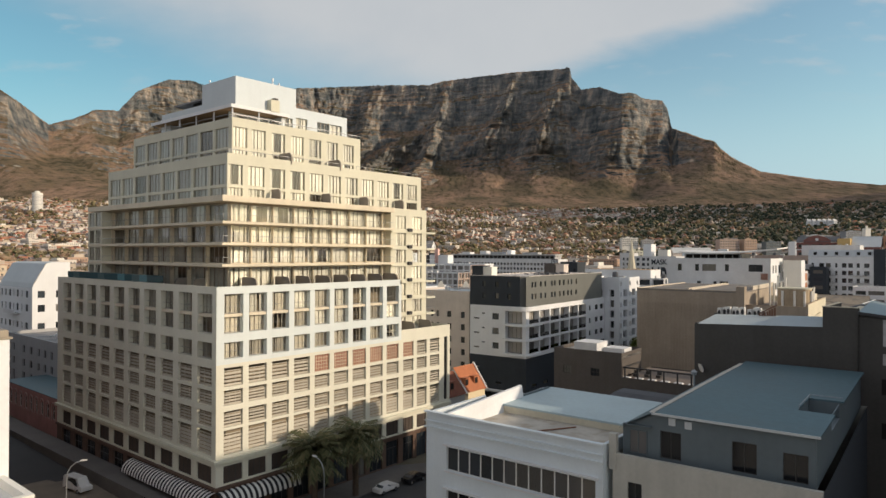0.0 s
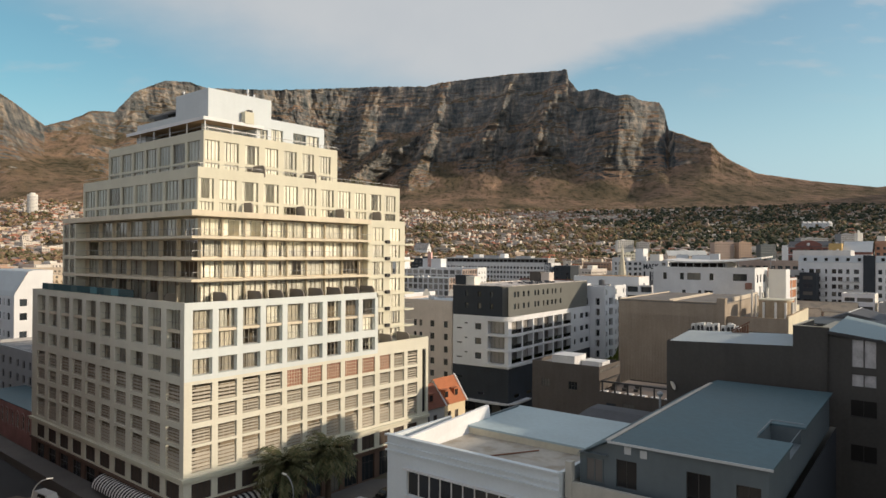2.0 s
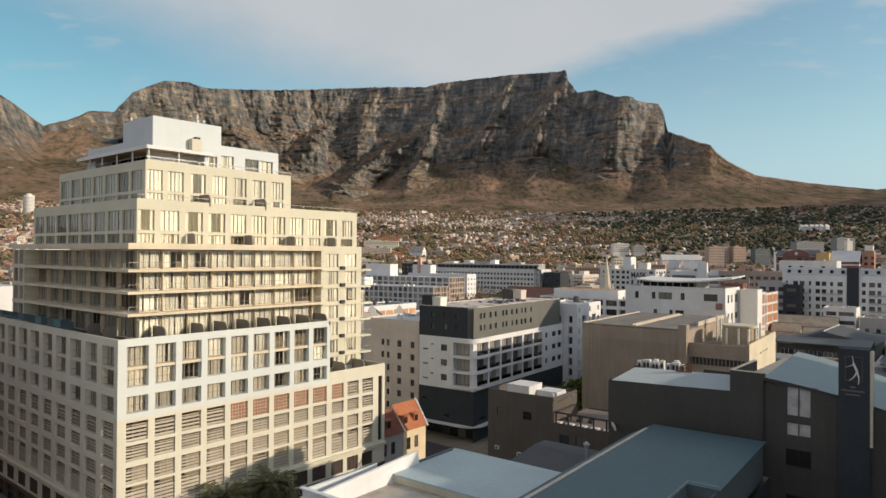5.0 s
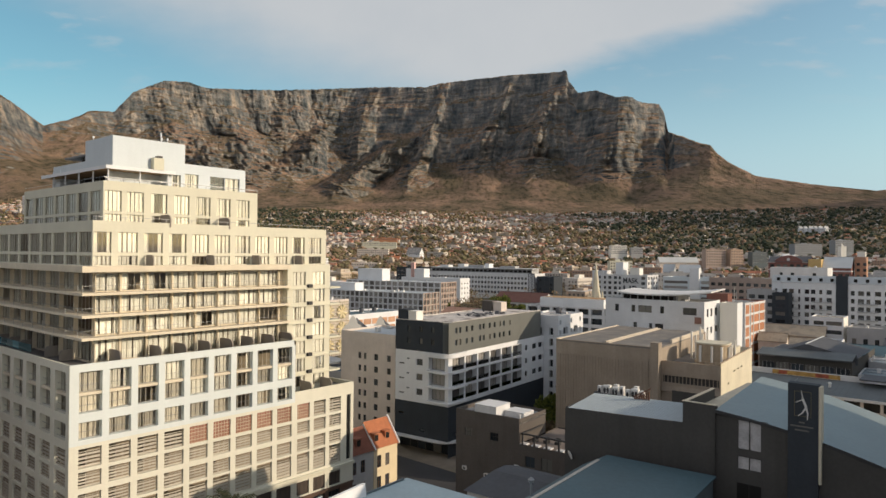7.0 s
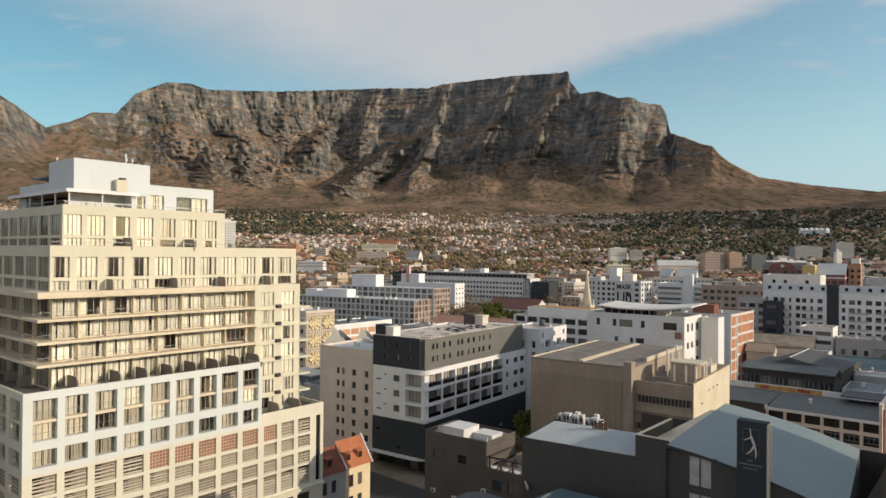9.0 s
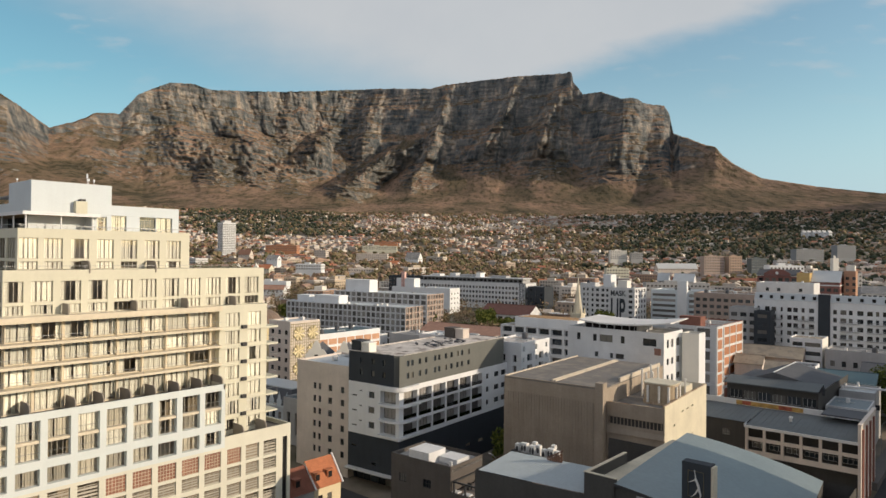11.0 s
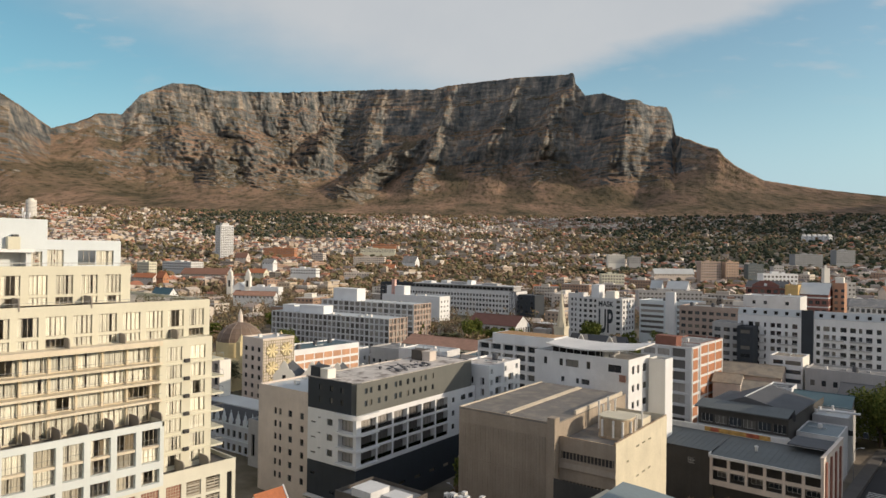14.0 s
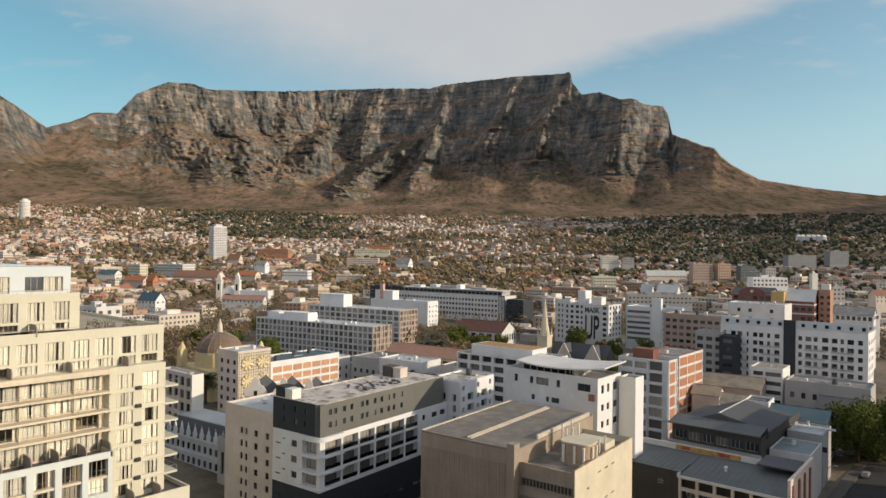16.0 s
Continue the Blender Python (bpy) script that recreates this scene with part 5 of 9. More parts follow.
    for i in range(n):
        for j in range(k):
            q0, q1, t0, t1 = i / n, (i + 1) / n, j / k, (j + 1) / k
            br.face([at(q0, t0), at(q1, t0), at(q1, t1), at(q0, t1)])
        a, b = at(i / n, 0), at((i + 1) / n, 0)
        br.face([(a[0], a[1], a[2] - 0.35), (b[0], b[1], b[2] - 0.35), b, a], 1)
        br.face([(a[0], a[1] + 0.65, 25), (b[0], b[1] + 0.65, 25), (b[0], b[1] + 0.65, b[2] - 0.3), (a[0], a[1] + 0.65, a[2] - 0.3)], 2)
        if b[0] > 24.3:                                 # street wall up to the roof's edge
            br.face([(max(a[0], 24.2), 0.006, 27.5), (min(b[0], 35.4), 0.006, 27.5), (min(b[0], 35.4), 0.006, b[2] - 0.32), (max(a[0], 24.2), 0.006, a[2] - 0.32)], 2)
        a, b = at(i / n, 1), at((i + 1) / n, 1)
        br.face([(b[0], b[1], 20), (a[0], a[1], 20), a, b], 2)
    br.face([at(0, 1)[:2] + (20,), at(0, 0)[:2] + (20,), at(0, 0), at(0, 1)], 2)
    br.face([at(1, 0)[:2] + (20,), at(1, 1)[:2] + (20,), at(1, 1), at(1, 0)], 2)
    cope = surf("pale cream coping", (0.62, 0.55, 0.42), 0.85, 0.12, 0.5, 4, 0.08)
    for q in ((15.12, 18.98, -0.03, 0.38, 31.25, 31.33), (15.12, 15.53, 0.38, 10.0, 31.2, 31.28)):
        part("coping", Shape().box(*q).mesh("coping", cope), r, "pale coping on the parapet")
    part("roof_deck", Shape().box(15.52, 18.6, 0.37, 24.0, 29.6, 30.0).mesh("roof deck", cope), r, "pale roof deck behind the parapet")
    part("bowed_roof", br.mesh("bowed roof", ROOF_BOWED, METAL_DARK, DARK_WALL), r, "grey bowed sheet roof")
    # sign tower
    part("sign_tower", Shape().box(26.25, 29.05, -0.5, 0.7, 14, 34.9).mesh("sign tower", CHARCOAL), r, "tall charcoal sign wall")
    part("sign_tower_side", Shape().box(29.05, 29.3, -0.45, 0.65, 25, 34.75).mesh("sign tower side", TAN_PLAIN), r)
    s = Shape()
    for a in ((26.85, 28.4, 34.1, 34.14), (26.85, 28.4, 31.6, 31.64)):
        s.box(a[0], a[1], -0.53, -0.5, a[2], a[3])
    s.box(26.85, 26.89, -0.53, -0.5, 31.64, 34.1).box(28.36, 28.4, -0.53, -0.5, 31.64, 34.1)
    part("sign_border", s.mesh("sign border", surf("dull brass", (0.20, 0.17, 0.10), 0.5, 0.1, 1, 5, 0, metal=0.5)), r)
    # plain leaping emblem, made of a few tapered strokes
    e = Shape()
    for a, b, r0, r1 in (((27.5, 34.2), (27.62, 33.5), .03, .05), ((27.6, 33.45), (27.95, 32.6), .12, .13), ((27.6, 33.3), (26.95, 32.95), .06, .03), ((27.9, 32.65), (28.1, 31.95), .12, .08),
                         ((28.1, 31.95), (28.05, 31.3), .08, .04), ((27.9, 32.5), (27.6, 31.95), .1, .07), ((27.6, 31.95), (27.2, 31.6), .07, .03)):
        e.tube((a[0], -0.54, a[1]), (b[0], -0.54, b[1]), r0, r1, 6)
    part("emblem", e.mesh("emblem", FRAME_WHITE), r, "white curved emblem strokes")
    b = Shape()
    for k, (u, w) in enumerate(((27.3, .5), (26.5, 2.1), (26.9, 1.3))):
        b.box(u, u + w, -0.53, -0.5, 30.9 - 0.4 * k, 31.05 - 0.4 * k)
    part("sign_bar", b.mesh("sign bar", surf("dull grey lettering", (0.16, 0.155, 0.14), 0.6, 0.1, 1, 5, 0)), r)
    # plant on the low roof
    part("dish", Shape().tube((1.0, -0.5, 22.4), (1.10, -0.40, 22.45), 0.62, 0.5, 14).tube((1.0, 0, 22.2), (1.1, -0.4, 22.4), 0.05).mesh("dish", FRAME_WHITE), r, "round white satellite dish")
    pl = root("rooftop_cooling_units", "row of white condenser boxes in a dark roof well", "cooling unit", -32.1, 98.0, 27.3, 0)
    part("well", Shape().box(0, 14, 0, 0.3, 0, 1.75).box(0, 0.3, 0.3, 5, 0, 1.75).box(13.7, 14, 0.3, 5, 0, 1.75).mesh("well", DARK_WALL), pl)
    cu = Shape().box(0, 1.2, 0, 0.9, 0, 1.5).tube((0.6, -0.02, 0.8), (0.6, 0.02, 0.8), 0.42, 0.42, 12, 1).mesh("condenser", FRAME_WHITE, METAL_DARK)
    for k, (x, y) in enumerate(((0.1, 0.9), (0.75, 1.2), (1.35, 0.9), (2.0, 1.3), (2.6, 0.9), (3.15, 1.3), (4.2, 0.9), (4.8, 1.3), (5.4, 0.95), (6.0, 1.3), (1.7, 2.6), (4.6, 2.6))):
        part("condenser", cu, pl, at=pose(x, y, 1.05 + 0.12 * (k % 3)) @ Matrix.Diagonal((0.46, 0.7, 0.95, 1)))
    frame_m = surf("brown timber", (0.16, 0.085, 0.055), 0.8, 0.1, 1, 5, 0)
    sc = part("timber_screen", Shape().face([(6.1, -0.75, 2.05), (8.4, -0.75, 3.4), (8.4, -0.65, 3.52), (6.1, -0.65, 2.17)]).face([(6.1, -0.75, 1.95), (8.4, -0.75, 3.3), (8.4, -0.75, 3.4), (6.1, -0.75, 2.05)]).mesh("timber screen", frame_m), pl, "brown timber screen with a sloping rail")
    for k in range(7):
        part("post", Shape().box(0, 0.24, -0.05, 0.05, 0, 0.75 + 0.17 * k).mesh("post", frame_m), sc, at=pose(6.15 + 0.31 * k, -0.7, 1.25))

    # plain slabs added out of sight, sized to cast the shade on these roofs
    for y, d, x, h, label in ((58.0, 35.0, 18.0, 39.0, "unseen grey slab added to shade the office roofs"), (96.0, 32.0, 22.0, 44.3, "unseen taller grey slab added to shade the theatre roofs")):
        e = root("office_building", label, "building", x, y, 0, 0)
        part("wall", Shape().box(0, 20, 0, d, 0, h).mesh("slab wall", GREY_WALL), e)
        part("coping", Shape().box(-0.02, 20.1, 0.02, d - 0.02, h, h + 0.12).mesh("coping", ROOF_GREY), e)
    # one more unseen slab, put there to keep the east street in shade
    e = root("office_building", "unseen grey slab added to shade the east street", "building", 25.0, 214.0, 5, 0)
    part("wall", Shape().box(0, 20, 0, 54, 0, 34).box(-0.2, 20.2, -0.2, 54.2, 33.5, 34.4).mesh("slab wall", GREY_WALL), e)


theatre()


# ---- brown walk-up with the roof patio ----
def walkup():
    r = root("walkup_building", "brown plastered block with a white roof room and wall coolers", "building", -64.0, 107.5, 0, 3)
    W, D, H = 29.5, 14.0, 20.3
    m = side_pose("S", W, D)
    hs = [(1.9, 3.5, 15.8, 17.2), (7.2, 8.9, 15.8, 17.2)]
    sh = Shape()
    facade(sh, m, 13.0, 0, H, hs, 0.2)
    facade(sh, m @ pose(13, 0, 0), W - 13, 0, 16.2, [(1.2, 3.0, 12.6, 14.4), (4.2, 6.2, 12.6, 14.6)], 0.2)
    T = 9.2                                             # depth of the tall part
    facade(sh, side_pose("W", W, T), T, 0, H, [], 0.2)
    facade(sh, side_pose("E", W, D), D, 0, 16.2, [], 0.2)
    facade(sh, side_pose("N", 13, T), 13, 0, H, [], 0.2)
    facade(sh, side_pose("N", W, D), W - 13, 0, 16.2, [], 0.2)
    sh.face([(13, D, 0), (13, T, 0), (13, T, 16.2), (13, D, 16.2)])
    sh.box(0, 13, 0.004, 0.3, H - .6, H + 0.003).box(0, 0.3, 0.3, T, H - .6, H + 0.004).face([(13, 0, 16.2), (13, T, 16.2), (13, T, H), (13, 0, H)])
    part("wall", sh.mesh("walkup wall", BROWN_WALL), r)
    for q in hs:
        window(r, m, *q, 0.15, 3, (0.5,), FRAME_DARK, WIN)
    for q in ((14.2, 16.0, 12.6, 14.4), (17.2, 19.2, 12.6, 14.6)):
        window(r, m, *q, 0.15, 2, (), FRAME_DARK, WIN)
    part("roof", Shape().box(0.3, 13, 0.3, T - 0.1, H - 1.0, H - 0.6).mesh("walkup roof", ROOF_GREY), r)
    part("patio_floor", Shape().box(13.01, W, 0.1, D - 0.1, 15.6, 16.0).mesh("patio floor", surf("brown patio floor", (0.20, 0.165, 0.14), 0.9, 0.15, 0.4, 3, 0.1)), r)
    part("roof_room", Shape().box(4.0, 8.4, 0.01, 4.6, H - 0.6, H + 1.25).box(3.95, 8.45, -0.04, 4.65, H + 1.25, H + 1.35).mesh("roof room", WHITE_OLD), r, "white roof room")
    part("roof_room", Shape().box(8.5, 12.4, 2.6, 6.0, H - 0.6, H + 0.4).box(12.4, 12.9, 0.4, 0.6, H - 0.6, H + 0.7).mesh("roof room", WHITE_OLD), r)
    pg = part("pergola", Shape().box(13.2, W - 0.1, 0.3, 0.55, 17.75, 18.0).mesh("pergola", METAL_DARK), r, "dark beam on posts along the roof patio")
    part("side_beam", Shape().box(13.2, 13.45, 0.56, 7.5, 17.75, 18.0).mesh("side beam", METAL_DARK), pg)
    post = Shape().box(0, 0.26, 0.3, 0.56, 16.0, 17.75).mesh("post", METAL_DARK)
    foot = Shape().box(-0.5, 0.8, 0.2, 1.3, 16.0, 16.2).mesh("foot", WHITE_OLD)
    for k in range(7):
        ps = part("post", post, pg, at=pose(13.3 + 2.25 * k, 0, 0))
        part("foot", foot, ps, "pale plastered base", pose(0.0, 0.3, 0))
    c = Shape().box(0, 0.85, -0.35, 0, 0, 0.6).tube((0.42, -0.37, 0.3), (0.42, -0.34, 0.3), 0.24, 0.24, 10, 1).mesh("wall cooler", FRAME_WHITE, METAL_DARK)
    for x, z in ((1.6, 9.8), (6.2, 9.4), (8.4, 9.2), (15.4, 9.2), (12.2, 12.0)):
        part("wall_cooler", c, r, "white wall-hung cooling unit", pose(x, 0, z))
    chairs = Shape().box(13.8, 14.6, 3, 3.8, 16, 16.5).box(13.8, 14.6, 3.7, 3.8, 16.5, 17).mesh("patio seat", FRAME_DARK)
    for k in range(3):
        part("patio_seat", chairs, r, at=pose(1.9 * k, 0.4 * k, 0))


walkup()


# ---- tan concrete hall with roof plant ----
def concrete_hall():
    r = root("concrete_hall", "windowless ribbed tan concrete hall with roof plant", "building", -61.4, 137.7, 2, 4.5)
    W, D, H = 21.4, 35.0, 27.75
    sh = Shape()
    for s, w in (("S", W), ("E", D), ("N", W), ("W", D)):
        facade(sh, side_pose(s, W, D), w, 0, H, [], 0.2)
    rib = Shape().box(0, 0.17, -0.10, 0.0, 2, H - 2.6).mesh("rib", TAN)
    for k in range(33):
        part("rib", rib, r, at=pose(0.25 + 0.6 * k, 0, 0))
    sh.box(-0.1, W, -0.16, -0.002, 17.9, 18.15).box(W - 1.3, W + 0.25, -0.35, -0.003, 0, H + 1.3).box(W - 1.3, W + 0.3, 0.0, 1.5, H + 0.01, H + 1.3)
    part("wall", sh.mesh("hall wall", TAN), r)
    part("roof", Shape().prism([(0.0, 0.0), (W, 0.0), (W, D), (0.0, D)], H + 0.002, H + 0.25).mesh("hall roof", ROOF_HALL), r)
    pale = surf("pale tan roof edge", (0.56, 0.50, 0.41), 0.85, 0.14, 0.4, 4, 0.1)
    part("roof_ridge", Shape().box(10.2, 10.5, 1.2, D - 1, H + 0.25, H + 0.62).mesh("roof ridge", pale), r, "pale expansion-joint rail")
    part("roof_ridge", Shape().box(10.95, 11.15, 1.2, D - 1, H + 0.25, H + 0.52).mesh("roof ridge", pale), r)
    part("roof_edge", Shape().box(-0.06, 0.3, 0, D, H + 0.254, H + 0.5).mesh("roof edge", pale), r)
    part("roof_edge", Shape().box(0.3, W - 1.3, -0.05, 0.25, H + 0.254, H + 0.4).mesh("roof edge", TAN), r)
    part("roof_step", Shape().box(W - 0.35, W + 0.05, 9, D - 2, H + 0.254, H + 1.1).mesh("roof step", pale), r, "low pale parapet step")
    A, Y0, Y1, T = 11.1, 2.0, 29.6, 25.9             # annex: width, front and back, wall top
    a = Shape()
    slots = [(u, u + 1.5, z, z + 0.3) for z in (17.4, 23.0) for u in (10.0, 13.2, 16.4)] + [(5.2, 6.1, 21.2, 21.6)]
    facade(a, pose(W + A, Y0, 0, 0, 0, 90), Y1 - Y0, 0, T, slots, 0.3)
    facade(a, pose(W + 0.05, Y0, 0), A - 0.05, 0, T - 0.5, [(0.3, A - 0.4, 21.3, 22.7), (0.3, A - 0.4, 16.2, 17.4)], 0.5, 1)
    facade(a, pose(W + A, Y1, 0, 0, 0, 180), A, 0, T, [], 0.3)
    part("annex_wall", a.mesh("annex wall", TAN_PLAIN, TAN), r, "smooth tan annex wall")
    part("annex_sill", Shape().prism([(W + 0.1, Y0 - 0.35), (W + A, Y0 - 0.35), (W + A, Y0), (W + 0.1, Y0)], 19.7, 20.7, 0, [(W + 0.1, Y0 - 0.02), (W + A, Y0 - 0.02), (W + A, Y0), (W + 0.1, Y0)]).mesh("annex sill", TAN), r)
    for z in (21.3, 16.2):
        part("ribbon_window", Shape().box(W + 0.3, W + A - 0.3, Y0 + 0.45, Y0 + 0.5, z, z + 1.5).mesh("ribbon window", FRAME_DARK), r)
        bar = Shape().box(0, 0.14, 0, 0.14, 0, 1.4).mesh("ribbon bar", TAN)
        for k in range(15):
            part("ribbon_bar", bar, r, at=pose(W + 0.5 + 0.7 * k, Y0 + 0.28, z))
    part("annex_roof", Shape().box(W + 0.06, W + A - 0.2, Y0 + 0.1, Y1 - 0.1, T - 1.8, T - 1.4).mesh("annex roof", ROOF_HALL), r)
    rust = surf("rust-stained tan edge", (0.50, 0.40, 0.28), 0.9, 0.25, 0.6, 3, 0.15, second=(0.30, 0.19, 0.12))
    part("annex_parapet", Shape().box(W + A - 0.4, W + A - 0.005, Y0 + 0.01, Y1, T - 1.4, T + 0.05).mesh("annex parapet", rust), r, "rust-stained parapet")
    part("annex_parapet", Shape().box(W + 0.3, W + A - 0.4, Y0 + 0.01, Y0 + 0.3, T - 1.4, T - 0.45).mesh("annex parapet", rust), r)
    # rounded plant room with pale pipes up its sides
    def rounded(x, y, w, d, q, n=5):
        ring = []
        for cx, cy, a0 in ((x + w - q, y + q, -90), (x + w - q, y + d - q, 0), (x + q, y + d - q, 90), (x + q, y + q, 180)):
            ring += [(cx + q * math.cos(radians(a0 + 90 * k / n)), cy + q * math.sin(radians(a0 + 90 * k / n))) for k in range(n + 1)]
        return ring

    px, py = W + 4.4, Y0 + 7.0
    room = part("cooling_tower", Shape().prism(rounded(px, py, 6.0, 5.4, 1.6), T - 1.4, T + 2.5).mesh("cooling tower", surf("brown tan plant wall", (0.45, 0.36, 0.25), 0.9, 0.16, 0.5, 3, 0.15, streak=0.12)), r, "rounded tan roof plant room")
    part("cap", Shape().prism(rounded(px - 0.15, py - 0.15, 6.3, 5.7, 1.7), T + 2.5, T + 2.75).mesh("cap", TAN_PLAIN), room)
    part("skirt", Shape().prism(rounded(px - 0.2, py - 0.2, 6.4, 5.8, 1.7), T - 1.4, T - 0.9).mesh("skirt", rust), room)
    riser = Shape().tube((0, 0, 0), (0, 0, 3.2), 0.24, 0.24, 8).mesh("riser", IVORY)
    for x, y in ((px + 1.2, py - 0.25), (px + 3.4, py - 0.25), (px + 6.2, py + 1.5), (px + 6.2, py + 3.4), (px + 5.2, py - 0.1)):
        part("riser", riser, room, "pale pipe up the plant wall", pose(x, y, T - 1.0))
    flue = Shape().tube((0, 0, 0), (0, 0, 1), 0.2, 0.2, 8).tube((0, 0, 1), (0, 0, 1.04), 0.26, 0.26, 8).mesh("flue", IVORY)
    for x, y, z in ((2.2, 13.2, 5.4), (2.9, 13.6, 4.6), (3.6, 14.4, 6.2), (4.3, 13.3, 5.0), (5.0, 14.6, 5.8), (9.6, 14.0, 3.6), (10.2, 15.4, 4.0)):
        part("flue", flue, r, "pale flue pipe", pose(W + x, Y0 + y, T - 1.4) @ Matrix.Diagonal((1, 1, z, 1)))
    part("plant_deck", Shape().box(W + 3.4, W + A - 0.8, Y0 + 15.5, Y0 + 20, T - 1.4, T + 1.2).mesh("plant deck", TAN_PLAIN), r)


concrete_hall()


# ---- charcoal and white apartment block ----
def corner_block():
    r = root("apartment_block", "white apartment block with charcoal top, base and rounded balcony corner", "building", -101.6, 130.6, 1, 4.7)
    W, D, H = 15.6, 47.5, 31.0
    mS, mE = side_pose("S", W, D), side_pose("E", W, D)
    sh = Shape()
    rows = [(12.75, 15.7), (16.25, 19.2), (19.75, 22.7)]
    bal_e = [(1.6 + 5.6 * i, 6.6 + 5.6 * i) for i in range(6)]
    bal_s = [(10.0, 14.6)]
    he = [(a, b, c, d) for a, b in bal_e for c, d in rows]
    hs = [(a, b, c, d) for a, b in bal_s for c, d in rows]
    side_e = [(a, b, c + .9, c + 2.3) for a, b in ((36.5, 37.8), (40.6, 43.0), (44.2, 46.6)) for c, d in rows]
    side_s = [(6.4, 8.2, c + 0.8, c + 2.3) for c, d in rows] + [(3.4, 4.3, c + 2.0, c + 2.3) for c, d in rows] + [(1.1, 2.7, c + 0.7, c + 1.05) for c, d in rows]
    facade(sh, mE, D, 11.8, 23.9, he + side_e, 1.5)
    facade(sh, mS, W, 11.8, 23.9, hs + side_s, 1.5)
    arc = [(W - 2.0 + 2.8 * math.sin(q * math.pi / 16), 2.0 - 2.8 * math.cos(q * math.pi / 16)) for q in range(9)]
    curve = [(9.6, 0.3), (9.6, -0.8)] + arc + [(W + 0.8, 7.0), (W - 0.3, 7.0), (W - 0.3, 0.3)]
    for c, d in [(c - 0.5, c - 0.02) for c, _ in rows] + [(rows[2][1] + 0.2, 23.9)]:
        part("balcony_band", Shape().prism(curve, c, d).mesh("balcony band", WHITE), r, "white band round the corner balcony")
    part("middle_wall", sh.mesh("white storeys", WHITE), r, "white plaster storeys")
    for q in he:
        window(r, mE, *q, 1.4, 4, (), FRAME_DARK, WIN_GREY)
    for q in hs:
        window(r, mS, *q, 1.4, 4, (), FRAME_DARK, WIN_GREY)
    for q in side_e:
        window(r, mE, *q, 0.25, 2)
    for q in side_s:
        window(r, mS, *q, 0.25, 2 if q[1] - q[0] > 1 and q[3] - q[2] > 1 else 1)
    g = Shape().box(0, 5.0, 0.05, 0.1, 0.95, 1.0).mesh("balcony rail", METAL_DARK)
    pane = Shape().box(0, 5.0, 0.06, 0.08, 0.08, 0.94).mesh("glass panel", GLASS)
    for a, b, c, d in he:
        rail = part("balcony_rail", g, r, at=mE @ pose(a, 0.1, c))
        part("glass_panel", pane, rail, "clear glass balustrade")
    # charcoal top
    t = Shape()
    top_rows = [(25.6, 26.9), (28.4, 29.7)]
    ce = [2.6, 4.2, 7.0, 9.4, 12.9, 14.6, 17.4, 19.8, 22.4, 24.4, 27.4]
    he2 = [(a, a + 0.95, c, d) for a in ce for c, d in top_rows]
    hs2 = [(a, a + 0.95, c, d) for a in (3.6, 7.2, 10.6) for c, d in top_rows]
    facade(t, mE, D - 2.0, 23.9, H, he2, 0.3, 0)
    facade(t, mS, W - 1.6, 23.9, H, hs2, 0.3, 1)
    t.face([(W - 1.6, 0, 23.9), (W, 1.6, 23.9), (W, 1.6, H), (W - 1.6, 0, H)], 0)
    facade(t, side_pose("W", W, D), D, 11, H, [], 0.3, 1)
    facade(t, pose(W, D - 2, 0, 0, 0, 180), W, 11, H, [], 0.3, 1)
    part("top_wall", t.mesh("top storeys", OLIVE, CHARCOAL), r, "charcoal and olive clad top storeys")
    for q in he2:
        window(r, mE, *q, 0.2, 1)
    for q in hs2:
        window(r, mS, *q, 0.2, 1)
    b = Shape()
    facade(b, mE, D, -1, 11.8, [(3 + 6 * i, 5.4 + 6 * i, 4.6, 5.4) for i in range(6)], 0.3)
    facade(b, mS, W, 3.8, 11.8, [(1.2, 2.6, 8.6, 9.0), (7.5, 8.9, 5.2, 5.7)], 0.3)
    facade(b, mS @ pose(0, 2.0, 0), W, -1, 3.8, [(0.6, 14.5, 0.0, 3.0)], 0.5)
    can = lambda e: [(0, -1.2 - e)] + [(W - 3.0 + (4.2 + e) * math.sin(q * math.pi / 16), 3.0 - (4.2 + e) * math.cos(q * math.pi / 16)) for q in range(9)] + [(W + 1.2 + e, 9.0), (0, 9.0)]  # noqa: E731
    b.prism(can(0), 3.3, 3.8)
    part("base_wall", b.mesh("base storeys", CHARCOAL), r, "charcoal base storeys")
    part("canopy_edge", Shape().prism(can(0.12), 3.5, 3.86).mesh("canopy edge", WHITE_OLD), r, "pale rounded street canopy edge")
    for k in range(6):
        window(r, mS @ pose(0, 2.0, 0), 0.7 + 2.3 * k, 2.9 + 2.3 * k, 0.0, 3.0, 0.3, 1)
    part("roof", Shape().prism([(0.2, 0.2), (W - 1.7, 0.2), (W - 0.2, 1.7), (W - 0.2, D - 2.2), (0.2, D - 2.2)], H - 0.4, H - 0.1).mesh("block roof", ROOF_STAINED), r)
    part("parapet", Shape().box(0, W - 1.6, 0.002, 0.3, H - 0.4, H + 0.15).box(W - 0.3, W - 0.002, 1.6, D - 2, H - 0.4, H + 0.15).box(0.002, 0.3, 0.3, D - 2, H - 0.4, H + 0.15).mesh("parapet", ROOF_STAINED), r)
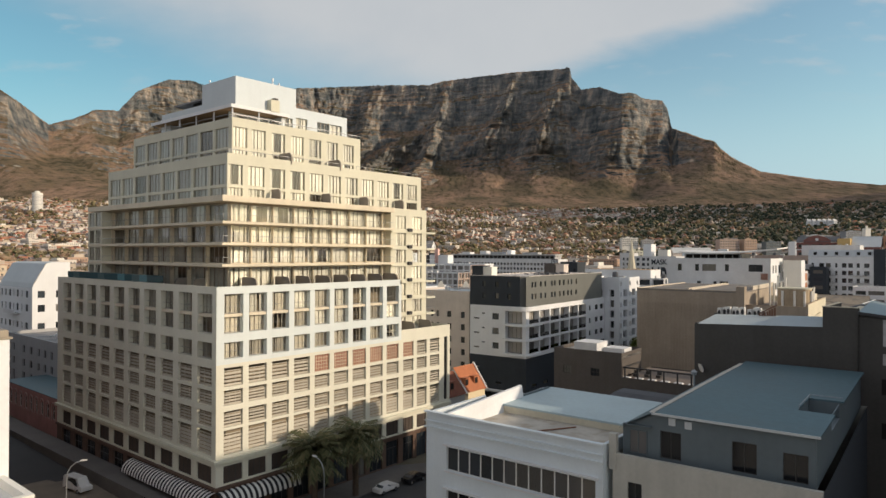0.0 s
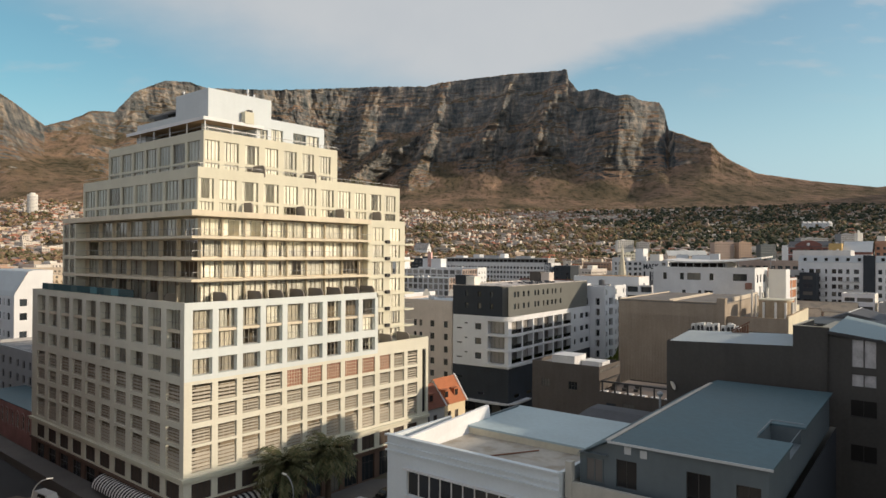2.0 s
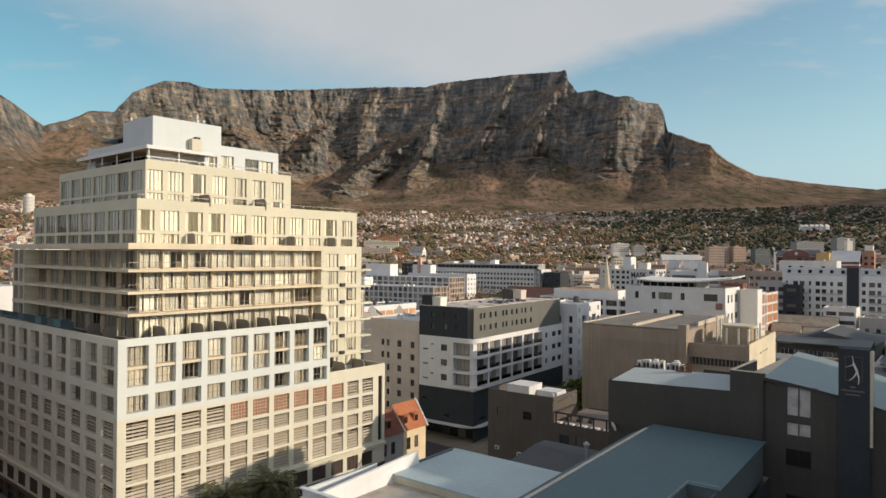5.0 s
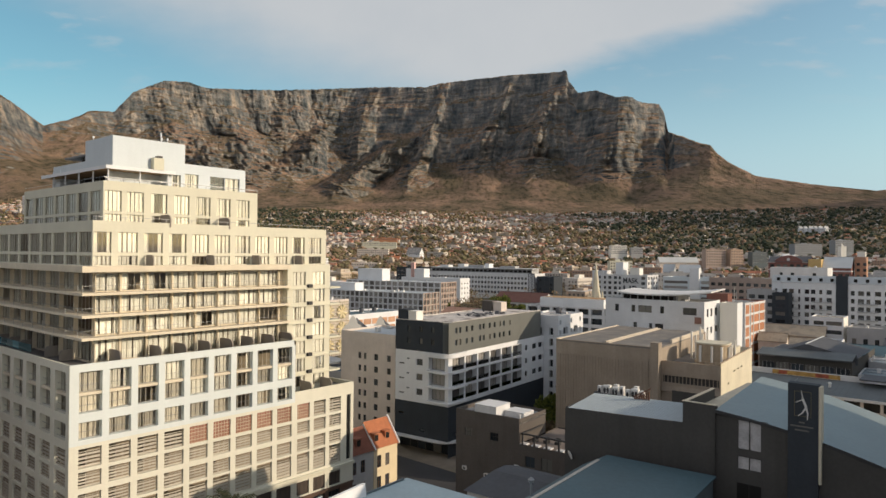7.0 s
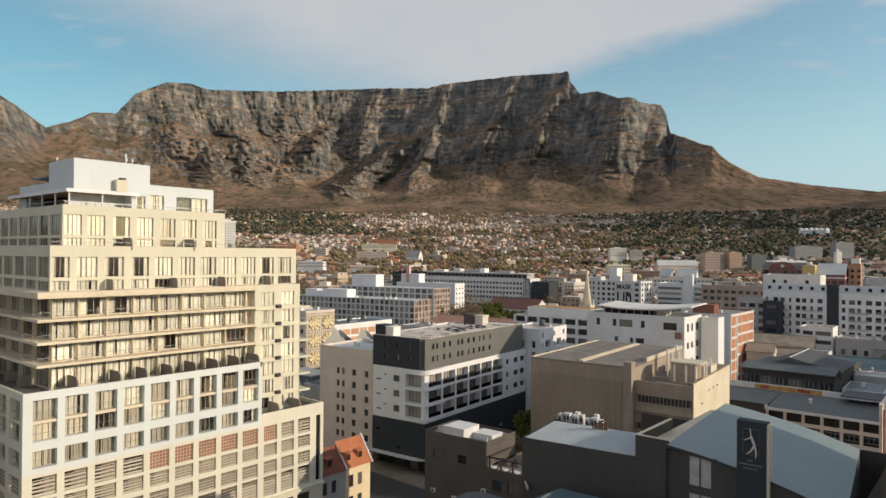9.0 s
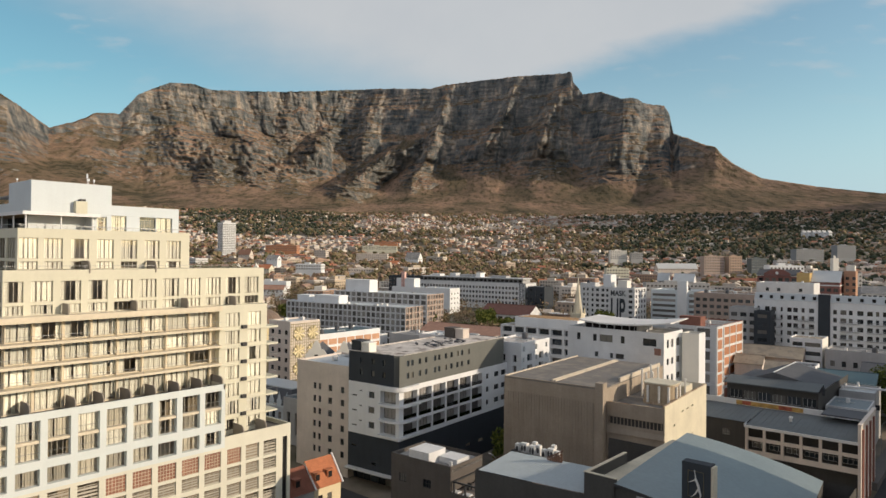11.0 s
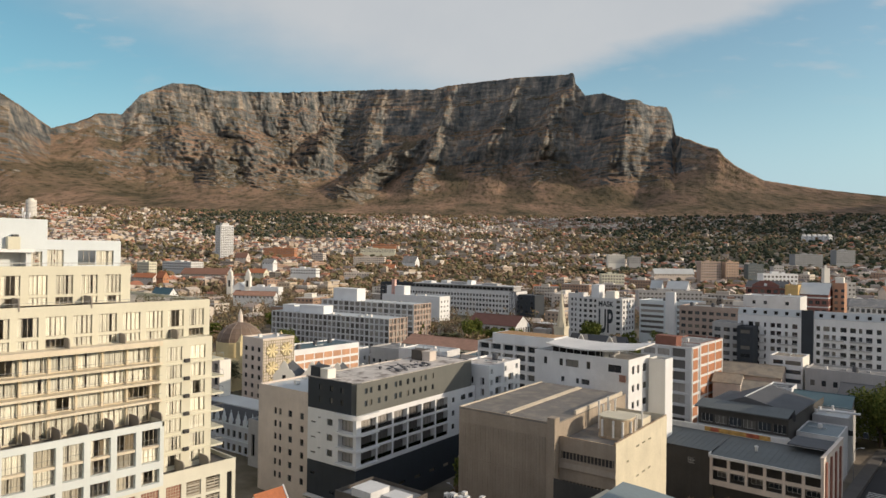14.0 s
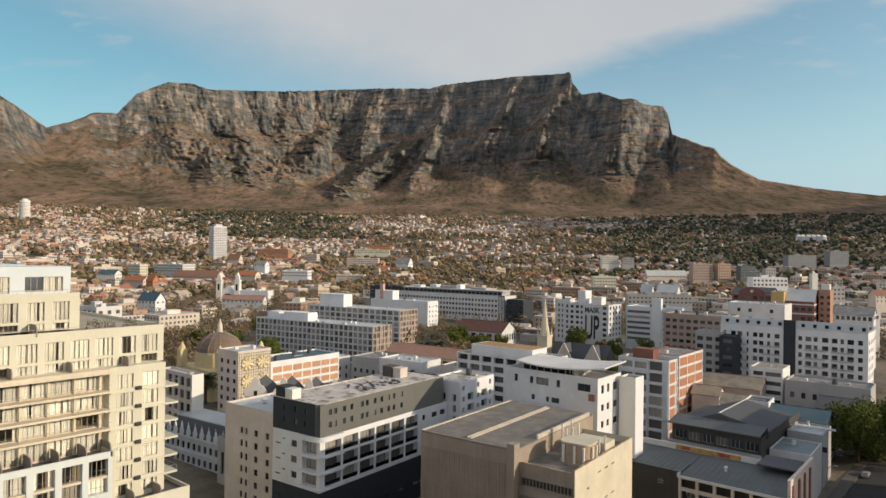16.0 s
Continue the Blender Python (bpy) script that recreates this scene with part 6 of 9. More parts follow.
    for x, y, w, d, h, mt in ((0.4, 0.4, 3.0, 3.2, 2.4, CHARCOAL), (3.4, 0.6, 2.4, 2.6, 2.1, IVORY), (2.0, 36, 3.2, 3.4, 2.6, BROWN_WALL), (5.4, 36.4, 2.6, 3.0, 2.4, BEIGE)):
        plant_box(r, x, x + w, y, y + d, H - 0.1, H + h, mt)
    rnd = random.Random(8)
    for k in range(40):
        x, y, s = rnd.uniform(4, 12), rnd.uniform(18, 33), rnd.uniform(0.2, 0.8)
        part("rubble", Shape().box(x, x + s * rnd.uniform(0.8, 2), y, y + s, H - 0.1, H - 0.1 + s * rnd.uniform(0.3, 0.8)).mesh("rubble", ROOF_DARK), r, "loose building rubble on the roof")

    # plain block joined on its left
    fl = storeys(5.0, 6, 3.1, 1.2)
    block("apartment_block", "plain beige rendered flats with small square windows", -120.0, 129.5, 4.7, 18.0, 16, 1, 28.0, BEIGE, ROOF_PALE,
          {"S": [([(6.0, 6.9), (7.8, 8.7), (11.2, 12.5), (15.4, 16.6)], storeys(4.8, 6, 3.1, 1.55))], "W": [(even(3, 16, 1.4), fl)]}, 0.5)
    # white flats joined at the back
    fl = storeys(4.0, 7, 3.0, 2.0)
    block("apartment_block", "white flats with recessed dark balconies", -97.0, 178.8, 4.7, 11.5, 17, 3, 30.5, WHITE, ROOF_STAINED,
          {"E": [([(0.8, 1.9), (8.2, 9.3), (14.4, 15.6)], storeys(4.0, 8, 3.0, 1.4)), ([(3.4, 6.4), (10.4, 13.2)], fl)], "S": [(even(3, 11.5, 1.2), fl)]}, 0.5, depth=0.9)


corner_block()


# ---- gabled house with the orange roof ----
def row_house(label, y0, y1, eave, ridge, wall, roof, dormers):
    """A narrow street house; its ridge runs along the avenue, its front looks across it."""
    r = root("house", label, "house", -90.6, y0, 0, 0, "old row houses")
    W, D = 6.3, y1 - y0
    sh = Shape()
    rows = ((1.0, 3.4), (5.2, 7.6))
    he = [(u, u + 1.15, c, d) for u in (0.9, 3.2, 5.4, 7.4) if u + 1.5 < D for c, d in rows]
    facade(sh, side_pose("E", W, D), D, 0, eave, he, 0.2)
    for q, w in (("S", W), ("N", W), ("W", D)):
        facade(sh, side_pose(q, W, D), w, 0, eave, [], 0.2)
    for y in (0.01, D - 0.01):
        sh.face([(0, y, eave), (W, y, eave), (W / 2, y, ridge)])
    part("wall", sh.mesh("house wall", wall), r)
    for q in he:
        window(r, side_pose("E", W, D), *q, 0.12, 2, (0.5,), FRAME_BROWN, WIN)
    rf = Shape()
    for s in (-1, 1):
        x0, x1 = W / 2 + s * (W / 2 + 0.4), W / 2
        pts = [(x0, -0.1, eave - 0.35), (x0, D + 0.1, eave - 0.35), (x1, D + 0.1, ridge + 0.05), (x1, -0.1, ridge + 0.05)]
        rf.face(pts if s > 0 else pts[::-1])
        course = Shape().box(-0.07, 0.07, -0.1, D + 0.1, 0.01, 0.07).mesh("tile course", roof)
        for k in range(12):
            f = k / 12
            part("tile_course", course, r, at=pose(x0 + (x1 - x0) * f, 0, eave - 0.35 + (ridge + 0.4 - eave) * f))
    part("roof", rf.mesh("house roof", roof), r)
    part("verge", Shape().tube((W + 0.5, D + 0.15, eave - 0.4), (W / 2, D + 0.15, ridge + 0.25), 0.2, 0.2, 6).tube((-0.5, D + 0.15, eave - 0.4), (W / 2, D + 0.15, ridge + 0.25), 0.2, 0.2, 6).mesh("verge", WHITE), r, "white verge")
    for y in dormers:
        part("dormer", Shape().box(W - 2.2, W - 0.5, y, y + 1.3, eave + 0.7, eave + 2.3).prism([(W - 2.6, y - 0.2), (W - 0.3, y - 0.2), (W - 0.3, y + 1.5), (W - 2.6, y + 1.5)], eave + 2.3, eave + 2.5)
             .box(W - 0.5, W - 0.46, y + 0.2, y + 1.1, eave + 0.95, eave + 2.1, 1).mesh("dormer", roof, SLOT), r)


FRAME_BROWN = surf("brown frame", (0.12, 0.06, 0.035), 0.6, 0.1, 1, 5, 0)


def gable_house():
    row_house("ochre street house with an orange tiled roof and dormers", 106.9, 113.5, 9.5, 13.9, surf("ochre plaster", (0.74, 0.63, 0.43), 0.85, 0.08, 0.4, 4, 0.1), TERRACOTTA, (0.5, 3.6))
    row_house("grey street house with a red-brown tiled roof", 100.2, 106.8, 9.4, 13.2, GREY_WALL, surf("red brown tiles", (0.24, 0.10, 0.07), 0.85, 0.18, 0.6, 5, 0.3), (2.4,))


gable_house()


# ---- buildings west of the tower ----
def west_side():
    r = root("apartment_block", "white flats with a tall blue-grey mansard roof", "building", -240.0, 70.0, 0, 0)
    W, D, H = 28.0, 10.0, 27.0
    sh = Shape()
    rows = [(24.2, 26.2), (20.2, 22.2), (15.2, 17.0), (11.0, 12.8)]
    he = [(a, a + 1.9, c, d) for a in (1.4, 6.2) for c, d in rows]
    hs = [(a, b, c, d) for a, b in ((2.0, 3.2), (5.4, 6.6), (8.8, 10.6), (12.6, 13.4), (15.2, 17.0), (19.4, 20.2), (22.6, 24.6)) for c, d in rows]
    facade(sh, side_pose("E", W, D), D, 0, H, he, 0.3), facade(sh, side_pose("S", W, D), W, 0, H, hs, 0.3)
    facade(sh, side_pose("N", W, D), W, 0, H, [], 0.3), facade(sh, side_pose("W", W, D), D, 0, H, [], 0.3)
    prof = [(0.0, H), (0.5, H + 1.4), (3.6, H + 7.0), (5.0, H + 7.4), (D, H + 7.4)]
    sh.face([(W - 0.02, y, z) for y, z in [(0, H - 0.01)] + prof + [(D, H - 0.01)]])
    part("wall", sh.mesh("flats wall", WHITE), r)
    rf = Shape()
    for (y0, z0), (y1, z1) in zip(prof, prof[1:]):
        rf.face([(0, y0, z0), (W - 0.4, y0, z0), (W - 0.4, y1, z1), (0, y1, z1)])
    part("roof", rf.mesh("mansard roof", ROOF_PALE), r, "pale blue-grey mansard")
    dot = Shape().tube((0, -0.04, 0), (0, 0.04, 0), 0.28, 0.28, 10).mesh("porthole", SLOT)
    for x in (17.4, 18.8, 20.2):
        part("porthole", dot, r, at=pose(x, 1.75, H + 3.2))
    for q in he:
        window(r, side_pose("E", W, D), *q, 0.2, 2)
    for q in hs:
        window(r, side_pose("S", W, D), *q, 0.2, 2)
    part("balcony", Shape().box(8.0, 17.6, -1.3, 0, 19.2, 19.5).box(8.0, 17.6, -1.3, -1.24, 19.5, 20.4).mesh("balcony", WHITE_OLD), r)
    fl = [(4.6, 7.6), (9.0, 10.8), (12.4, 14.2)]
    block("heritage_building", "grey-white old plaster building with moulded cornice", -200.0, 60.0, 0, 34, 20, 0, 16.6, GREY_WALL, ROOF_GREY,
          {"S": [([(2, 3.4), (5, 6.4), (12, 13.6), (17, 18.6), (22, 23.4), (26, 27.4), (30, 31.4)], fl)]}, 0.8, depth=0.3)
    r = root("heritage_building", "faded red shop building with pale arched windows", "building", -172.0, 51.0, 0, 0)
    m = pose(0, 0, 0)
    sh = Shape()
    cols = [(1.5 + 3.0 * i, 3.1 + 3.0 * i) for i in range(11)]
    facade(sh, m, 34, 0, 8.8, [(a, b, 4.6, 7.2) for a, b in cols], 0.25)
    facade(sh, pose(34, 0, 0, 0, 0, 90), 12, 0, 8.8, [], 0.2)
    part("wall", sh.mesh("shop wall", PINK_WALL), r)
    part("roof", Shape().prism([(0, 0.3), (34, 0.3), (34, 12), (0, 12)], 8.6, 8.75, 0, [(0, 0.3), (34, 0.3), (34, 12), (0, 12)]).mesh("shop roof", ROOF_BLUE), r)
    for a, b in cols:
        window(r, m, a, b, 4.6, 7.2, 0.2, 2, (0.6,), FRAME_WHITE, WIN)
        arch = Shape()
        c = (a + b) / 2
        for k in range(8):
            p = [(c + 0.95 * math.cos(math.pi * q / 8), 7.0 + 0.9 * math.sin(math.pi * q / 8)) for q in (k, k + 1)]
            arch.tube((p[0][0], -0.03, p[0][1]), (p[1][0], -0.03, p[1][1]), 0.1, 0.1, 6)
        arch.box(a - 0.2, a, -0.1, 0.02, 4.4, 7.0).box(b, b + 0.2, -0.1, 0.02, 4.4, 7.0)
        part("arch", arch.mesh("arch", surf("pale pink trim", (0.45, 0.32, 0.28), 0.85, 0.1, 1, 5, 0.1)), r)
    # white wall close to the start of the flight
    r = root("office_building", "white plastered building with a low roof terrace", "building", -76.0, -4.0, 0, 0)
    part("wall", Shape().box(0, 25.5, 0, 19.35, 0, 31.7).mesh("white wall", WHITE), r)
    part("coping", Shape().box(-0.15, 25.6, -0.15, 19.5, 31.7, 31.85).box(0, 25.45, 0, 19.3, 31.85, 32.3).mesh("coping", ROOF_TAN), r, "weathered tan tiled coping")
    # unseen block added behind the start to cut sky light in the alley
    b = root("office_building", "unseen grey block added to darken the alley ahead", "building", -26.0, -42.0, 0, 0)
    part("wall", Shape().box(0, 52, 0, 38, 0, 32).mesh("plain block", GREY_WALL), b)
    # unseen slab whose height is set to dim the south front of the tower
    u = root("office_building", "unseen brown slab added to darken the tower front", "building", -235.0, 4.0, 0, 0)
    part("wall", Shape().box(0, 138, 0, 20, 0, 39).mesh("plain slab", STREET_BASE), u)
    part("roof_terrace", Shape().box(25.5, 30.6, 12, 19.0, 0, 22.2).mesh("roof terrace", WHITE_OLD), r)
    part("parapet", Shape().box(25.5, 30.9, 18.7, 19.1, 22.2, 22.8).box(30.5, 30.9, 12, 18.7, 22.2, 22.8).mesh("parapet", IVORY), r)


west_side()


# ---- middle distance ----
def middle_distance():
    # curved-roof white building
    r = block("office_building", "white building with a thin curved oversailing roof", -70.4, 175.5, 1, 30.6, 13.0, 4, 36.4, WHITE_OLD, ROOF_GREY,
              {"S": [([(3.2, 4.4), (8.6, 9.8), (10.8, 15.0), (17.6, 18.8), (24.4, 28.4)], [(29.0, 30.8)]), ([(9.2, 10.4), (14.2, 15.2), (16.0, 18.6)], [(25.0, 26.3)])],
               "E": [([(2.0, 3.4), (5, 6.4), (8.6, 11)], [(28.6, 30.6), (24.4, 26.0), (20.4, 22.0)])]}, 0.5, two=WHITE)
    r.matrix_basis = pose(-72.0, 181.6, 4, 0, 0, 1) @ Matrix.Diagonal((0.856, 0.96, 1, 1))
    cr = Shape()
    # plain blocks added to close the gap where low sun reached the corner block
    part("rear_wing", Shape().box(0.5, 19, 13.1, 26, -2, 27).mesh("rear block", WHITE_OLD), r, "plain unseen rear block")
    part("link_wing", Shape().box(6.0, 20.0, -11.6, -0.6, -2, 24.0).mesh("sun stop", WHITE_OLD), r, "plain low block added to stop a slit of sun")
    part("top_storey", Shape().box(4.5, 22, 2.2, 11.5, 31.8, 33.6).mesh("top storey", GREY_WALL), r, "grey set-back top storey")
    for k in range(7):
        part("top_window", Shape().box(5 + 2.4 * k, 7 + 2.4 * k, 2.1, 2.25, 32.1, 33.4).mesh("top window", SLOT), r)
    n = 14
    edge = lambda q: (3.0 + 29.0 * q, -0.4 + 1.6 * (2 * q - 1) ** 2, 33.7 + 1.15 * (1.6 * q - 0.7) ** 2 + 0.35 * q)  # noqa: E731
    for i in range(n):
        (xa, ya, za), (xb, yb, zb) = edge(i / n), edge((i + 1) / n)
        cr.face([(xa, ya, za), (xb, yb, zb), (xb, 13.5, zb + 0.45), (xa, 13.5, za + 0.45)])
        cr.face([(xa, ya, za - .35), (xb, yb, zb - .35), (xb, yb, zb), (xa, ya, za)])
        cr.face([(xa, 13.5, za + .1), (xb, 13.5, zb + .1), (xb, yb, zb - .35), (xa, ya, za - .35)])
    (xa, ya, za) = edge(1.0)
    cr.face([(xa, ya, za - .35), (xa, 13.5, za + .1), (xa, 13.5, za + .45), (xa, ya, za)])
    part("curved_roof", cr.mesh("curved roof", ROOF_WHITE), r, "thin pale curved roof")
    for x in (21.6, 25.8):
        part("roof_post", Shape().tube((x, 0.6, 31.5), (x, 0.6, 34.3), 0.1).mesh("roof post", METAL), r)
    part("corner_awning", Shape().box(28.0, 29.8, -0.4, -0.01, 27.0, 28.6).mesh("corner awning", surf("faded brown canvas", (0.28, 0.16, 0.125), 0.9, 0.1, 1, 5, 0)), r)
    block("lift_tower", "tall blank white slab wall", -45.2, 192.0, 2, 4.2, 5, 4, 35.9, IVORY, ROOF_GREY, {}, 0.4, two=WHITE)
    r = block("office_building", "concrete-framed offices with brick end panels", -71.0, 245.0, 0, 16.6, 7.0, 5, 32.4, WHITE_OLD, ROOF_GREY,
              {"S": [([(0.6, 4.6), (5.4, 9.4)], storeys(2, 7, 3.7, 2.0)), ([(10.4, 14.6)], storeys(1.8, 7, 3.7, 2.8))], "E": []}, 0.6, depth=0.4, pane_mat=WIN_GREY)
    bands = Shape()
    for k in range(8):
        z = 0.9 + 3.7 * k
        bands.box(-0.15, 16.8, -0.25, -0.01, z, z + 0.55).box(16.6, 16.85, 0, 7.0, z, z + 0.7)
    for x in (-0.2, 4.8, 9.6, 16.1):
        bands.box(x, x + 0.5, -0.3, -0.011, 0, 27.4)
    for y in (0.0, 6.4):
        bands.box(16.6, 16.9, y, y + 0.6, 0, 27.4)
    part("frame_band", bands.mesh("frame band", WHITE_OLD), r, "white concrete frame")
    pn = Shape().box(0, 0.12, 0, 3.8, 0, 2.9).mesh("brick panel", BRICK_ORANGE)
    for k in range(7):
        part("brick_panel", pn, r, at=pose(16.58, 1.5, 1.6 + 3.7 * k))
    plant_box(r, 4, 11, 1.5, 6, 26.8, 30.2, BRICK_RED, "brick lift room")
    part("aerial", Shape().tube((12, 5, 26.8), (12, 5, 32.5), 0.12).tube((13, 4, 26.8), (13, 4, 31), 0.1).mesh("aerial", METAL), r)
    r = block("office_building", "brick-panelled offices with pale floor bands", -72.5, 267.0, 0, 12.8, 22.5, 6, 31.2, BRICK_RED, ROOF_GREY, {"S": [(even(3, 12.8, 2.2), storeys(4, 6, 3.6, 1.8))]}, 0.5)
    bands = Shape()
    for k in range(7):
        bands.box(-0.1, 13.0, -0.12, -0.001, 2.6 + 3.6 * k, 3.4 + 3.6 * k).box(12.8, 13.0, 0, 22.5, 2.6 + 3.6 * k, 3.4 + 3.6 * k)
    for y in (0, 7.3, 14.6, 22.0):
        bands.box(12.8, 13.05, y, y + 0.5, 0, 25.2)
    part("frame_band", bands.mesh("frame band", WHITE_OLD), r)
    pn = Shape().box(0, 0.1, 0, 6.6, 0, 2.7).mesh("brick panel", BRICK_ORANGE)
    for k in range(6):
        for j in range(3):
            part("brick_panel", pn, r, at=pose(12.79, 0.6 + 7.3 * j, 3.45 + 3.6 * k))

    # low offices with the verandah, a mural wall behind their sheet roof
    r = root("office_building", "low dark-walled offices with a grey sheet roof and verandah", "building", -45.0, 188.4, 4, 1)
    W, D = 39.0, 21.0
    sh = Shape()
    facade(sh, pose(0, 2.0, 0), 16.0, -3, 12.2, [(10.4, 12.0, 8.6, 9.9)], 0.2)
    facade(sh, pose(16, 3.0, 0), 23.0, -3, 11.6, [(0.8 + 3.7 * k, 3.8 + 3.7 * k, 6.4, 8.6) for k in range(6)], 0.3)
    part("wall", sh.mesh("low wall", DARK_WALL), r)
    for k in range(6):
        window(r, pose(16, 3.0, 0), 0.8 + 3.7 * k, 3.8 + 3.7 * k, 6.4, 8.6, 0.2, 3, (0.5,), FRAME_WHITE, WIN)
        part("pier", Shape().box(16.0 + 3.8 * k, 16.6 + 3.8 * k, 0.2, 0.8, 5.2, 11.6).mesh("pier", BEIGE), r)
        for c, d in ((5.2, 6.4), (8.6, 9.4)):
            part("spandrel", Shape().box(16.6 + 3.8 * k, 19.8 + 3.8 * k, 0.3, 0.6, c, d).mesh("spandrel", BEIGE), r)
    window(r, pose(0, 2.0, 0), 10.4, 12.0, 8.6, 9.9, 0.15, 3, (0.5,), FRAME_WHITE, WIN)
    rf = Shape().face([(0, 1.6, 12.3), (16, 1.6, 12.3), (16, 16, 13.2), (0, 16, 13.2)]).face([(16, 0.0, 11.9), (38.6, 0.0, 12.1), (38.6, 16, 13.3), (16, 16, 13.2)])
    part("roof", rf.mesh("low roof", ROOF_SLATE), r)
    for k in range(29):
        x = 0.7 + 1.3 * k
        a, b = ((x, 1.65, 12.33), (x, 15.95, 13.22)) if x < 16 else ((x, 0.05, 11.93 + 0.2 * (x - 16) / 22.6), (x, 15.95, 13.23))
        part("roof_seam", Shape().tube(a, b, 0.035, 0.035, 6).mesh("roof seam", ROOF_SLATE), r)
    part("eave", Shape().box(16, 38.7, -0.25, 0.0, 11.5, 12.1).box(15.8, 16.0, -0.2, 1.6, 11.6, 12.4).mesh("eave", WHITE_OLD), r, "pale painted eave board")
    part("end_wall", Shape().prism([(38.6, 0), (39.2, 0), (39.2, 21.5), (38.6, 21.5)], -3, 15.6).box(38.55, 39.3, -0.1, 21.6, 15.6, 15.9).mesh("end wall", BEIGE), r, "tan brick end wall")
    for k in range(4):
        part("end_pier", Shape().box(39.2, 39.5, 1.2 + 5.2 * k, 2.4 + 5.2 * k, -3, 14.6).mesh("end pier", BRICK_RED), r)
    part("mural_wall", Shape().box(-1, 30.0, 16.0, 16.3, 10, 14.6).box(9.5, 25, 15.98, 16.0, 13.3, 14.4, 1).box(11, 13, 15.96, 15.98, 13.4, 14.3, 2).box(19.5, 22.5, 15.96, 15.98, 13.4, 14.3, 2)
         .mesh("mural wall", WHITE_OLD, surf("mural yellow", (0.50, 0.31, 0.10), 0.8, 0.4, 0.8, 3, 0), surf("mural red", (0.36, 0.10, 0.06), 0.8, 0.5, 0.8, 3, 0)), r, "pale wall with a painted yellow and red frieze")
    part("back_roof", Shape().box(0, 30, 16.3, 28, 11.0, 11.3).box(29.5, 38.6, 12, 21, 14.4, 14.7, 1).mesh("back roof", ROOF_GREY, ROOF_DARK), r)
    part("roof_vent", Shape().tube((24, 8, 12.6), (24, 8, 13.6), 0.3).tube((24, 8, 13.6), (24, 8, 13.9), 0.55, 0.2).mesh("roof vent", FRAME_WHITE), r)

    # long gallery building with a broad grey roof
    r = root("warehouse", "two-storey gallery building under a broad grey sheet roof", "building", -43.2, 219.0, 5, 0)
    sh = Shape()
    hs = [(0.8 + 3.7 * k, 4.0 + 3.7 * k, z, z + 2.2) for k in range(6) for z in (6.2, 10.8)]
    facade(sh, pose(0, 1.6, 0), 23.0, -3, 14.6, hs, 0.4)
    facade(sh, pose(23, 1.6, 0, 0, 0, 90), 40, -3, 14.6, [], 0.3)
    part("wall", sh.mesh("gallery wall", DARK_WALL), r)
    for q in hs:
        window(r, pose(0, 1.6, 0), *q, 0.3, 3, (), FRAME_WHITE, WIN)
    part("gallery_floor", Shape().box(-0.2, 23.2, -0.1, 1.6, 9.2, 10.2).mesh("gallery floor", GREY_WALL), r, "grey gallery parapet")
    rf = Shape()
    rf.face([(-0.4, -0.4, 15.2), (23.4, -0.4, 15.4), (23.4, 6.0, 16.6), (-0.4, 6.0, 16.4)])
    rf.face([(-0.4, -0.4, 14.9), (23.4, -0.4, 15.1), (23.4, -0.4, 15.4), (-0.4, -0.4, 15.2)])
    rf.face([(-0.4, 6.0, 16.4), (23.4, 6.0, 16.6), (23.4, 6.3, 15.4), (-0.4, 6.3, 15.2)])
    part("roof", rf.mesh("gallery roof", ROOF_SLATE), r, "dull slate-grey verandah roof")
    back = Shape()
    for xa, za, xb, zb in ((3.0, 15.2, 11.0, 18.2), (11.0, 18.2, 23.6, 15.4)):
        back.face([(xa, 6.2, za), (xb, 6.2, zb), (xb, 30, zb), (xa, 30, za)])
        back.face([(xa, 6.21, 13.5), (xb, 6.21, 13.5), (xb, 6.21, zb), (xa, 6.21, za)])
    part("rear_roof", back.mesh("rear roof", ROOF_DARK), r, "dark pitched rear roof")
    part("side_roof", Shape().box(-0.4, 3.0, 6.4, 30, 14.6, 14.9).mesh("side roof", ROOF_DARK), r)
    for k in range(19):
        x = 0.3 + 1.25 * k
        part("roof_seam", Shape().tube((x, -0.35, 15.22 + 0.008 * x), (x, 5.95, 16.42 + 0.008 * x), 0.035, 0.035, 6).mesh("roof seam", ROOF_SLATE), r)
    part("ridge_cap", Shape().tube((11.0, 6.2, 18.25), (11.0, 30, 18.25), 0.2, 0.2, 6).mesh("ridge cap", ROOF_PALE), r, "pale ridge capping")

    def pitched(name, label, x, y, rz, w, d, z0, eave, ridge, wall, roof, cols=0, rows=()):
        r = root(name, label, "building", x, y, z0, rz)
        sh = Shape()
        e = eave - z0
        for s in "SENW":
            wd = w if s in "SN" else d
            hs = [(a, b, c, q) for a, b in (even(cols, wd, wd / cols * 0.62) if cols and s in "SE" else ()) for c, q in rows]
            facade(sh, side_pose(s, w, d), wd, -3, e, hs, 0.25)
            for q in hs:
                window(r, side_pose(s, w, d), *q, 0.2, 2)
        for x_ in (0.01, w - 0.01):
            sh.face([(x_, 0, e), (x_, d, e), (x_, d / 2, ridge - z0)])
        part("wall", sh.mesh(name + " wall", wall), r)
        rf = Shape()
        k = ridge - z0
        for a, b in ((-0.5, d / 2), (d + 0.5, d / 2)):
            rf.face([(-0.4, a, e - 0.15), (w + 0.4, a, e - 0.15), (w + 0.4, b, k + 0.05), (-0.4, b, k + 0.05)])
            rf.face([(-0.4, a, e - 0.35), (w + 0.4, a, e - 0.35), (w + 0.4, a, e - 0.15), (-0.4, a, e - 0.15)])
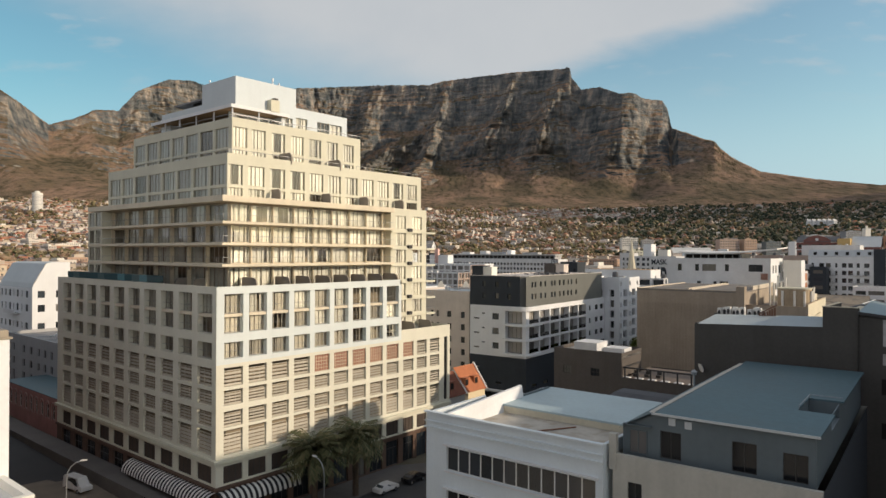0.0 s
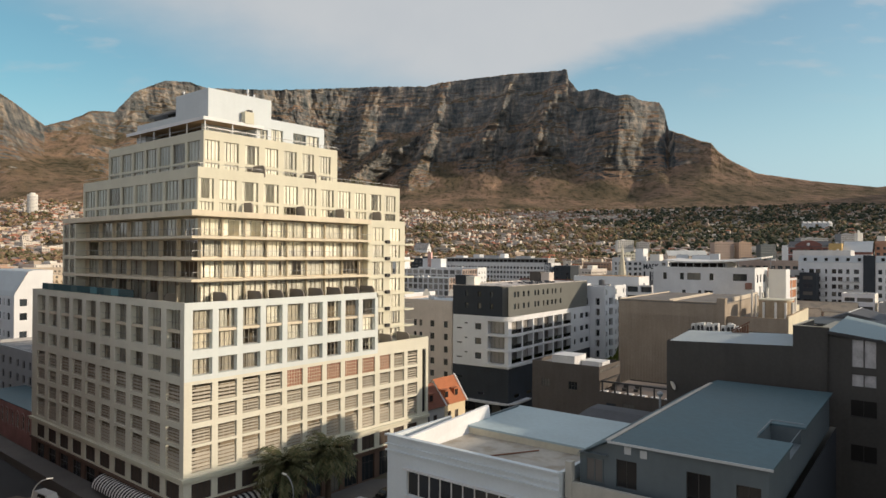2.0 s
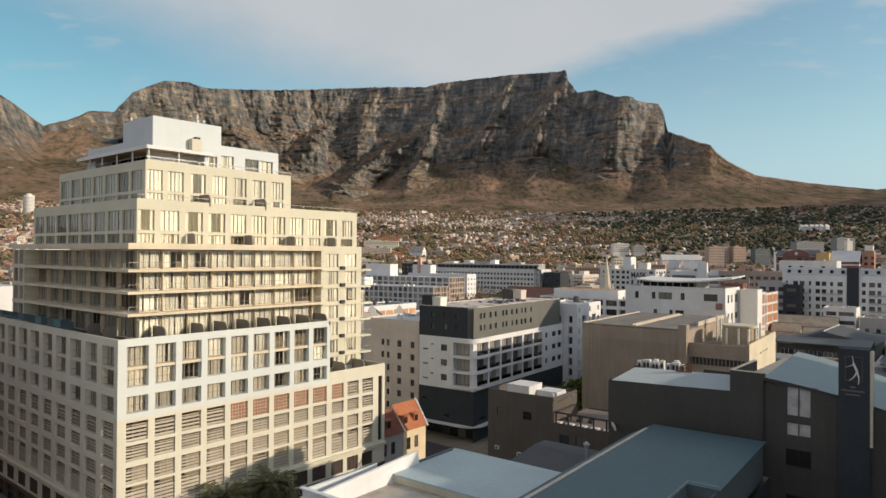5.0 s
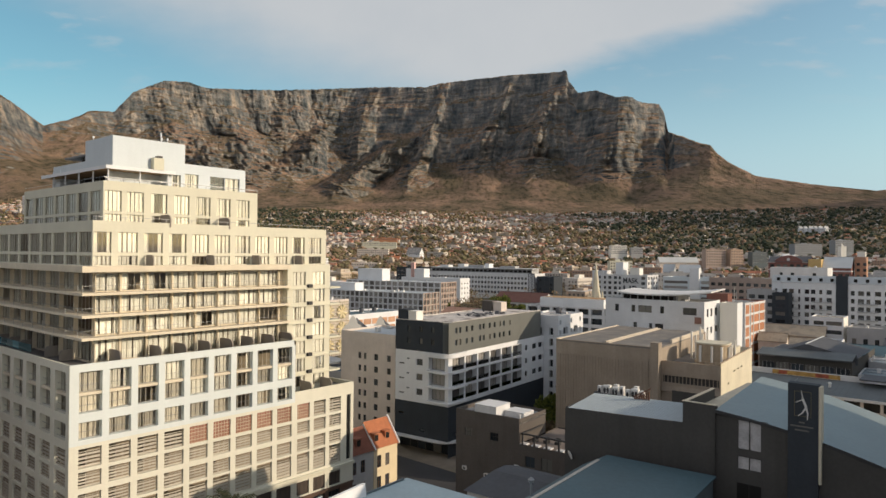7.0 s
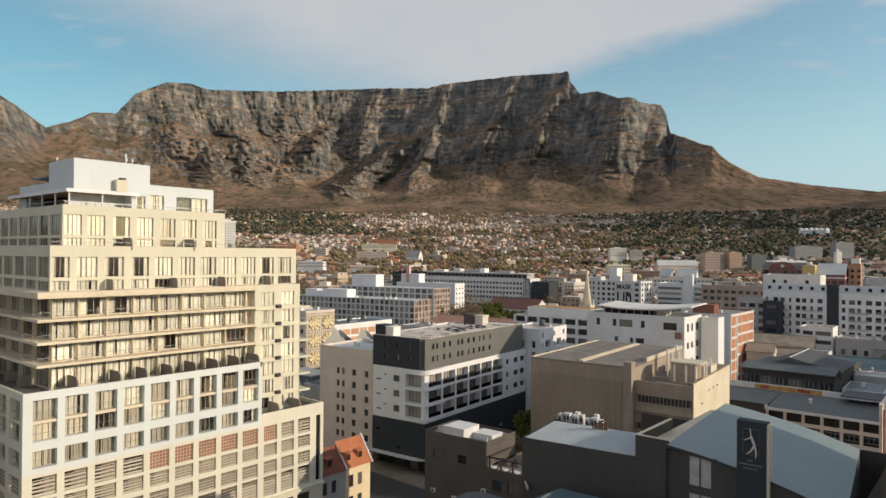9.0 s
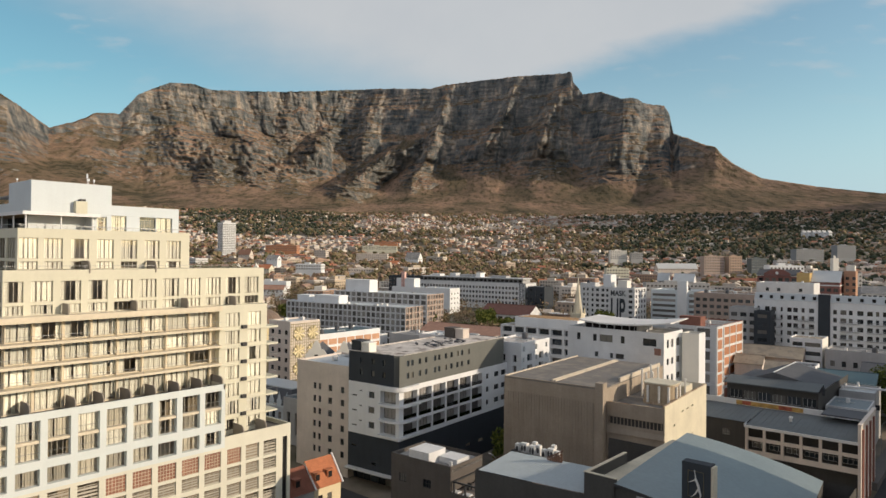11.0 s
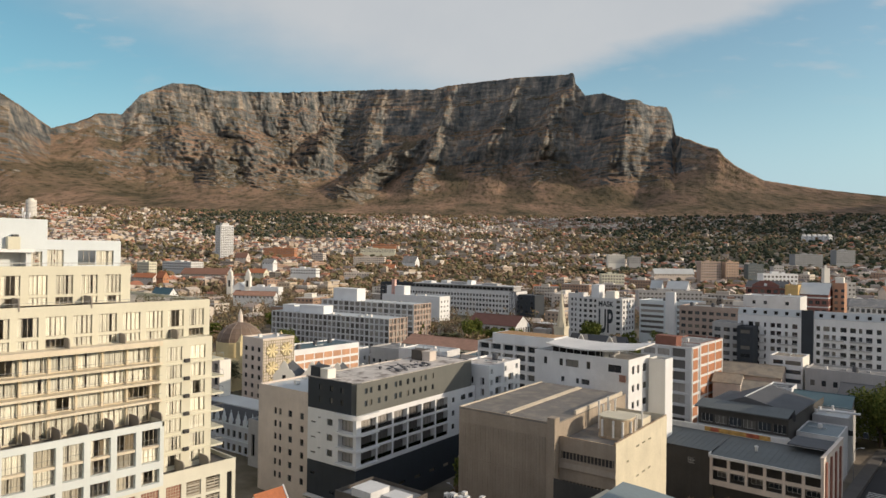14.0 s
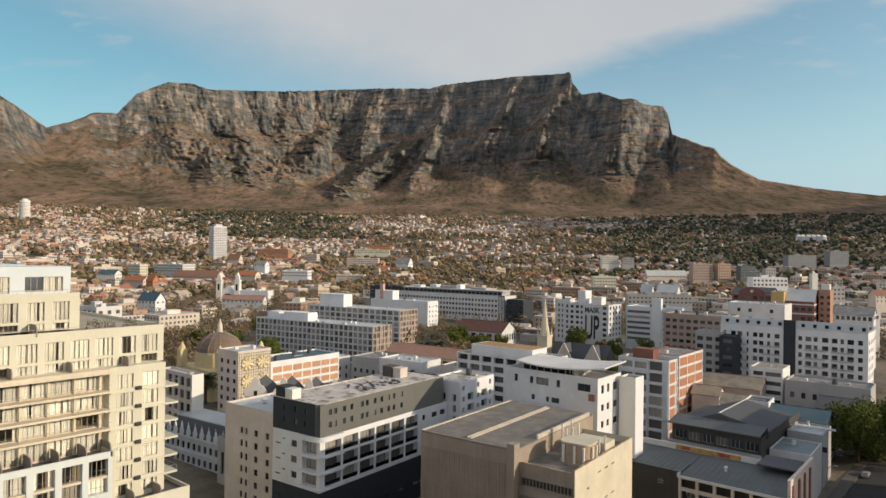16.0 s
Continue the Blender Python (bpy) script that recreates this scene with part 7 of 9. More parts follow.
        rf.tube((-0.4, d / 2, k + 0.06), (w + 0.4, d / 2, k + 0.06), 0.14, 0.14, 6)
        part("roof", rf.mesh(name + " roof", roof), r)
        return r

    pitched("house", "old gabled hall with a tan sheet roof", -58.0, 275.0, 8, 9, 9, 6, 17.5, 20.0, BEIGE, ROOF_TAN)
    pitched("house", "small gabled workshop with a tan roof", -46.0, 268.0, 8, 9, 9, 6, 17.0, 19.6, BEIGE, ROOF_TAN)
    pitched("warehouse", "broad old plaster hall with a worn roof", -66.0, 290.0, 6, 26, 14, 7, 18.4, 21.6, surf("pinkish old plaster", (0.50, 0.42, 0.37), 0.85, 0.12, 0.3, 3, 0.1), ROOF_TAN)
    pitched("warehouse", "teal-grey sheet metal shed", -30.0, 258.0, 4, 17, 18, 6, 17.5, 19.5, GREY_WALL, ROOF_BLUE)
    pitched("warehouse", "shed with a dark grey pitched roof", -20.0, 281.0, 4, 14, 16, 7, 17.5, 20.0, GREY_WALL, ROOF_DARK)
    block("shop_building", "white flat-roofed workshop by the lane", -36.5, 262.0, 4, 7, 9, 6, 20.5, WHITE, ROOF_DARK, {"S": [(even(3, 7, 1), [(9.5, 11.5)])]}, 0.5)
    block("shop_building", "pale sheet-roofed lean-to beside the gallery", -19.6, 226.0, 2, 9.6, 15, 5, 16.0, WHITE_OLD, surf("grey blue lean-to sheet", (0.22, 0.26, 0.28), 0.6, 0.14, 0.3, 2, 0.05), {}, 0.3)
    block("shop_building", "grey workshop with a ducted roof", -19.5, 243.0, 2, 8.8, 13, 5, 17.6, GREY_WALL, ROOF_PALE, {"S": [(even(4, 15, 1.2), [(8, 9.5)])]}, 0.5)
    block("shop_building", "low grey store behind the workshops", -34.0, 300.0, 2, 26, 14, 7, 22.0, GREY_WALL, ROOF_GREY, {"S": [(even(7, 26, 1.4), [(9, 11)])]}, 0.6)
    duct = root("roof_duct", "run of white roof ducting with cowls", "duct", -21.0, 247.0, 17.1, 2)
    part("duct", Shape().tube((0, 2, 0.5), (12, 4, 0.5), 0.35, 0.35, 8).tube((2, 2.3, 0.0), (2, 2.3, 1.6), 0.3).tube((5, 4.8, 0), (5, 4.8, 1.9), 0.3).tube((4, 2.6, .5), (5, 6.4, .5), 0.3).mesh("duct", WHITE_OLD), duct)
    block("office_building", "small white offices with ribbon windows", -46.6, 303.0, 2, 11.0, 12, 7, 25.0, WHITE, ROOF_TAN, {"S": [([(1, 4.4), (5.2, 10.4)], storeys(5, 4, 3.3, 1.5))]}, 0.4, two=IVORY)

    # long white apartment building with a dark stair strip
    fl = storeys(3.6, 7, 3.35, 1.9)
    r = block("apartment_block", "long white apartment building with balconies and a dark stair strip", -69.7, 340.0, 1.5, 55.0, 16, 8, 36.6, WHITE, ROOF_PALE,
              {"S": [([(1.2, 2.2), (4.3, 6.3), (6.9, 8.9), (10.6, 11.5), (13.2, 15.0), (15.6, 17.4), (18.8, 20.0), (21.6, 23.6), (30.6, 32.0), (33.2, 35.4), (36.2, 37.6), (39.2, 41.4), (42.6, 44.6), (45.6, 46.8), (48.0, 50.2), (51.6, 53.2)], fl)], "E": [(even(3, 16, 2), fl)]}, 0.5, depth=0.7)
    bal = Shape().box(0, 7.4, -0.9, 0, 0, 0.2).box(0, 7.4, -0.95, -0.9, 0.95, 1.05).box(0, 7.4, -0.95, -0.9, 0.5, 0.56).mesh("balcony", GREY_WALL)
    for k in range(6):
        for x in (4, 16.5, 33, 42.5):
            part("balcony", bal, r, at=pose(x, 0, 3.3 + 3.35 * k))
    part("stair_strip", Shape().box(25.2, 29.6, -0.5, 0.1, -2, 31.8).mesh("stair strip", CHARCOAL), r, "charcoal stair strip")
    ms = Shape()
    for a, b in ((0, 25.2), (29.6, 55)):
        ms.prism([(a, -0.3), (b, -0.3), (b, 0.3), (a, 0.3)], 28.6, 31.6, 0, [(a, 1.6), (b, 1.6), (b, 2.2), (a, 2.2)])
        for k in range(6):
            x = a + (b - a) * (k + 0.5) / 6
            ms.box(x, x + 1.2, 0.1, 0.7, 29.2, 30.6, 1)
    part("mansard", ms.mesh("mansard", ROOF_PALE, SLOT), r, "pale sheet mansard band with small dormers")
    block("apartment_block", "grey flats beside the white building", -78.6, 334.0, 2, 11, 12, 8, 33.0, GREY_WALL, ROOF_GREY, {"S": [(even(3, 12, 2.6), storeys(4, 6, 3.4, 1.8))]}, 0.5)
    block("office_building", "narrow charcoal block beside the flats", -67.6, 332.0, 2, 6.6, 8, 8, 32.0, CHARCOAL, ROOF_DARK, {"S": [([(1.4, 5.2)], storeys(4, 6, 3.4, 1.6))]}, 0.4)
    block("office_building", "dull brown-grey office slab", -106.0, 366.0, 2, 31, 18, 9, 37.0, PANEL_BROWN, ROOF_GREY, {"S": [(even(11, 38, 2.2), storeys(4, 7, 3.3, 1.6))]}, 0.5)
    block("office_building", "pale grey offices with few square windows", -84.2, 395.0, 2, 26.5, 16, 9, 42.3, WHITE_OLD, ROOF_PALE, {"S": [([(4.5, 6.0), (9.8, 11.4), (19.8, 21.4)], storeys(20.5, 3, 4.2, 1.7))]}, 0.5)
    r = pitched("institution", "red brick school block with white string courses", -96.4, 440.0, 4, 21.2, 16, 12, 45.2, 48.0, BRICK_SCHOOL, ROOF_DARK, 6, [(14.5, 16.6), (19.6, 21.6), (24.6, 26.6), (29.4, 31.4)])
    for z in (13.0, 18.0, 23.0, 28.0, 32.4):
        part("string_course", Shape().box(-0.1, 21.3, -0.14, -0.01, z, z + 0.5).mesh("string course", WHITE_OLD), r, "pale string course")
    gb = [(10.6 + 7.0 * q, 33.2 + 3.4 * max(0.0, math.cos(q * 1.45)) ** 0.8) for q in (-1, -.8, -.6, -.4, -.2, 0, .2, .4, .6, .8, 1)]
    ring = [(3.6, 32.0)] + gb + [(17.6, 32.0)]
    gs = Shape().face([(x, -0.3, z) for x, z in ring][::-1]).face([(x, 0.3, z) for x, z in ring])
    for (xa, za), (xb, zb) in zip(ring, ring[1:]):
        gs.face([(xa, -0.3, za), (xb, -0.3, zb), (xb, 0.3, zb), (xa, 0.3, za)])
    part("gable", gs.mesh("curved gable", BRICK_SCHOOL), r, "curved brick gable")
    part("medallion", Shape().tube((10.6, -0.5, 34.2), (10.6, -0.3, 34.2), 0.9, 0.9, 8).mesh("medallion", WHITE_OLD), r)
    block("institution", "flat ochre rendered stair bay of the school", -75.0, 438.0, 4, 6.4, 12, 12, 46.6, surf("ochre render", (0.58, 0.41, 0.18), 0.85, 0.1, 0.5, 4, 0), ROOF_TAN, {}, 0.5)
    r = pitched("institution", "brick school wing with pale bands and a grey roof", -68.2, 441.5, 4, 13.6, 18, 12, 42.0, 47.8, BRICK_SCHOOL, ROOF_PALE, 4, [(14.5, 16.4), (19.5, 21.4), (24.5, 26.4)])
    for z in (12.8, 17.6, 22.6, 27.6):
        part("string_course", Shape().box(-0.1, 13.7, -0.14, -0.01, z, z + 0.7).box(13.6, 13.74, 0, 18, z, z + 0.7).mesh("string course", WHITE_OLD), r)
    pitched("institution", "beige plastered wing with rows of dark windows", -43.0, 432.0, 4, 17, 16, 12, 37.0, 40.5, WHITE_OLD, ROOF_GREY, 7, [(12, 14), (17, 19), (22, 24)])
    r = block("apartment_block", "brick and white flats with a round-topped stair tower", -54.4, 452.0, 4, 5.6, 12, 12, 48.0, surf("dull orange plaster", (0.42, 0.25, 0.17), 0.85, 0.12, 0.5, 4, 0), ROOF_GREY, {"S": [(even(2, 6.5, 1.6), storeys(8, 8, 3.3, 1.6))]}, 0.5)
    plant_box(r, 1, 5, 2, 8, 36, 39, IVORY)

    # white-and-grey flats with a big painted wall slogan
    fl = storeys(4.0, 7, 3.2, 1.7)
    r = block("apartment_block", "white flats with large black wall lettering", -184.0, 400.0, 2, 30.0, 18, 10, 36.0, WHITE_OLD, ROOF_GREY,
              {"S": [([(2, 3.4), (5, 7), (8.6, 10.6), (11.8, 13.2), (26.2, 28.6)], fl)], "E": [(even(4, 18, 2), fl)]}, 0.5)
    block("apartment_block", "white stair wing of the lettered flats", -191.5, 403.0, 2, 7.5, 12, 10, 38.0, WHITE_OLD, ROOF_GREY, {"S": [([(2, 3.2), (4.6, 5.8)], fl)]}, 0.5)
    plant_box(r, 8, 13, 4, 12, 25.5, 33.5, WHITE)
    plant_box(r, 17, 23, 5, 11, 25.5, 30, IVORY)
    for word, size, wide, z in (("MASK", 4.4, 0.86, 21.0), ("UP", 19.5, 0.40, 5.6)):
        cu = bpy.data.curves.new("lettering", "FONT")
        cu.body, cu.size, cu.extrude, cu.offset = word, size, 0.03, size * 0.022
        cu.materials.append(CHARCOAL)
        part("lettering", cu, r, "black painted capitals", pose(14.6, -0.06, z, 90, 0, 0) @ Matrix.Diagonal((wide, 1, 1, 1)))
    r = block("apartment_block", "white and grey balcony flats", -152.0, 420.0, 2, 34, 18, 11, 35.0, COOL_WHITE, ROOF_PALE, {"S": [([(0.8, 15)], storeys(4, 6, 3.2, 1.5)), ([(23, 34)], storeys(4, 6, 3.2, 1.7))], "E": [(even(4, 18, 2), storeys(4, 6, 3.2, 1.7))]}, 0.5, pane_mat=WIN_GREY, two=IVORY)
    part("stair_strip", Shape().box(17.0, 22.5, -2.6, 0.1, -2, 29.5).mesh("stair strip", WHITE), r, "tall white stair shaft")

    # grey slab offices in the trees
    r = block("office_building", "long grey slab offices with small square windows", -372.0, 446.0, 6, 104, 18, 14, 33.0, WHITE_OLD, ROOF_GREY,
              {"S": [(even(34, 104, 1.9), storeys(2.6, 4, 3.8, 1.9))], "E": [(even(4, 18, 1.6), storeys(3, 4, 3.6, 1.5))]}, 0.5)
    part("terrace_storey", Shape().box(4, 100, 3, 15, 18.8, 22.3).box(3, 101, 1.6, 16, 22.3, 22.7, 1).mesh("terrace storey", GREY_WALL, WHITE_OLD), r, "set-back top storey under a pale slab")
    for k in range(24):
        part("terrace_glazing", Shape().box(0, 3.2, 0, 0.1, 0, 2.2).mesh("terrace glazing", SLOT), r, at=pose(5 + 3.95 * k, 2.95, 19.4))
    part("pergola", Shape().box(0, 104, 0.2, 0.5, 21.2, 21.45).box(0, 104, 1.0, 1.2, 21.2, 21.4).mesh("pergola", OLIVE), r)
    for a, b, z, m_ in ((30, 36, 25.4, WHITE_OLD), (40, 52, 24.6, GREY_WALL), (56, 60, 26.0, WHITE), (70, 84, 24.2, GREY_WALL), (12, 20, 24.4, WHITE_OLD)):
        plant_box(r, a, b, 5, 12, 22.7, z, m_)
    part("end_panel", Shape().box(98.5, 103.8, -0.35, -0.05, -2, 19).mesh("end panel", CHARCOAL), r)
    for k in range(4):
        part("end_strip", Shape().box(99.2 + 1.2 * k, 99.7 + 1.2 * k, -0.5, -0.35, -1, 18.5).mesh("end strip", WHITE), r)
    block("office_building", "dark glazed end block of offices", -266.0, 456.0, 6, 14, 16, 14, 31.0, CHARCOAL, ROOF_DARK, {"S": [(even(3, 14, 2), storeys(3, 4, 3.4, 2))]}, 0.4)

    # white-gridded complex
    g = storeys(2.2, 7, 3.2, 2.3)
    r = block("office_building", "low white-gridded offices with dark glazing", -306.0, 262.0, 10, 84, 17, 6, 27.0, WHITE_OLD, ROOF_PALE, {"S": [(even(26, 84, 2.5, 0.5), storeys(1.6, 6, 3.3, 2.5))], "E": [(even(5, 17, 2.6), storeys(1.6, 6, 3.3, 2.5))]}, 0.5, depth=0.5, pane_mat=WIN_GREY, bars=(0.5,), two=PANEL_BROWN)
    plant_box(r, 4, 13, 5, 13, 20.5, 24.5, WHITE)
    plant_box(r, 18, 36, 4, 12, 20.5, 25, WHITE)
    r = block("office_building", "white-gridded offices stepping up behind", -330.0, 318.0, 10, 74, 20, 8, 30.0, WHITE_OLD, ROOF_PALE, {"S": [(even(16, 74, 3.6, 1), storeys(2, 6, 3.4, 2.5))], "E": [(even(6, 20, 2.4), storeys(2, 6, 3.4, 2.3))]}, 0.5, depth=0.5, pane_mat=WIN_GREY, bars=(0.5,), two=PANEL_BROWN)
    plant_box(r, 6, 26, 5, 14, 21.5, 29.5, WHITE)
    r = block("office_building", "blank white slab blocks with a pink-streaked lift shaft", -355.0, 398.0, 8, 54, 14, 10, 29.5, WHITE, ROOF_PALE, {"E": [(even(3, 14, 1.2), storeys(4, 4, 3.6, 1.4))]}, 0.4)
    plant_box(r, 3, 20, 2, 10, 19, 26.0, WHITE)
    part("lift_shaft", Shape().box(8, 11, 1.5, 4, 19, 31.0).mesh("lift shaft", surf("pink streaked plaster", (0.55, 0.36, 0.32), 0.85, 0.3, 0.2, 2, 0, streak=0.4)), r)

    # brick-panelled low office and patterned concrete block
    r = block("office_building", "low offices with orange brick panels in a white frame", -200.0, 187.5, 2, 15, 34.5, 4, 23.6, WHITE, ROOF_BLUE, {}, 0.5)
    pn = Shape().box(-0.05, 0.05, 0, 4.2, 0, 2.2).mesh("brick panel", surf("pale orange brick", (0.56, 0.33, 0.21), 0.9, 0.12, 0.5, 6, 0.2, rand=0.1))
    for k in range(7):
        for j in range(5):
            part("brick_panel", pn, r, at=pose(15.05, 1.0 + 4.8 * k, 2.4 + 3.2 * j))
    # dark brown sheet over the white south face, its shade put into the colour
    part("shade_wall", Shape().box(-0.1, 15.1, -0.15, -0.01, 3, 18.6).mesh("shade wall", BROWN_WALL), r)
    part("end_tower", Shape().box(9, 15.2, -4.5, -0.2, -2, 22.5).mesh("end tower", WHITE), r)
    r = block("office_building", "beige block with cast star-patterned concrete screens", -185.0, 166.0, 2, 12, 13.5, 4, 31.0, BEIGE, ROOF_PALE, {"S": [(even(3, 12, 1.6), storeys(3, 7, 3.2, 1.6))]}, 0.5)
    yellow = surf("pale yellow concrete", (0.74, 0.64, 0.40), 0.85, 0.1, 0.5, 4, 0)
    star = Shape().tube((-0.1, 0, 0), (0.12, 0, 0), 0.42, 0.42, 8).mesh("star screen", yellow)
    ray = Shape().tube((0, 0.3, 0), (0, 2.35, 0), 0.2, 0.62, 6).mesh("ray", yellow)
    lat = Shape()
    for k in range(14):
        lat.box(12.02, 12.12, 0.3 + 0.98 * k, 0.5 + 0.98 * k, 0, 26.2)
    for k in range(27):
        lat.box(12.02, 12.1, 0, 13.5, 0.4 + 0.98 * k, 0.6 + 0.98 * k)
    part("lattice", lat.mesh("lattice", surf("olive concrete lattice", (0.33, 0.29, 0.185), 0.9, 0.12, 0.5, 4, 0)), r, "olive cast lattice")
    for k in range(2):
        for j in range(4):
            sc = part("star_screen", star, r, "pale cast star", pose(12.2, 3.6 + 6.3 * k, 22.6 - 6.1 * j))
            for a in range(8):
                part("ray", ray, sc, at=pose(0, 0, 0, 45 * a + 22.5))
    block("office_building", "cream office with arched window bands", -183.0, 144.0, 2, 19.0, 4, 3, 27.0, BEIGE, ROOF_PALE, {"S": [([(1.2 + 3.6 * k, 3.6 + 3.6 * k) for k in range(5)], storeys(8, 4, 4.0, 2.8))]}, 0.6, depth=0.5, two=IVORY)
    # domed hall
    r = root("domed_hall", "yellow hall with a ribbed brown dome and lantern", "building", -228.5, 192.5, 4, 0)
    dm = Shape()
    n = 24
    prof = [(9.5, 19.0), (9.2, 20.6), (8.2, 22.6), (6.4, 24.6), (4.0, 26.0), (1.6, 26.8)]
    for (r0, z0), (r1, z1) in zip(prof, prof[1:]):
        for i in range(n):
            a, b = 2 * math.pi * i / n, 2 * math.pi * (i + 1) / n
            dm.face([(r0 * math.cos(a), r0 * math.sin(a), z0), (r0 * math.cos(b), r0 * math.sin(b), z0), (r1 * math.cos(b), r1 * math.sin(b), z1), (r1 * math.cos(a), r1 * math.sin(a), z1)])
    part("dome", dm.mesh("dome", surf("brown dome sheet", (0.20, 0.145, 0.11), 0.6, 0.2, 0.4, 3, 0), smooth=False), r)
    rb = Shape()
    for i in range(12):
        a = math.pi * i / 6
        for (r0, z0), (r1, z1) in zip(prof, prof[1:]):
            rb.tube((r0 * math.cos(a), r0 * math.sin(a), z0), (r1 * math.cos(a), r1 * math.sin(a), z1), 0.16, 0.16, 5)
    part("rib", rb.mesh("rib", surf("dull dome rib", (0.30, 0.24, 0.19), 0.7, 0.1, 0.5, 4, 0)), r)
    part("lantern", Shape().tube((0, 0, 26.6), (0, 0, 29.5), 1.2, 1.0, 10).tube((0, 0, 29.5), (0, 0, 32.5), 1.1, 0.1, 10).mesh("lantern", BEIGE), r)
    part("drum", Shape().tube((0, 0, -2), (0, 0, 19), 10, 9.8, 24).box(-14, 14, -12, 12, -2, 13).mesh("drum", surf("yellow plaster", (0.68, 0.57, 0.33), 0.85, 0.1, 0.4, 3, 0)), r)
    for x, y in ((-9, -12), (12, -7), (11, 13)):
        part("turret", Shape().box(x - 1.5, x + 1.5, y - 1.5, y + 1.5, 13, 20).tube((x, y, 20), (x, y, 23), 1.7, 0.1, 8).mesh("turret", surf("yellow turret plaster", (0.68, 0.57, 0.33), 0.85, 0.1, 0.4, 3, 0)), r)

    # church with a spire
    r = root("church", "stone church with a tall pale octagonal spire", "church", -142.0, 312.0, 8, 6)
    part("tower", Shape().box(-2.6, 2.6, -2.6, 2.6, -2, 19).box(-2.9, 2.9, -2.9, 2.9, 18.4, 19.2).mesh("church tower", TAN_PLAIN), r)
    part("spire", Shape().tube((0, 0, 19.2), (0, 0, 36.5), 2.5, 0.12, 8).mesh("spire", TAN_PLAIN), r)
    for x, y in ((-2.4, -2.4), (2.4, -2.4), (2.4, 2.4), (-2.4, 2.4)):
        part("pinnacle", Shape().tube((x, y, 19.2), (x, y, 23.0), 0.55, 0.05, 6).mesh("pinnacle", TAN_PLAIN), r)
    nave = part("nave", Shape().box(3, 30, 0, 11, -2, 9).mesh("nave", BEIGE), r)
    part("roof", Shape().prism([(3, -0.4), (30.4, -0.4), (30.4, 11.4), (3, 11.4)], 9, 16.0, 0, [(3, 5.4), (30.4, 5.4), (30.4, 5.6), (3, 5.6)]).mesh("nave roof", ROOF_DARK), nave, "dark slate nave roof")
    for x in (7.0, 21.0):                             # cross gables with pale copings
        g = part("cross_gable", Shape().face([(x, -2.0, -2), (x + 8, -2.0, -2), (x + 8, -2.0, 9), (x + 4, -2.0, 16.4), (x, -2.0, 9)]).box(x, x + 8, -1.98, 0, -2, 9).mesh("cross gable", BEIGE), nave, "pale stone gable")
        part("roof", Shape().face([(x - 0.3, -2.1, 8.7), (x + 4, -2.1, 16.2), (x + 4, 5.5, 16.2), (x - 0.3, 5.5, 8.7)]).face([(x + 4, -2.1, 16.2), (x + 8.3, -2.1, 8.7), (x + 8.3, 5.5, 8.7), (x + 4, 5.5, 16.2)]).mesh("gable roof", ROOF_DARK), nave)
        for s_ in (-1, 1):
            part("coping", Shape().tube((x + 4 + s_ * 4.4, -2.15, 8.6), (x + 4, -2.15, 16.6), 0.28, 0.28, 6).mesh("coping", IVORY), nave, "pale gable coping")

    # red-roofed institution and cream terrace block
    pitched("institution", "long cream building with a faded red tiled roof", -205.0, 268.0, 6, 55, 16, 6, 17.5, 21.0, CREAM, TERRACOTTA_PALE, 10, [(4, 6), (8, 10)])
    pitched("institution", "white hall with a dark red roof", -238.0, 360.0, 6, 34, 18, 10, 18.5, 24.0, WHITE_OLD, surf("dark red tiles", (0.17, 0.085, 0.07), 0.85, 0.18, 0.6, 5, 0.3), 6, [(3, 7)])
    r = block("apartment_block", "white flats with deep balconies and a curved top storey", -131.0, 233.0, 4, 36, 20, 5, 28.6, WHITE_OLD, ROOF_TAN, {"S": [(even(7, 37, 4.2), storeys(4, 6, 3.4, 2.2))], "E": [(even(4, 20, 2.6), storeys(4, 6, 3.4, 2.2))]}, 0.6, depth=1.2)
    plant_box(r, 4, 30, 4, 15, 23.0, 26.4, WHITE)
    part("roof_deck", Shape().box(5, 29.5, 4.5, 14.5, 26.46, 26.52).mesh("roof deck", surf("rusty roof deck", (0.42, 0.26, 0.13), 0.9, 0.2, 0.4, 3, 0)), r)
    # Victorian gabled shops behind the tower
    r = root("heritage_building", "blue-grey Victorian shop block with curly dark gables", "building", -168.0, 138.0, 2, 6)
    sh = Shape()
    facade(sh, pose(30, 0, 0, 0, 0, 90), 14, -2, 9, [(0.8 + 2.2 * k, 2.2 + 2.2 * k, z, z + 2.0) for k in range(6) for z in (1.0, 5.0)], 0.3)
    facade(sh, pose(0, 0, 0), 30, -2, 9, [(1.2 + 2.6 * k, 2.6 + 2.6 * k, z, z + 2.0) for k in range(11) for z in (1.0, 5.0)], 0.3)
    part("wall", sh.mesh("shop wall", surf("blue grey plaster", (0.52, 0.55, 0.58), 0.85, 0.1, 0.4, 4, 0)), r)
    part("roof", Shape().prism([(-0.3, -0.3), (30.3, -0.3), (30.3, 14.3), (-0.3, 14.3)], 9, 13.2, 0, [(2.2, 2.2), (28, 2.2), (28, 12), (2.2, 12)]).mesh("mansard", ROOF_DARK), r)
    for k in range(9):
        gx = 2.0 + 3.2 * k
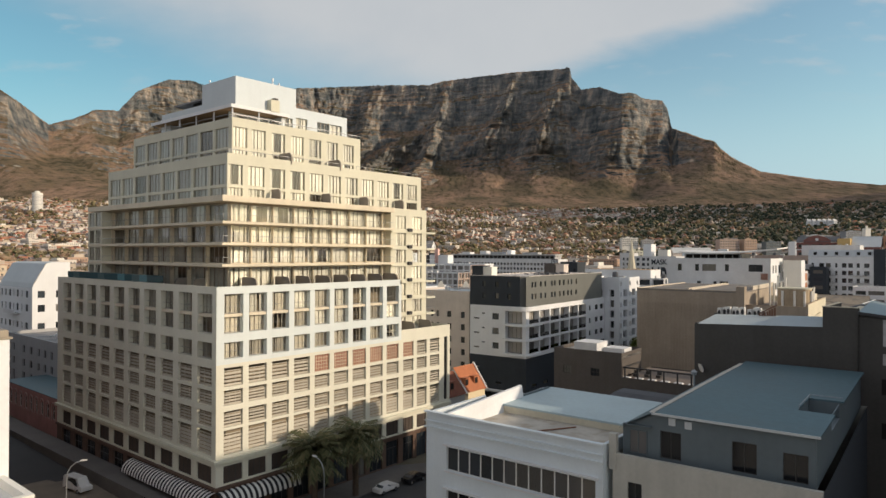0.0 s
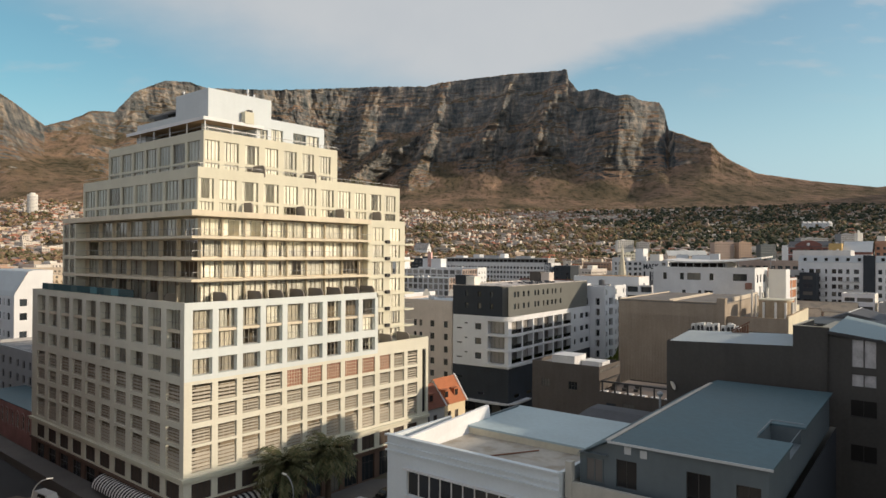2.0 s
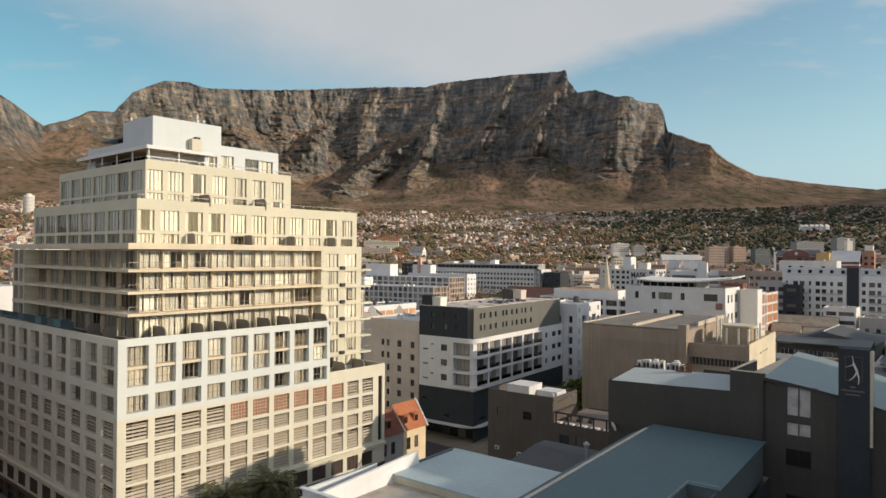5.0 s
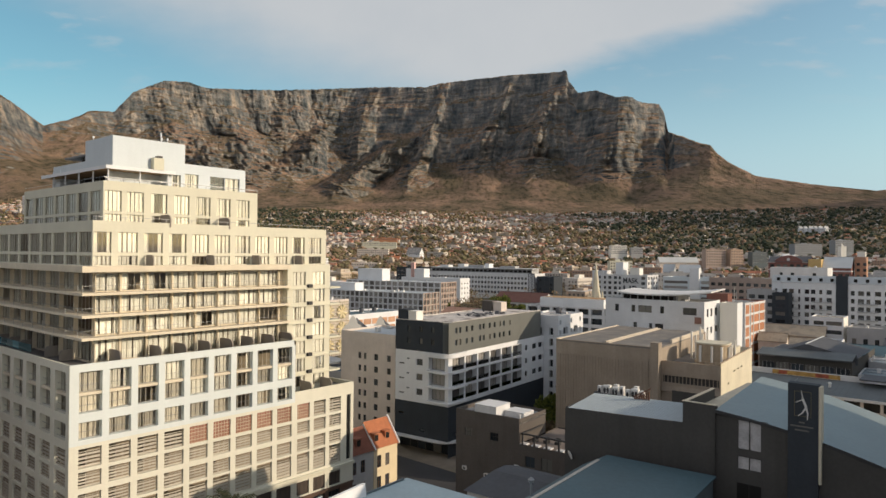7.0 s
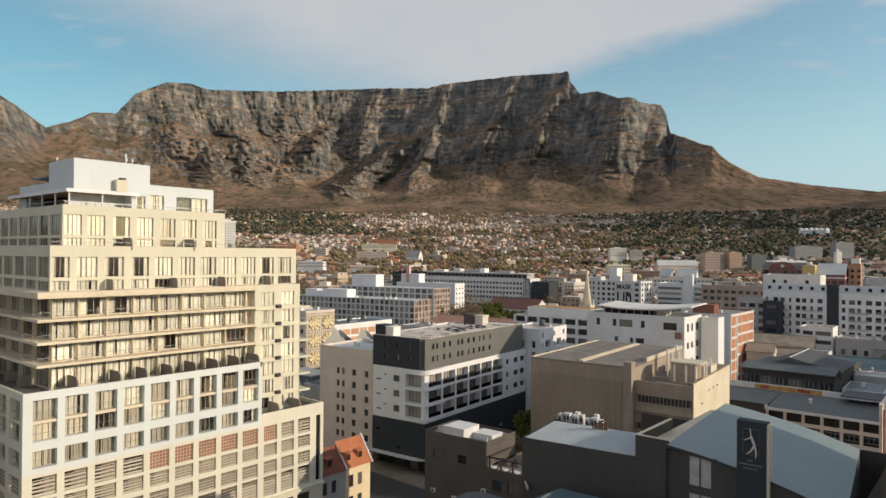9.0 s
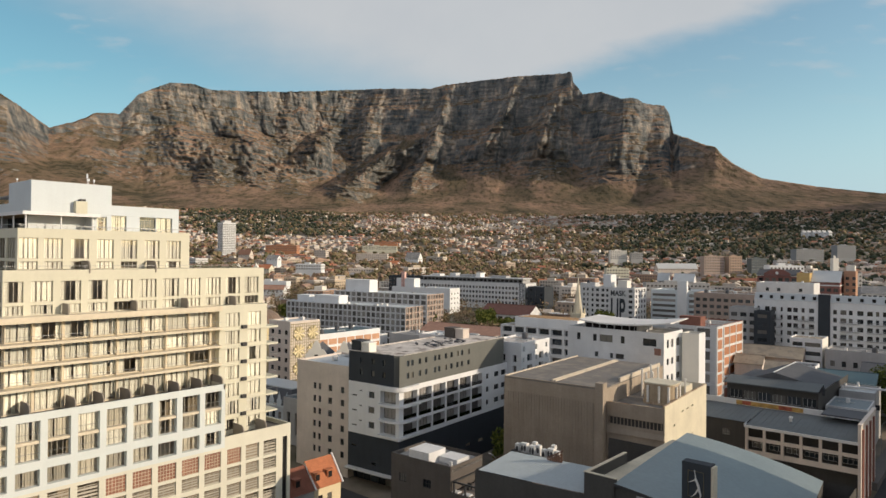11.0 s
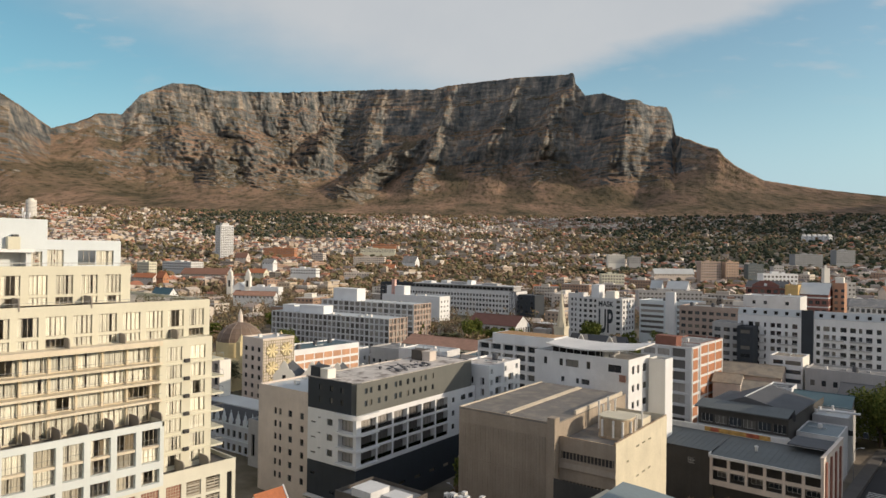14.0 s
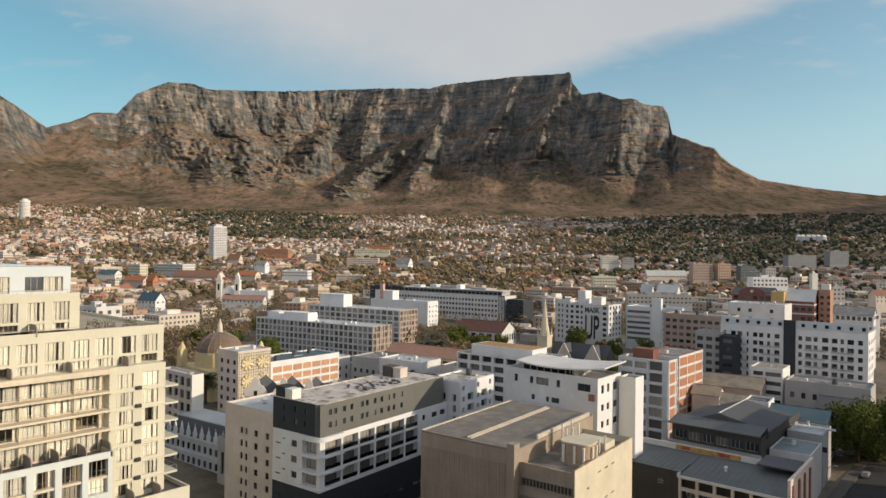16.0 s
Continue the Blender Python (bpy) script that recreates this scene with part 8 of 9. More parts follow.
        part("gable", Shape().prism([(gx, -0.35), (gx + 1.7, -0.35), (gx + 1.7, 0.05), (gx, 0.05)], 9, 10.6).prism([(gx + 0.3, -0.35), (gx + 1.4, -0.35), (gx + 1.4, 0.05), (gx + 0.3, 0.05)], 10.6, 12.0, 0, [(gx + 0.65, -0.35), (gx + 1.05, -0.35), (gx + 1.05, 0.05), (gx + 0.65, 0.05)])
             .tube((gx + 0.85, -0.15, 12.0), (gx + 0.85, -0.15, 13.0), 0.14, 0.05, 6).mesh("gable", COOL_WHITE), r, "white ornamental dormer gable")
    part("roof_top", Shape().box(2.6, 27.6, 2.6, 11.6, 13.2, 13.5).mesh("roof top", ROOF_PALE), r)
    part("cornice", Shape().box(-0.2, 30.2, -0.35, 0.0, 8.5, 9.0).box(-0.1, 30.1, -0.2, 0.0, 4.2, 4.5).mesh("cornice", COOL_WHITE), r)
    for k in range(9):
        window(r, pose(0, 0, 0), 1.2 + 2.6 * k, 2.6 + 2.6 * k, 5.0, 7.0, 0.25, 1)
    block("heritage_building", "grey classical bank with tall recessed windows", -136.0, 137.0, 6, 17, 18, 1, 15.0, GREY_WALL, ROOF_BLUE, {"S": [(even(5, 17, 1.3), [(4.0, 10.0)])], "W": [(even(5, 18, 1.3), [(4, 10)])]}, 0.6, depth=0.5)
    pitched("house", "white gabled house among the shops", -150.0, 152.0, 6, 12, 10, 2, 11.0, 15.0, WHITE_OLD, ROOF_GREY, 3, [(3, 5)])
    for x, y, w, d, z, rf in ((-140, 160, 22, 16, 12, ROOF_BLUE), (-160, 172, 20, 14, 13, ROOF_PALE), (-132, 182, 26, 15, 14, ROOF_GREY), (-150, 200, 30, 16, 15, ROOF_PALE), (-128, 204, 18, 14, 17, ROOF_TAN), (-165, 225, 28, 16, 15, ROOF_GREY)):
        block("shop_building", "low shop with a parapet roof", x, y, 6, w, d, 2, z + 2, WHITE_OLD, rf, {"S": [(even(5, w, 1.4), [(4, 6), (8, 9.8)])]}, 0.6)
    for x, y, w, d, z, wl, rf in ((-176, 236, 22, 14, 17, WHITE_OLD, ROOF_PALE), (-198, 240, 18, 16, 15, GREY_WALL, ROOF_GREY), (-150, 246, 20, 14, 16, BEIGE, ROOF_BLUE), (-222, 228, 20, 14, 14, WHITE_OLD, ROOF_WHITE)):
        block("shop_building", "low flat-roofed building at the foot of the offices", x, y, 8, w, d, 4, z + 4, wl, rf, {"S": [(even(5, w, 1.5), [(4, 6), (8, 9.8)])], "E": [(even(3, d, 1.5), [(4, 6), (8, 9.8)])]}, 0.6)
    # curly-gabled houses just past the corner block
    for x, y, w in ((-150.0, 158.0, 6.5), (-143.0, 163.0, 6.0), (-136.5, 167.5, 5.5), (-130.5, 172.0, 5.5)):
        g = pitched("house", "old gabled house with a curly pale gable", x, y, -48, 12, w, 2, 24.0, 27.0, IVORY, ROOF_DARK)
        c = Shape()
        prof = [(0.0, 16.0), (0.0, 17.6), (0.10, 18.4), (0.16, 19.0), (0.28, 19.3), (0.34, 20.6), (0.42, 21.4), (0.5, 21.9), (0.58, 21.4), (0.66, 20.6), (0.72, 19.3), (0.84, 19.0), (0.90, 18.4), (1.0, 17.6), (1.0, 16.0)]
        c.face([(12.5, u * w, z + 5.2) for u, z in prof]), c.face([(12.15, u * w, z + 5.2) for u, z in reversed(prof)])
        for (u0, z0), (u1, z1) in zip(prof, prof[1:]):
            c.face([(12.15, u0 * w, z0 + 5.2), (12.15, u1 * w, z1 + 5.2), (12.5, u1 * w, z1 + 5.2), (12.5, u0 * w, z0 + 5.2)])
        part("curly_gable", c.mesh("curly gable", IVORY), g, "pale curly gable")
        part("gable_window", Shape().box(12.45, 12.54, w / 2 - 0.5, w / 2 + 0.5, 20.8, 22.8).mesh("gable window", SLOT), g)


middle_distance()


# ---- far towers ----
def far_towers():
    r = block("tower_block", "slim white residential high-rise with a grid of windows", -1086, 680, -10, 25, 24, 44, 108, WHITE, ROOF_GREY, {"S": [(even(6, 25, 2.6), storeys(4, 19, 3.1, 1.7))], "E": [(even(7, 24, 2.4), storeys(4, 19, 3.1, 1.7))]}, 0.8)
    plant_box(r, 6, 18, 6, 18, 63, 68, WHITE_OLD)
    t = root("tower_block", "cylindrical cream high-rise on the lower mountain slope", "building", -1788, 600, 130, 0)
    sh = Shape().tube((0, 0, -10), (0, 0, 49), 11.5, 11.5, 20).tube((0, 0, 49), (0, 0, 53), 6, 6, 14)
    part("wall", sh.mesh("round tower", IVORY), t)
    ring = Shape().tube((0, 0, 0), (0, 0, 1.2), 11.8, 11.8, 20).mesh("window band", GREY_WALL)
    for k in range(13):
        part("window_band", ring, t, at=pose(0, 0, 3 + 3.3 * k))


far_towers()


# ---- city on the slope ----
TAKEN = [(-340, -215, 250, 345), (-360, -290, 380, 420), (-380, -250, 440, 480), (-250, -170, 130, 290), (-170, -90, 120, 260), (-90, 20, 120, 360), (-195, -60, 300, 470), (-60, 20, 340, 470), (-1100, -1050, 670, 720), (-245, -200, 355, 385)]


def claim(x, y, rz, w, d):
    c = pose(x, y, 0, 0, 0, rz) @ Vector((w / 2, d / 2, 0))
    h = max(w, d) / 2
    TAKEN.append((c.x - h, c.x + h, c.y - h, c.y + h))


SINGLE = 14         # rows of up to so many windows are set one by one
FAR_WINDOW = Shape().box(-0.85, 0.85, -0.06, 0.1, 0, 1.6).box(-1.0, 1.0, -0.18, 0.05, -0.16, 0, 1).mesh("window", FAR_PANE, WHITE_OLD)
FAR_WINDOW_SMALL = Shape().box(-0.6, 0.6, -0.06, 0.1, 0, 1.5).box(-0.75, 0.75, -0.15, 0.05, -0.15, 0, 1).mesh("window", FAR_PANE, WHITE_OLD)


def far_flat(label, x, y, rz, w, d, z0, z_eave, z_top, wall, roof, rows):
    """A flat-roofed building of the middle distance, with framed window bands on its two open sides."""
    r = root("building", label, "building", x, y, z0, rz)
    claim(x, y, rz, w, d)
    h = z_top - z0
    part("wall", Shape().box(0, w, 0, d, -6, h - 0.7).box(0, w, 0, 0.3, h - 0.7, h).box(0, w, d - 0.3, d, h - 0.7, h).box(0, 0.3, 0.3, d - 0.3, h - 0.7, h).box(w - 0.3, w, 0.3, d - 0.3, h - 0.7, h).mesh("far wall", wall), r)
    part("roof", Shape().box(0.3, w - 0.3, 0.3, d - 0.3, h - 0.7, h - 0.5).mesh("far roof", roof), r)
    part("roof_plant", Shape().box(w * 0.3, w * 0.5, d * 0.3, d * 0.6, h - 0.6, h + 1.8).box(w * 0.62, w * 0.7, d * 0.4, d * 0.6, h - 0.6, h + 1.1).mesh("far plant", wall), r)
    pitch = min(3.4, (h - 1) / max(rows, 1))
    for side, ln in (("S", w), ("E", d)):
        sh = Shape()
        n = max(2, int(ln / 3.2))
        for k in range(n):
            u = ln * (k + 0.5) / n
            sh.box(u - 0.85, u + 0.85, -0.06, 0.1, 0, 1.6).box(u - 1.0, u + 1.0, -0.18, 0.05, -0.16, 0, 1)
        data = sh.mesh("window row", FAR_PANE, WHITE_OLD)
        for k in range(rows):
            at = side_pose(side, w, d) @ pose(0, 0, h - pitch * (k + 1))
            if n > SINGLE:
                part("window_row", data, r, at=at)
            for q in range(n if n <= SINGLE else 0):
                part("window", FAR_WINDOW, r, at=at @ pose(ln * (q + 0.5) / n, 0, 0))
    return r


def far_gable(label, x, y, rz, w, d, z0, z_eave, z_top, wall, roof, rows):
    """A pitched-roof building of the middle distance."""
    r = root("building", label, "building", x, y, z0, rz)
    claim(x, y, rz, w, d)
    e, k = z_eave - z0, z_top - z0
    sh = Shape().box(0, w, 0, d, -6, e)
    for u in (0.01, w - 0.01):
        sh.face([(u, 0, e), (u, d, e), (u, d / 2, k)])
    part("wall", sh.mesh("far wall", wall), r)
    rf = Shape()
    for a in (-0.5, d + 0.5):
        rf.face([(-0.5, a, e - 0.1), (w + 0.5, a, e - 0.1), (w + 0.5, d / 2, k + 0.1), (-0.5, d / 2, k + 0.1)])
        rf.face([(-0.5, a, e - 0.4), (w + 0.5, a, e - 0.4), (w + 0.5, a, e - 0.1), (-0.5, a, e - 0.1)])
    part("roof", rf.tube((-0.5, d / 2, k + 0.1), (w + 0.5, d / 2, k + 0.1), 0.2, 0.2, 6).mesh("far pitched roof", roof), r)
    part("chimney", Shape().box(w * 0.25, w * 0.25 + 0.9, d * 0.5 - 0.4, d * 0.5 + 0.4, k - 1.0, k + 1.3).mesh("chimney", wall), r)
    for side, ln in (("S", w), ("E", d)):
        n = max(2, int(ln / 3.4))
        sh = Shape()
        for q in range(n):
            u = ln * (q + 0.5) / n
            sh.box(u - 0.6, u + 0.6, -0.06, 0.1, 0, 1.5).box(u - 0.75, u + 0.75, -0.15, 0.05, -0.15, 0, 1)
        data = sh.mesh("window row", FAR_PANE, WHITE_OLD)
        for q in range(max(rows, 1)):
            at = side_pose(side, w, d) @ pose(0, 0, e - 2.3 - 3 * q)
            if n > SINGLE:
                part("window_row", data, r, at=at)
            for k in range(n if n <= SINGLE else 0):
                part("window", FAR_WINDOW_SMALL, r, at=at @ pose(ln * (k + 0.5) / n, 0, 0))
    return r


far_flat("white plastered building with a red-brown flat roof", -288, 158, 8, 14.7, 11.8, 6, 40.3, 40.3, WHITE_OLD, TERRACOTTA_OLD, 2)
far_gable("house with a steep teal roof and white gable", -486, 276, 18, 18.0, 9.9, 13, 26.4, 32.1, WHITE, ROOF_TEAL, 0)
far_flat("cream flats with orange balcony bands", -802, 409, 12, 22.2, 11.1, 27, 46.8, 46.8, CREAM, ROOF_TAN, 4)
far_gable("long hall with a bright red roof", -714, 364, 20, 29.0, 11.6, 22, 31.6, 35.9, BEIGE, TERRACOTTA, 0)
far_gable("orange-red gabled hall beside the garden", -663, 366, 15, 9.9, 7.9, 20, 32.6, 39.1, BRICK_ORANGE, TERRACOTTA, 0)
far_flat("pale grey office row", -850, 465, 14, 53.2, 21.3, 30, 46.5, 46.5, WHITE_OLD, ROOF_GREY, 3)
far_gable("low hall with a teal sheet roof", -767, 359, 28, 22.8, 11.4, 24, 37.3, 41.2, IVORY, ROOF_TEAL, 1)
far_gable("long terrace with a dark red roof", -782, 455, 30, 63.1, 18.9, 27, 32.1, 39.3, BEIGE, TERRACOTTA_OLD, 0)
far_gable("white church hall with a stepped front", -764, 563, 25, 16.6, 11.6, 30, 46.7, 51.4, WHITE, ROOF_GREY, 1)
far_gable("yellow house with a red tiled roof", -693, 492, 25, 25.0, 12.5, 24, 35.5, 40.3, CREAM, TERRACOTTA, 1)
far_gable("hall with a faded red hipped roof", -912, 613, 25, 19.7, 11.8, 37, 51.4, 59.4, BEIGE, TERRACOTTA_OLD, 0)
far_flat("low shed with a white roof", -526, 385, 30, 33.2, 10.0, 15, 28.3, 28.3, WHITE, ROOF_WHITE, 0)
far_gable("row of low terracotta-roofed houses", -491, 351, 32, 37.3, 7.5, 14, 23.4, 26.8, WHITE_OLD, TERRACOTTA_PALE, 0)
far_flat("white classical building with tall windows", -661, 535, 30, 33.1, 13.2, 24, 41.4, 41.4, WHITE, ROOF_PALE, 2)
far_flat("pinkish brick flats with pale roof edge", -1055, 761, 34, 60.5, 18.1, 50, 68.7, 68.7, BRICK_ORANGE, TERRACOTTA, 3)
far_flat("beige stone institute with a square tower", -921, 770, 25, 21.8, 13.1, 43, 60.4, 60.4, BEIGE, ROOF_TAN, 3)
far_flat("long beige banded offices", -835, 791, 36, 53.3, 16.0, 40, 54.9, 54.9, BEIGE, ROOF_TAN, 4)
far_flat("long cream school wing", -977, 934, 38, 69.6, 13.9, 57, 70.2, 70.2, CREAM, ROOF_TAN, 2)
far_flat("orange brick school wing", -1011, 1000, 38, 48.9, 9.8, 66, 80.1, 80.1, BRICK_ORANGE, TERRACOTTA, 1)
far_gable("white house with a bright red roof", -728, 757, 30, 19.0, 13.3, 35, 38.6, 43.9, WHITE, TERRACOTTA, 1)
far_gable("white chapel with a curved gable", -727, 799, 20, 22.7, 18.1, 36, 48.2, 57.3, WHITE, ROOF_GREY, 1)
far_flat("low beige pavilion with a flat roof", -655, 616, 36, 37.1, 14.8, 27, 35.3, 35.3, BEIGE, ROOF_PALE, 1)
far_flat("dark glazed offices with a pale roof edge", -407, 446, 26, 31.7, 11.1, 14, 35.8, 35.8, CHARCOAL, ROOF_PALE, 4)
far_flat("cream-framed office wing with ribbon glazing", -377, 459, 26, 16.6, 8.3, 13, 35.6, 35.6, IVORY, ROOF_PALE, 3)
far_gable("hall with an orange-red roof in the trees", -385, 658, 34, 27.1, 13.5, 20, 21.5, 28.4, BEIGE, TERRACOTTA, 0)
far_flat("white flats with stacked balconies", -491, 1042, 40, 26.7, 13.3, 40, 64.1, 64.1, IVORY, ROOF_GREY, 4)
far_flat("grey and white balcony flats", -463, 1058, 40, 19.6, 9.8, 40, 60.8, 60.8, GREY_WALL, ROOF_GREY, 3)
far_flat("cream offices with ribbon windows", -338, 727, 40, 25.6, 12.8, 22, 41.2, 41.2, CREAM, ROOF_PALE, 4)
far_gable("long hall under a pale sheet roof", -343, 883, 46, 54.4, 10.9, 30, 39.1, 45.8, BEIGE, ROOF_PALE, 1)
far_flat("dull brown-grey balcony flats with floor bands", -281, 879, 48, 26.8, 10.7, 28, 56.2, 56.2, PANEL_BROWN, ROOF_GREY, 6)
far_flat("sandy pink flats with rows of windows", -257, 899, 48, 17.0, 10.3, 28, 56.4, 56.4, surf("sandy pink plaster", (0.50, 0.36, 0.27), 0.85, 0.1, 0.3, 3, 0), ROOF_GREY, 6)
far_flat("blue-grey flats with an orange end wall", -238, 925, 48, 20.6, 10.3, 30, 53.7, 53.7, BLUE_GREY, ROOF_GREY, 4)
far_flat("slate-roofed flats with a white stair", -206, 916, 48, 13.4, 8.0, 28, 51.7, 51.7, GREY_WALL, ROOF_DARK, 4)
far_flat("white flats with a row of tall dark windows", -139, 629, 42, 29.3, 10.3, 15, 48.5, 48.5, WHITE, ROOF_PALE, 2)
far_flat("long grey workshop range", -217, 560, 36, 51.9, 13.0, 14, 33.0, 33.0, GREY_WALL, ROOF_DARK, 2)
far_gable("pale gabled workshop roof", -228, 609, 10, 9.4, 8.5, 15, 33.3, 39.9, WHITE_OLD, ROOF_PALE, 0)
far_gable("pale gabled workshop roof with skylights", -218, 620, 10, 17.4, 15.7, 15, 32.9, 39.5, WHITE_OLD, ROOF_PALE, 0)
far_flat("tall cream stair tower of the brick flats", -74, 530, 44, 3.8, 3.1, 11, 55.2, 55.2, IVORY, ROOF_PALE, 0)
far_gable("cream gabled hall with a row of small windows", -58, 497, -42, 14.8, 8.9, 10, 33.4, 37.4, IVORY, ROOF_GREY, 1)
far_flat("small white store with a blue roof", -35, 483, 46, 6.4, 5.1, 10, 34.8, 34.8, WHITE_OLD, ROOF_BLUE, 1)
far_flat("grey flats with a lit end wall", -80, 627, 46, 9.8, 5.9, 14, 43.5, 43.5, GREY_WALL, ROOF_GREY, 3)
far_gable("long low barrack row under a dull red roof", -62, 700, 52, 30.0, 8.0, 17, 34.5, 39.0, BEIGE, TERRACOTTA_OLD, 2)
far_flat("grey slab flats on the slope", -253, 1217, 50, 50.0, 14.3, 45, 68.8, 68.8, SLATE_WALL, ROOF_GREY, 6)
far_flat("grey stepped flats on the slope", -207, 1284, 50, 34.6, 13.8, 50, 76.2, 76.2, SLATE_WALL, ROOF_PALE, 6)
far_gable("white cottage roof in a hillside row", -333, 1627, 50, 7.7, 7.7, 97, 108.9, 113.8, WHITE, ROOF_WHITE, 0)
far_gable("white cottage roof in a hillside row", -324, 1629, 50, 7.6, 7.6, 97, 108.9, 113.8, WHITE, ROOF_WHITE, 0)
far_gable("white cottage roof in a hillside row", -314, 1631, 50, 7.6, 7.6, 97, 108.9, 113.8, WHITE, ROOF_WHITE, 0)
far_gable("white cottage roof in a hillside row", -305, 1633, 50, 7.5, 7.5, 97, 108.9, 113.8, WHITE, ROOF_WHITE, 0)
far_gable("white cottage roof in a hillside row", -296, 1635, 50, 7.5, 7.5, 97, 108.9, 113.8, WHITE, ROOF_WHITE, 0)
far_gable("white cottage roof in a hillside row", -286, 1637, 50, 7.4, 7.4, 97, 108.9, 113.7, WHITE, ROOF_WHITE, 0)


def twin_towers():
    """White temple front between two square towers."""
    r = root("temple", "white twin-towered temple standing among the garden trees", "temple", -540, 374, 14, 35)
    claim(-540, 374, 35, 20, 18)
    part("hall", Shape().box(4, 18, 1, 20, -4, 13).prism([(4, 1), (18, 1), (18, 20), (4, 20)], 13, 18, 0, [(10.9, 1), (11.1, 1), (11.1, 20), (10.9, 20)]).mesh("temple hall", WHITE), r)
    for x in (0, 17.5):
        t = part("tower", Shape().box(x, x + 5, 0, 5, -4, 24).box(x - 0.3, x + 5.3, -0.3, 5.3, 23.2, 24).box(x + 0.8, x + 4.2, 0.8, 4.2, 24, 28).tube((x + 2.5, 2.5, 28), (x + 2.5, 2.5, 31), 2.0, 0.3, 8).mesh("temple tower", IVORY), r)
        part("louvre", Shape().box(x + 1.6, x + 3.4, -0.05, 0.05, 14, 20).mesh("louvre", SLOT), t)
    part("window", Shape().box(8.5, 13.5, 0.9, 1.05, 5, 11).mesh("temple window", SLOT), r)


twin_towers()


def free(x, y, pad=6):
    return not any(a - pad < x < b + pad and c - pad < y < d + pad for a, b, c, d in TAKEN)


def place(th, r):
    a = radians(40.8) - radians(th)
    return 15 - math.sin(a) * r, 20 + math.cos(a) * r


def wander(x, y):
    """Degrees by which the edges of the wooded belts stray."""
    return 7.0 * noise.noise((x * 0.0035, y * 0.0035, 8.0)) + 3.5 * noise.noise((x * 0.013, y * 0.013, 2.0))


def city():
    rnd = random.Random(11)
    walls, roofs, wins = Shape(), Shape(), Shape()
    spots = []
    n_try = 0
    while len(spots) < 6600 and n_try < 90000:
        n_try += 1
        u = rnd.random()
        r = 300 + 2020 * u ** 0.75
        th = rnd.uniform(-42, 42)
        x, y = place(th, r)
        if r < 1450 and not free(x, y, 12 if r < 620 else 5):
            continue
        th += wander(x, y)
        # wooded belts and groves stay thin
        belt = noise.noise((x * 0.004, y * 0.004, 1.0)) + 0.6 * noise.noise((x * 0.012, y * 0.012, 4.0))
        if 430 < r < 1300 and -11 < th < 13 and rnd.random() < (0.9 if th < 5 else 0.72):
            continue
        if r < 640 and th < 12 and rnd.random() < 0.8:
            continue
        if belt < -0.05 and rnd.random() < 0.85:
            continue
        if r > 1600 and -20 < th < -8 and rnd.random() < 0.93:
            continue
        if th > 15 and r > 1250 and rnd.random() < 0.82:
            continue
        if -8 < th < 15 and r > 1250 and rnd.random() < (0.7 if r < 1700 else 0.3):
            continue
        s = 24 if r < 700 else 14 if r < 1200 else 11
        cell = (int(x / s), int(y / s))
        if cell in seen_cells:
            continue
        seen_cells.add(cell)
        spots.append((x, y, r))
    for x, y, r in spots:
        big = (rnd.random() < 0.24) if r < 750 else (rnd.random() < 0.06) if r < 1300 else (rnd.random() < 0.015)
        rz = rnd.choice((0, 90)) + rnd.gauss(8, 10)
        g = ground_z(x, y)
        m = pose(x, y, g, 0, 0, rz)
        if big:
            w, d, h = rnd.uniform(14, 34), rnd.uniform(12, 18), rnd.choice((6, 7, 10, 10, 13)) + rnd.uniform(0, 2)
            if r > 750:
                w, d, h = rnd.uniform(16, 36), rnd.uniform(10, 14), rnd.uniform(7, 12)
            walls.box(-w / 2, w / 2, -d / 2, d / 2, -4, h, 0, m)
            roofs.box(-w / 2 + 0.4, w / 2 - 0.4, -d / 2 + 0.4, d / 2 - 0.4, h - 0.01, h + 0.05, 1, m)
            walls.box(-w / 5, w / 8, -d / 5, d / 5, h, h + rnd.uniform(1.5, 3.5), 0, m)
            if r < 1400:
                k = 0
                z = 1.5
                while z < h - 1.8:
                    u = -w / 2 + 1.2
                    while u < w / 2 - 2:
                        wins.box(u, u + 1.5, -d / 2 - 0.04, -d / 2 + 0.02, z, z + 1.5, 0, m)
                        u += 3.0
                    u = -d / 2 + 1.2
                    while u < d / 2 - 2:
                        wins.box(w / 2 - 0.02, w / 2 + 0.04, u, u + 1.5, z, z + 1.5, 0, m)
                        wins.box(-w / 2 - 0.04, -w / 2 + 0.02, u, u + 1.5, z, z + 1.5, 0, m)
                        u += 3.2
                    z += 3.2
        else:
            w, d, h = rnd.uniform(8, 15), rnd.uniform(6, 9), rnd.choice((2.8, 3.0, 3.4, 5.2, 6.0))
            if r < 750:
                w, d, h = w * 1.4, d * 1.3, h + 1.5
            walls.box(-w / 2, w / 2, -d / 2, d / 2, -5, h, 0, m)
            hip, rise = rnd.choice((0, 0, 0.25)), rnd.uniform(1.8, 3.0)
            if rnd.random() < 0.24:
                roofs.box(-w / 2 + 0.3, w / 2 - 0.3, -d / 2 + 0.3, d / 2 - 0.3, h, h + 0.25, 1, m)
            else:
                base = [(-w / 2 - 0.4, -d / 2 - 0.4), (w / 2 + 0.4, -d / 2 - 0.4), (w / 2 + 0.4, d / 2 + 0.4), (-w / 2 - 0.4, d / 2 + 0.4)]
                k = len(roofs.v)
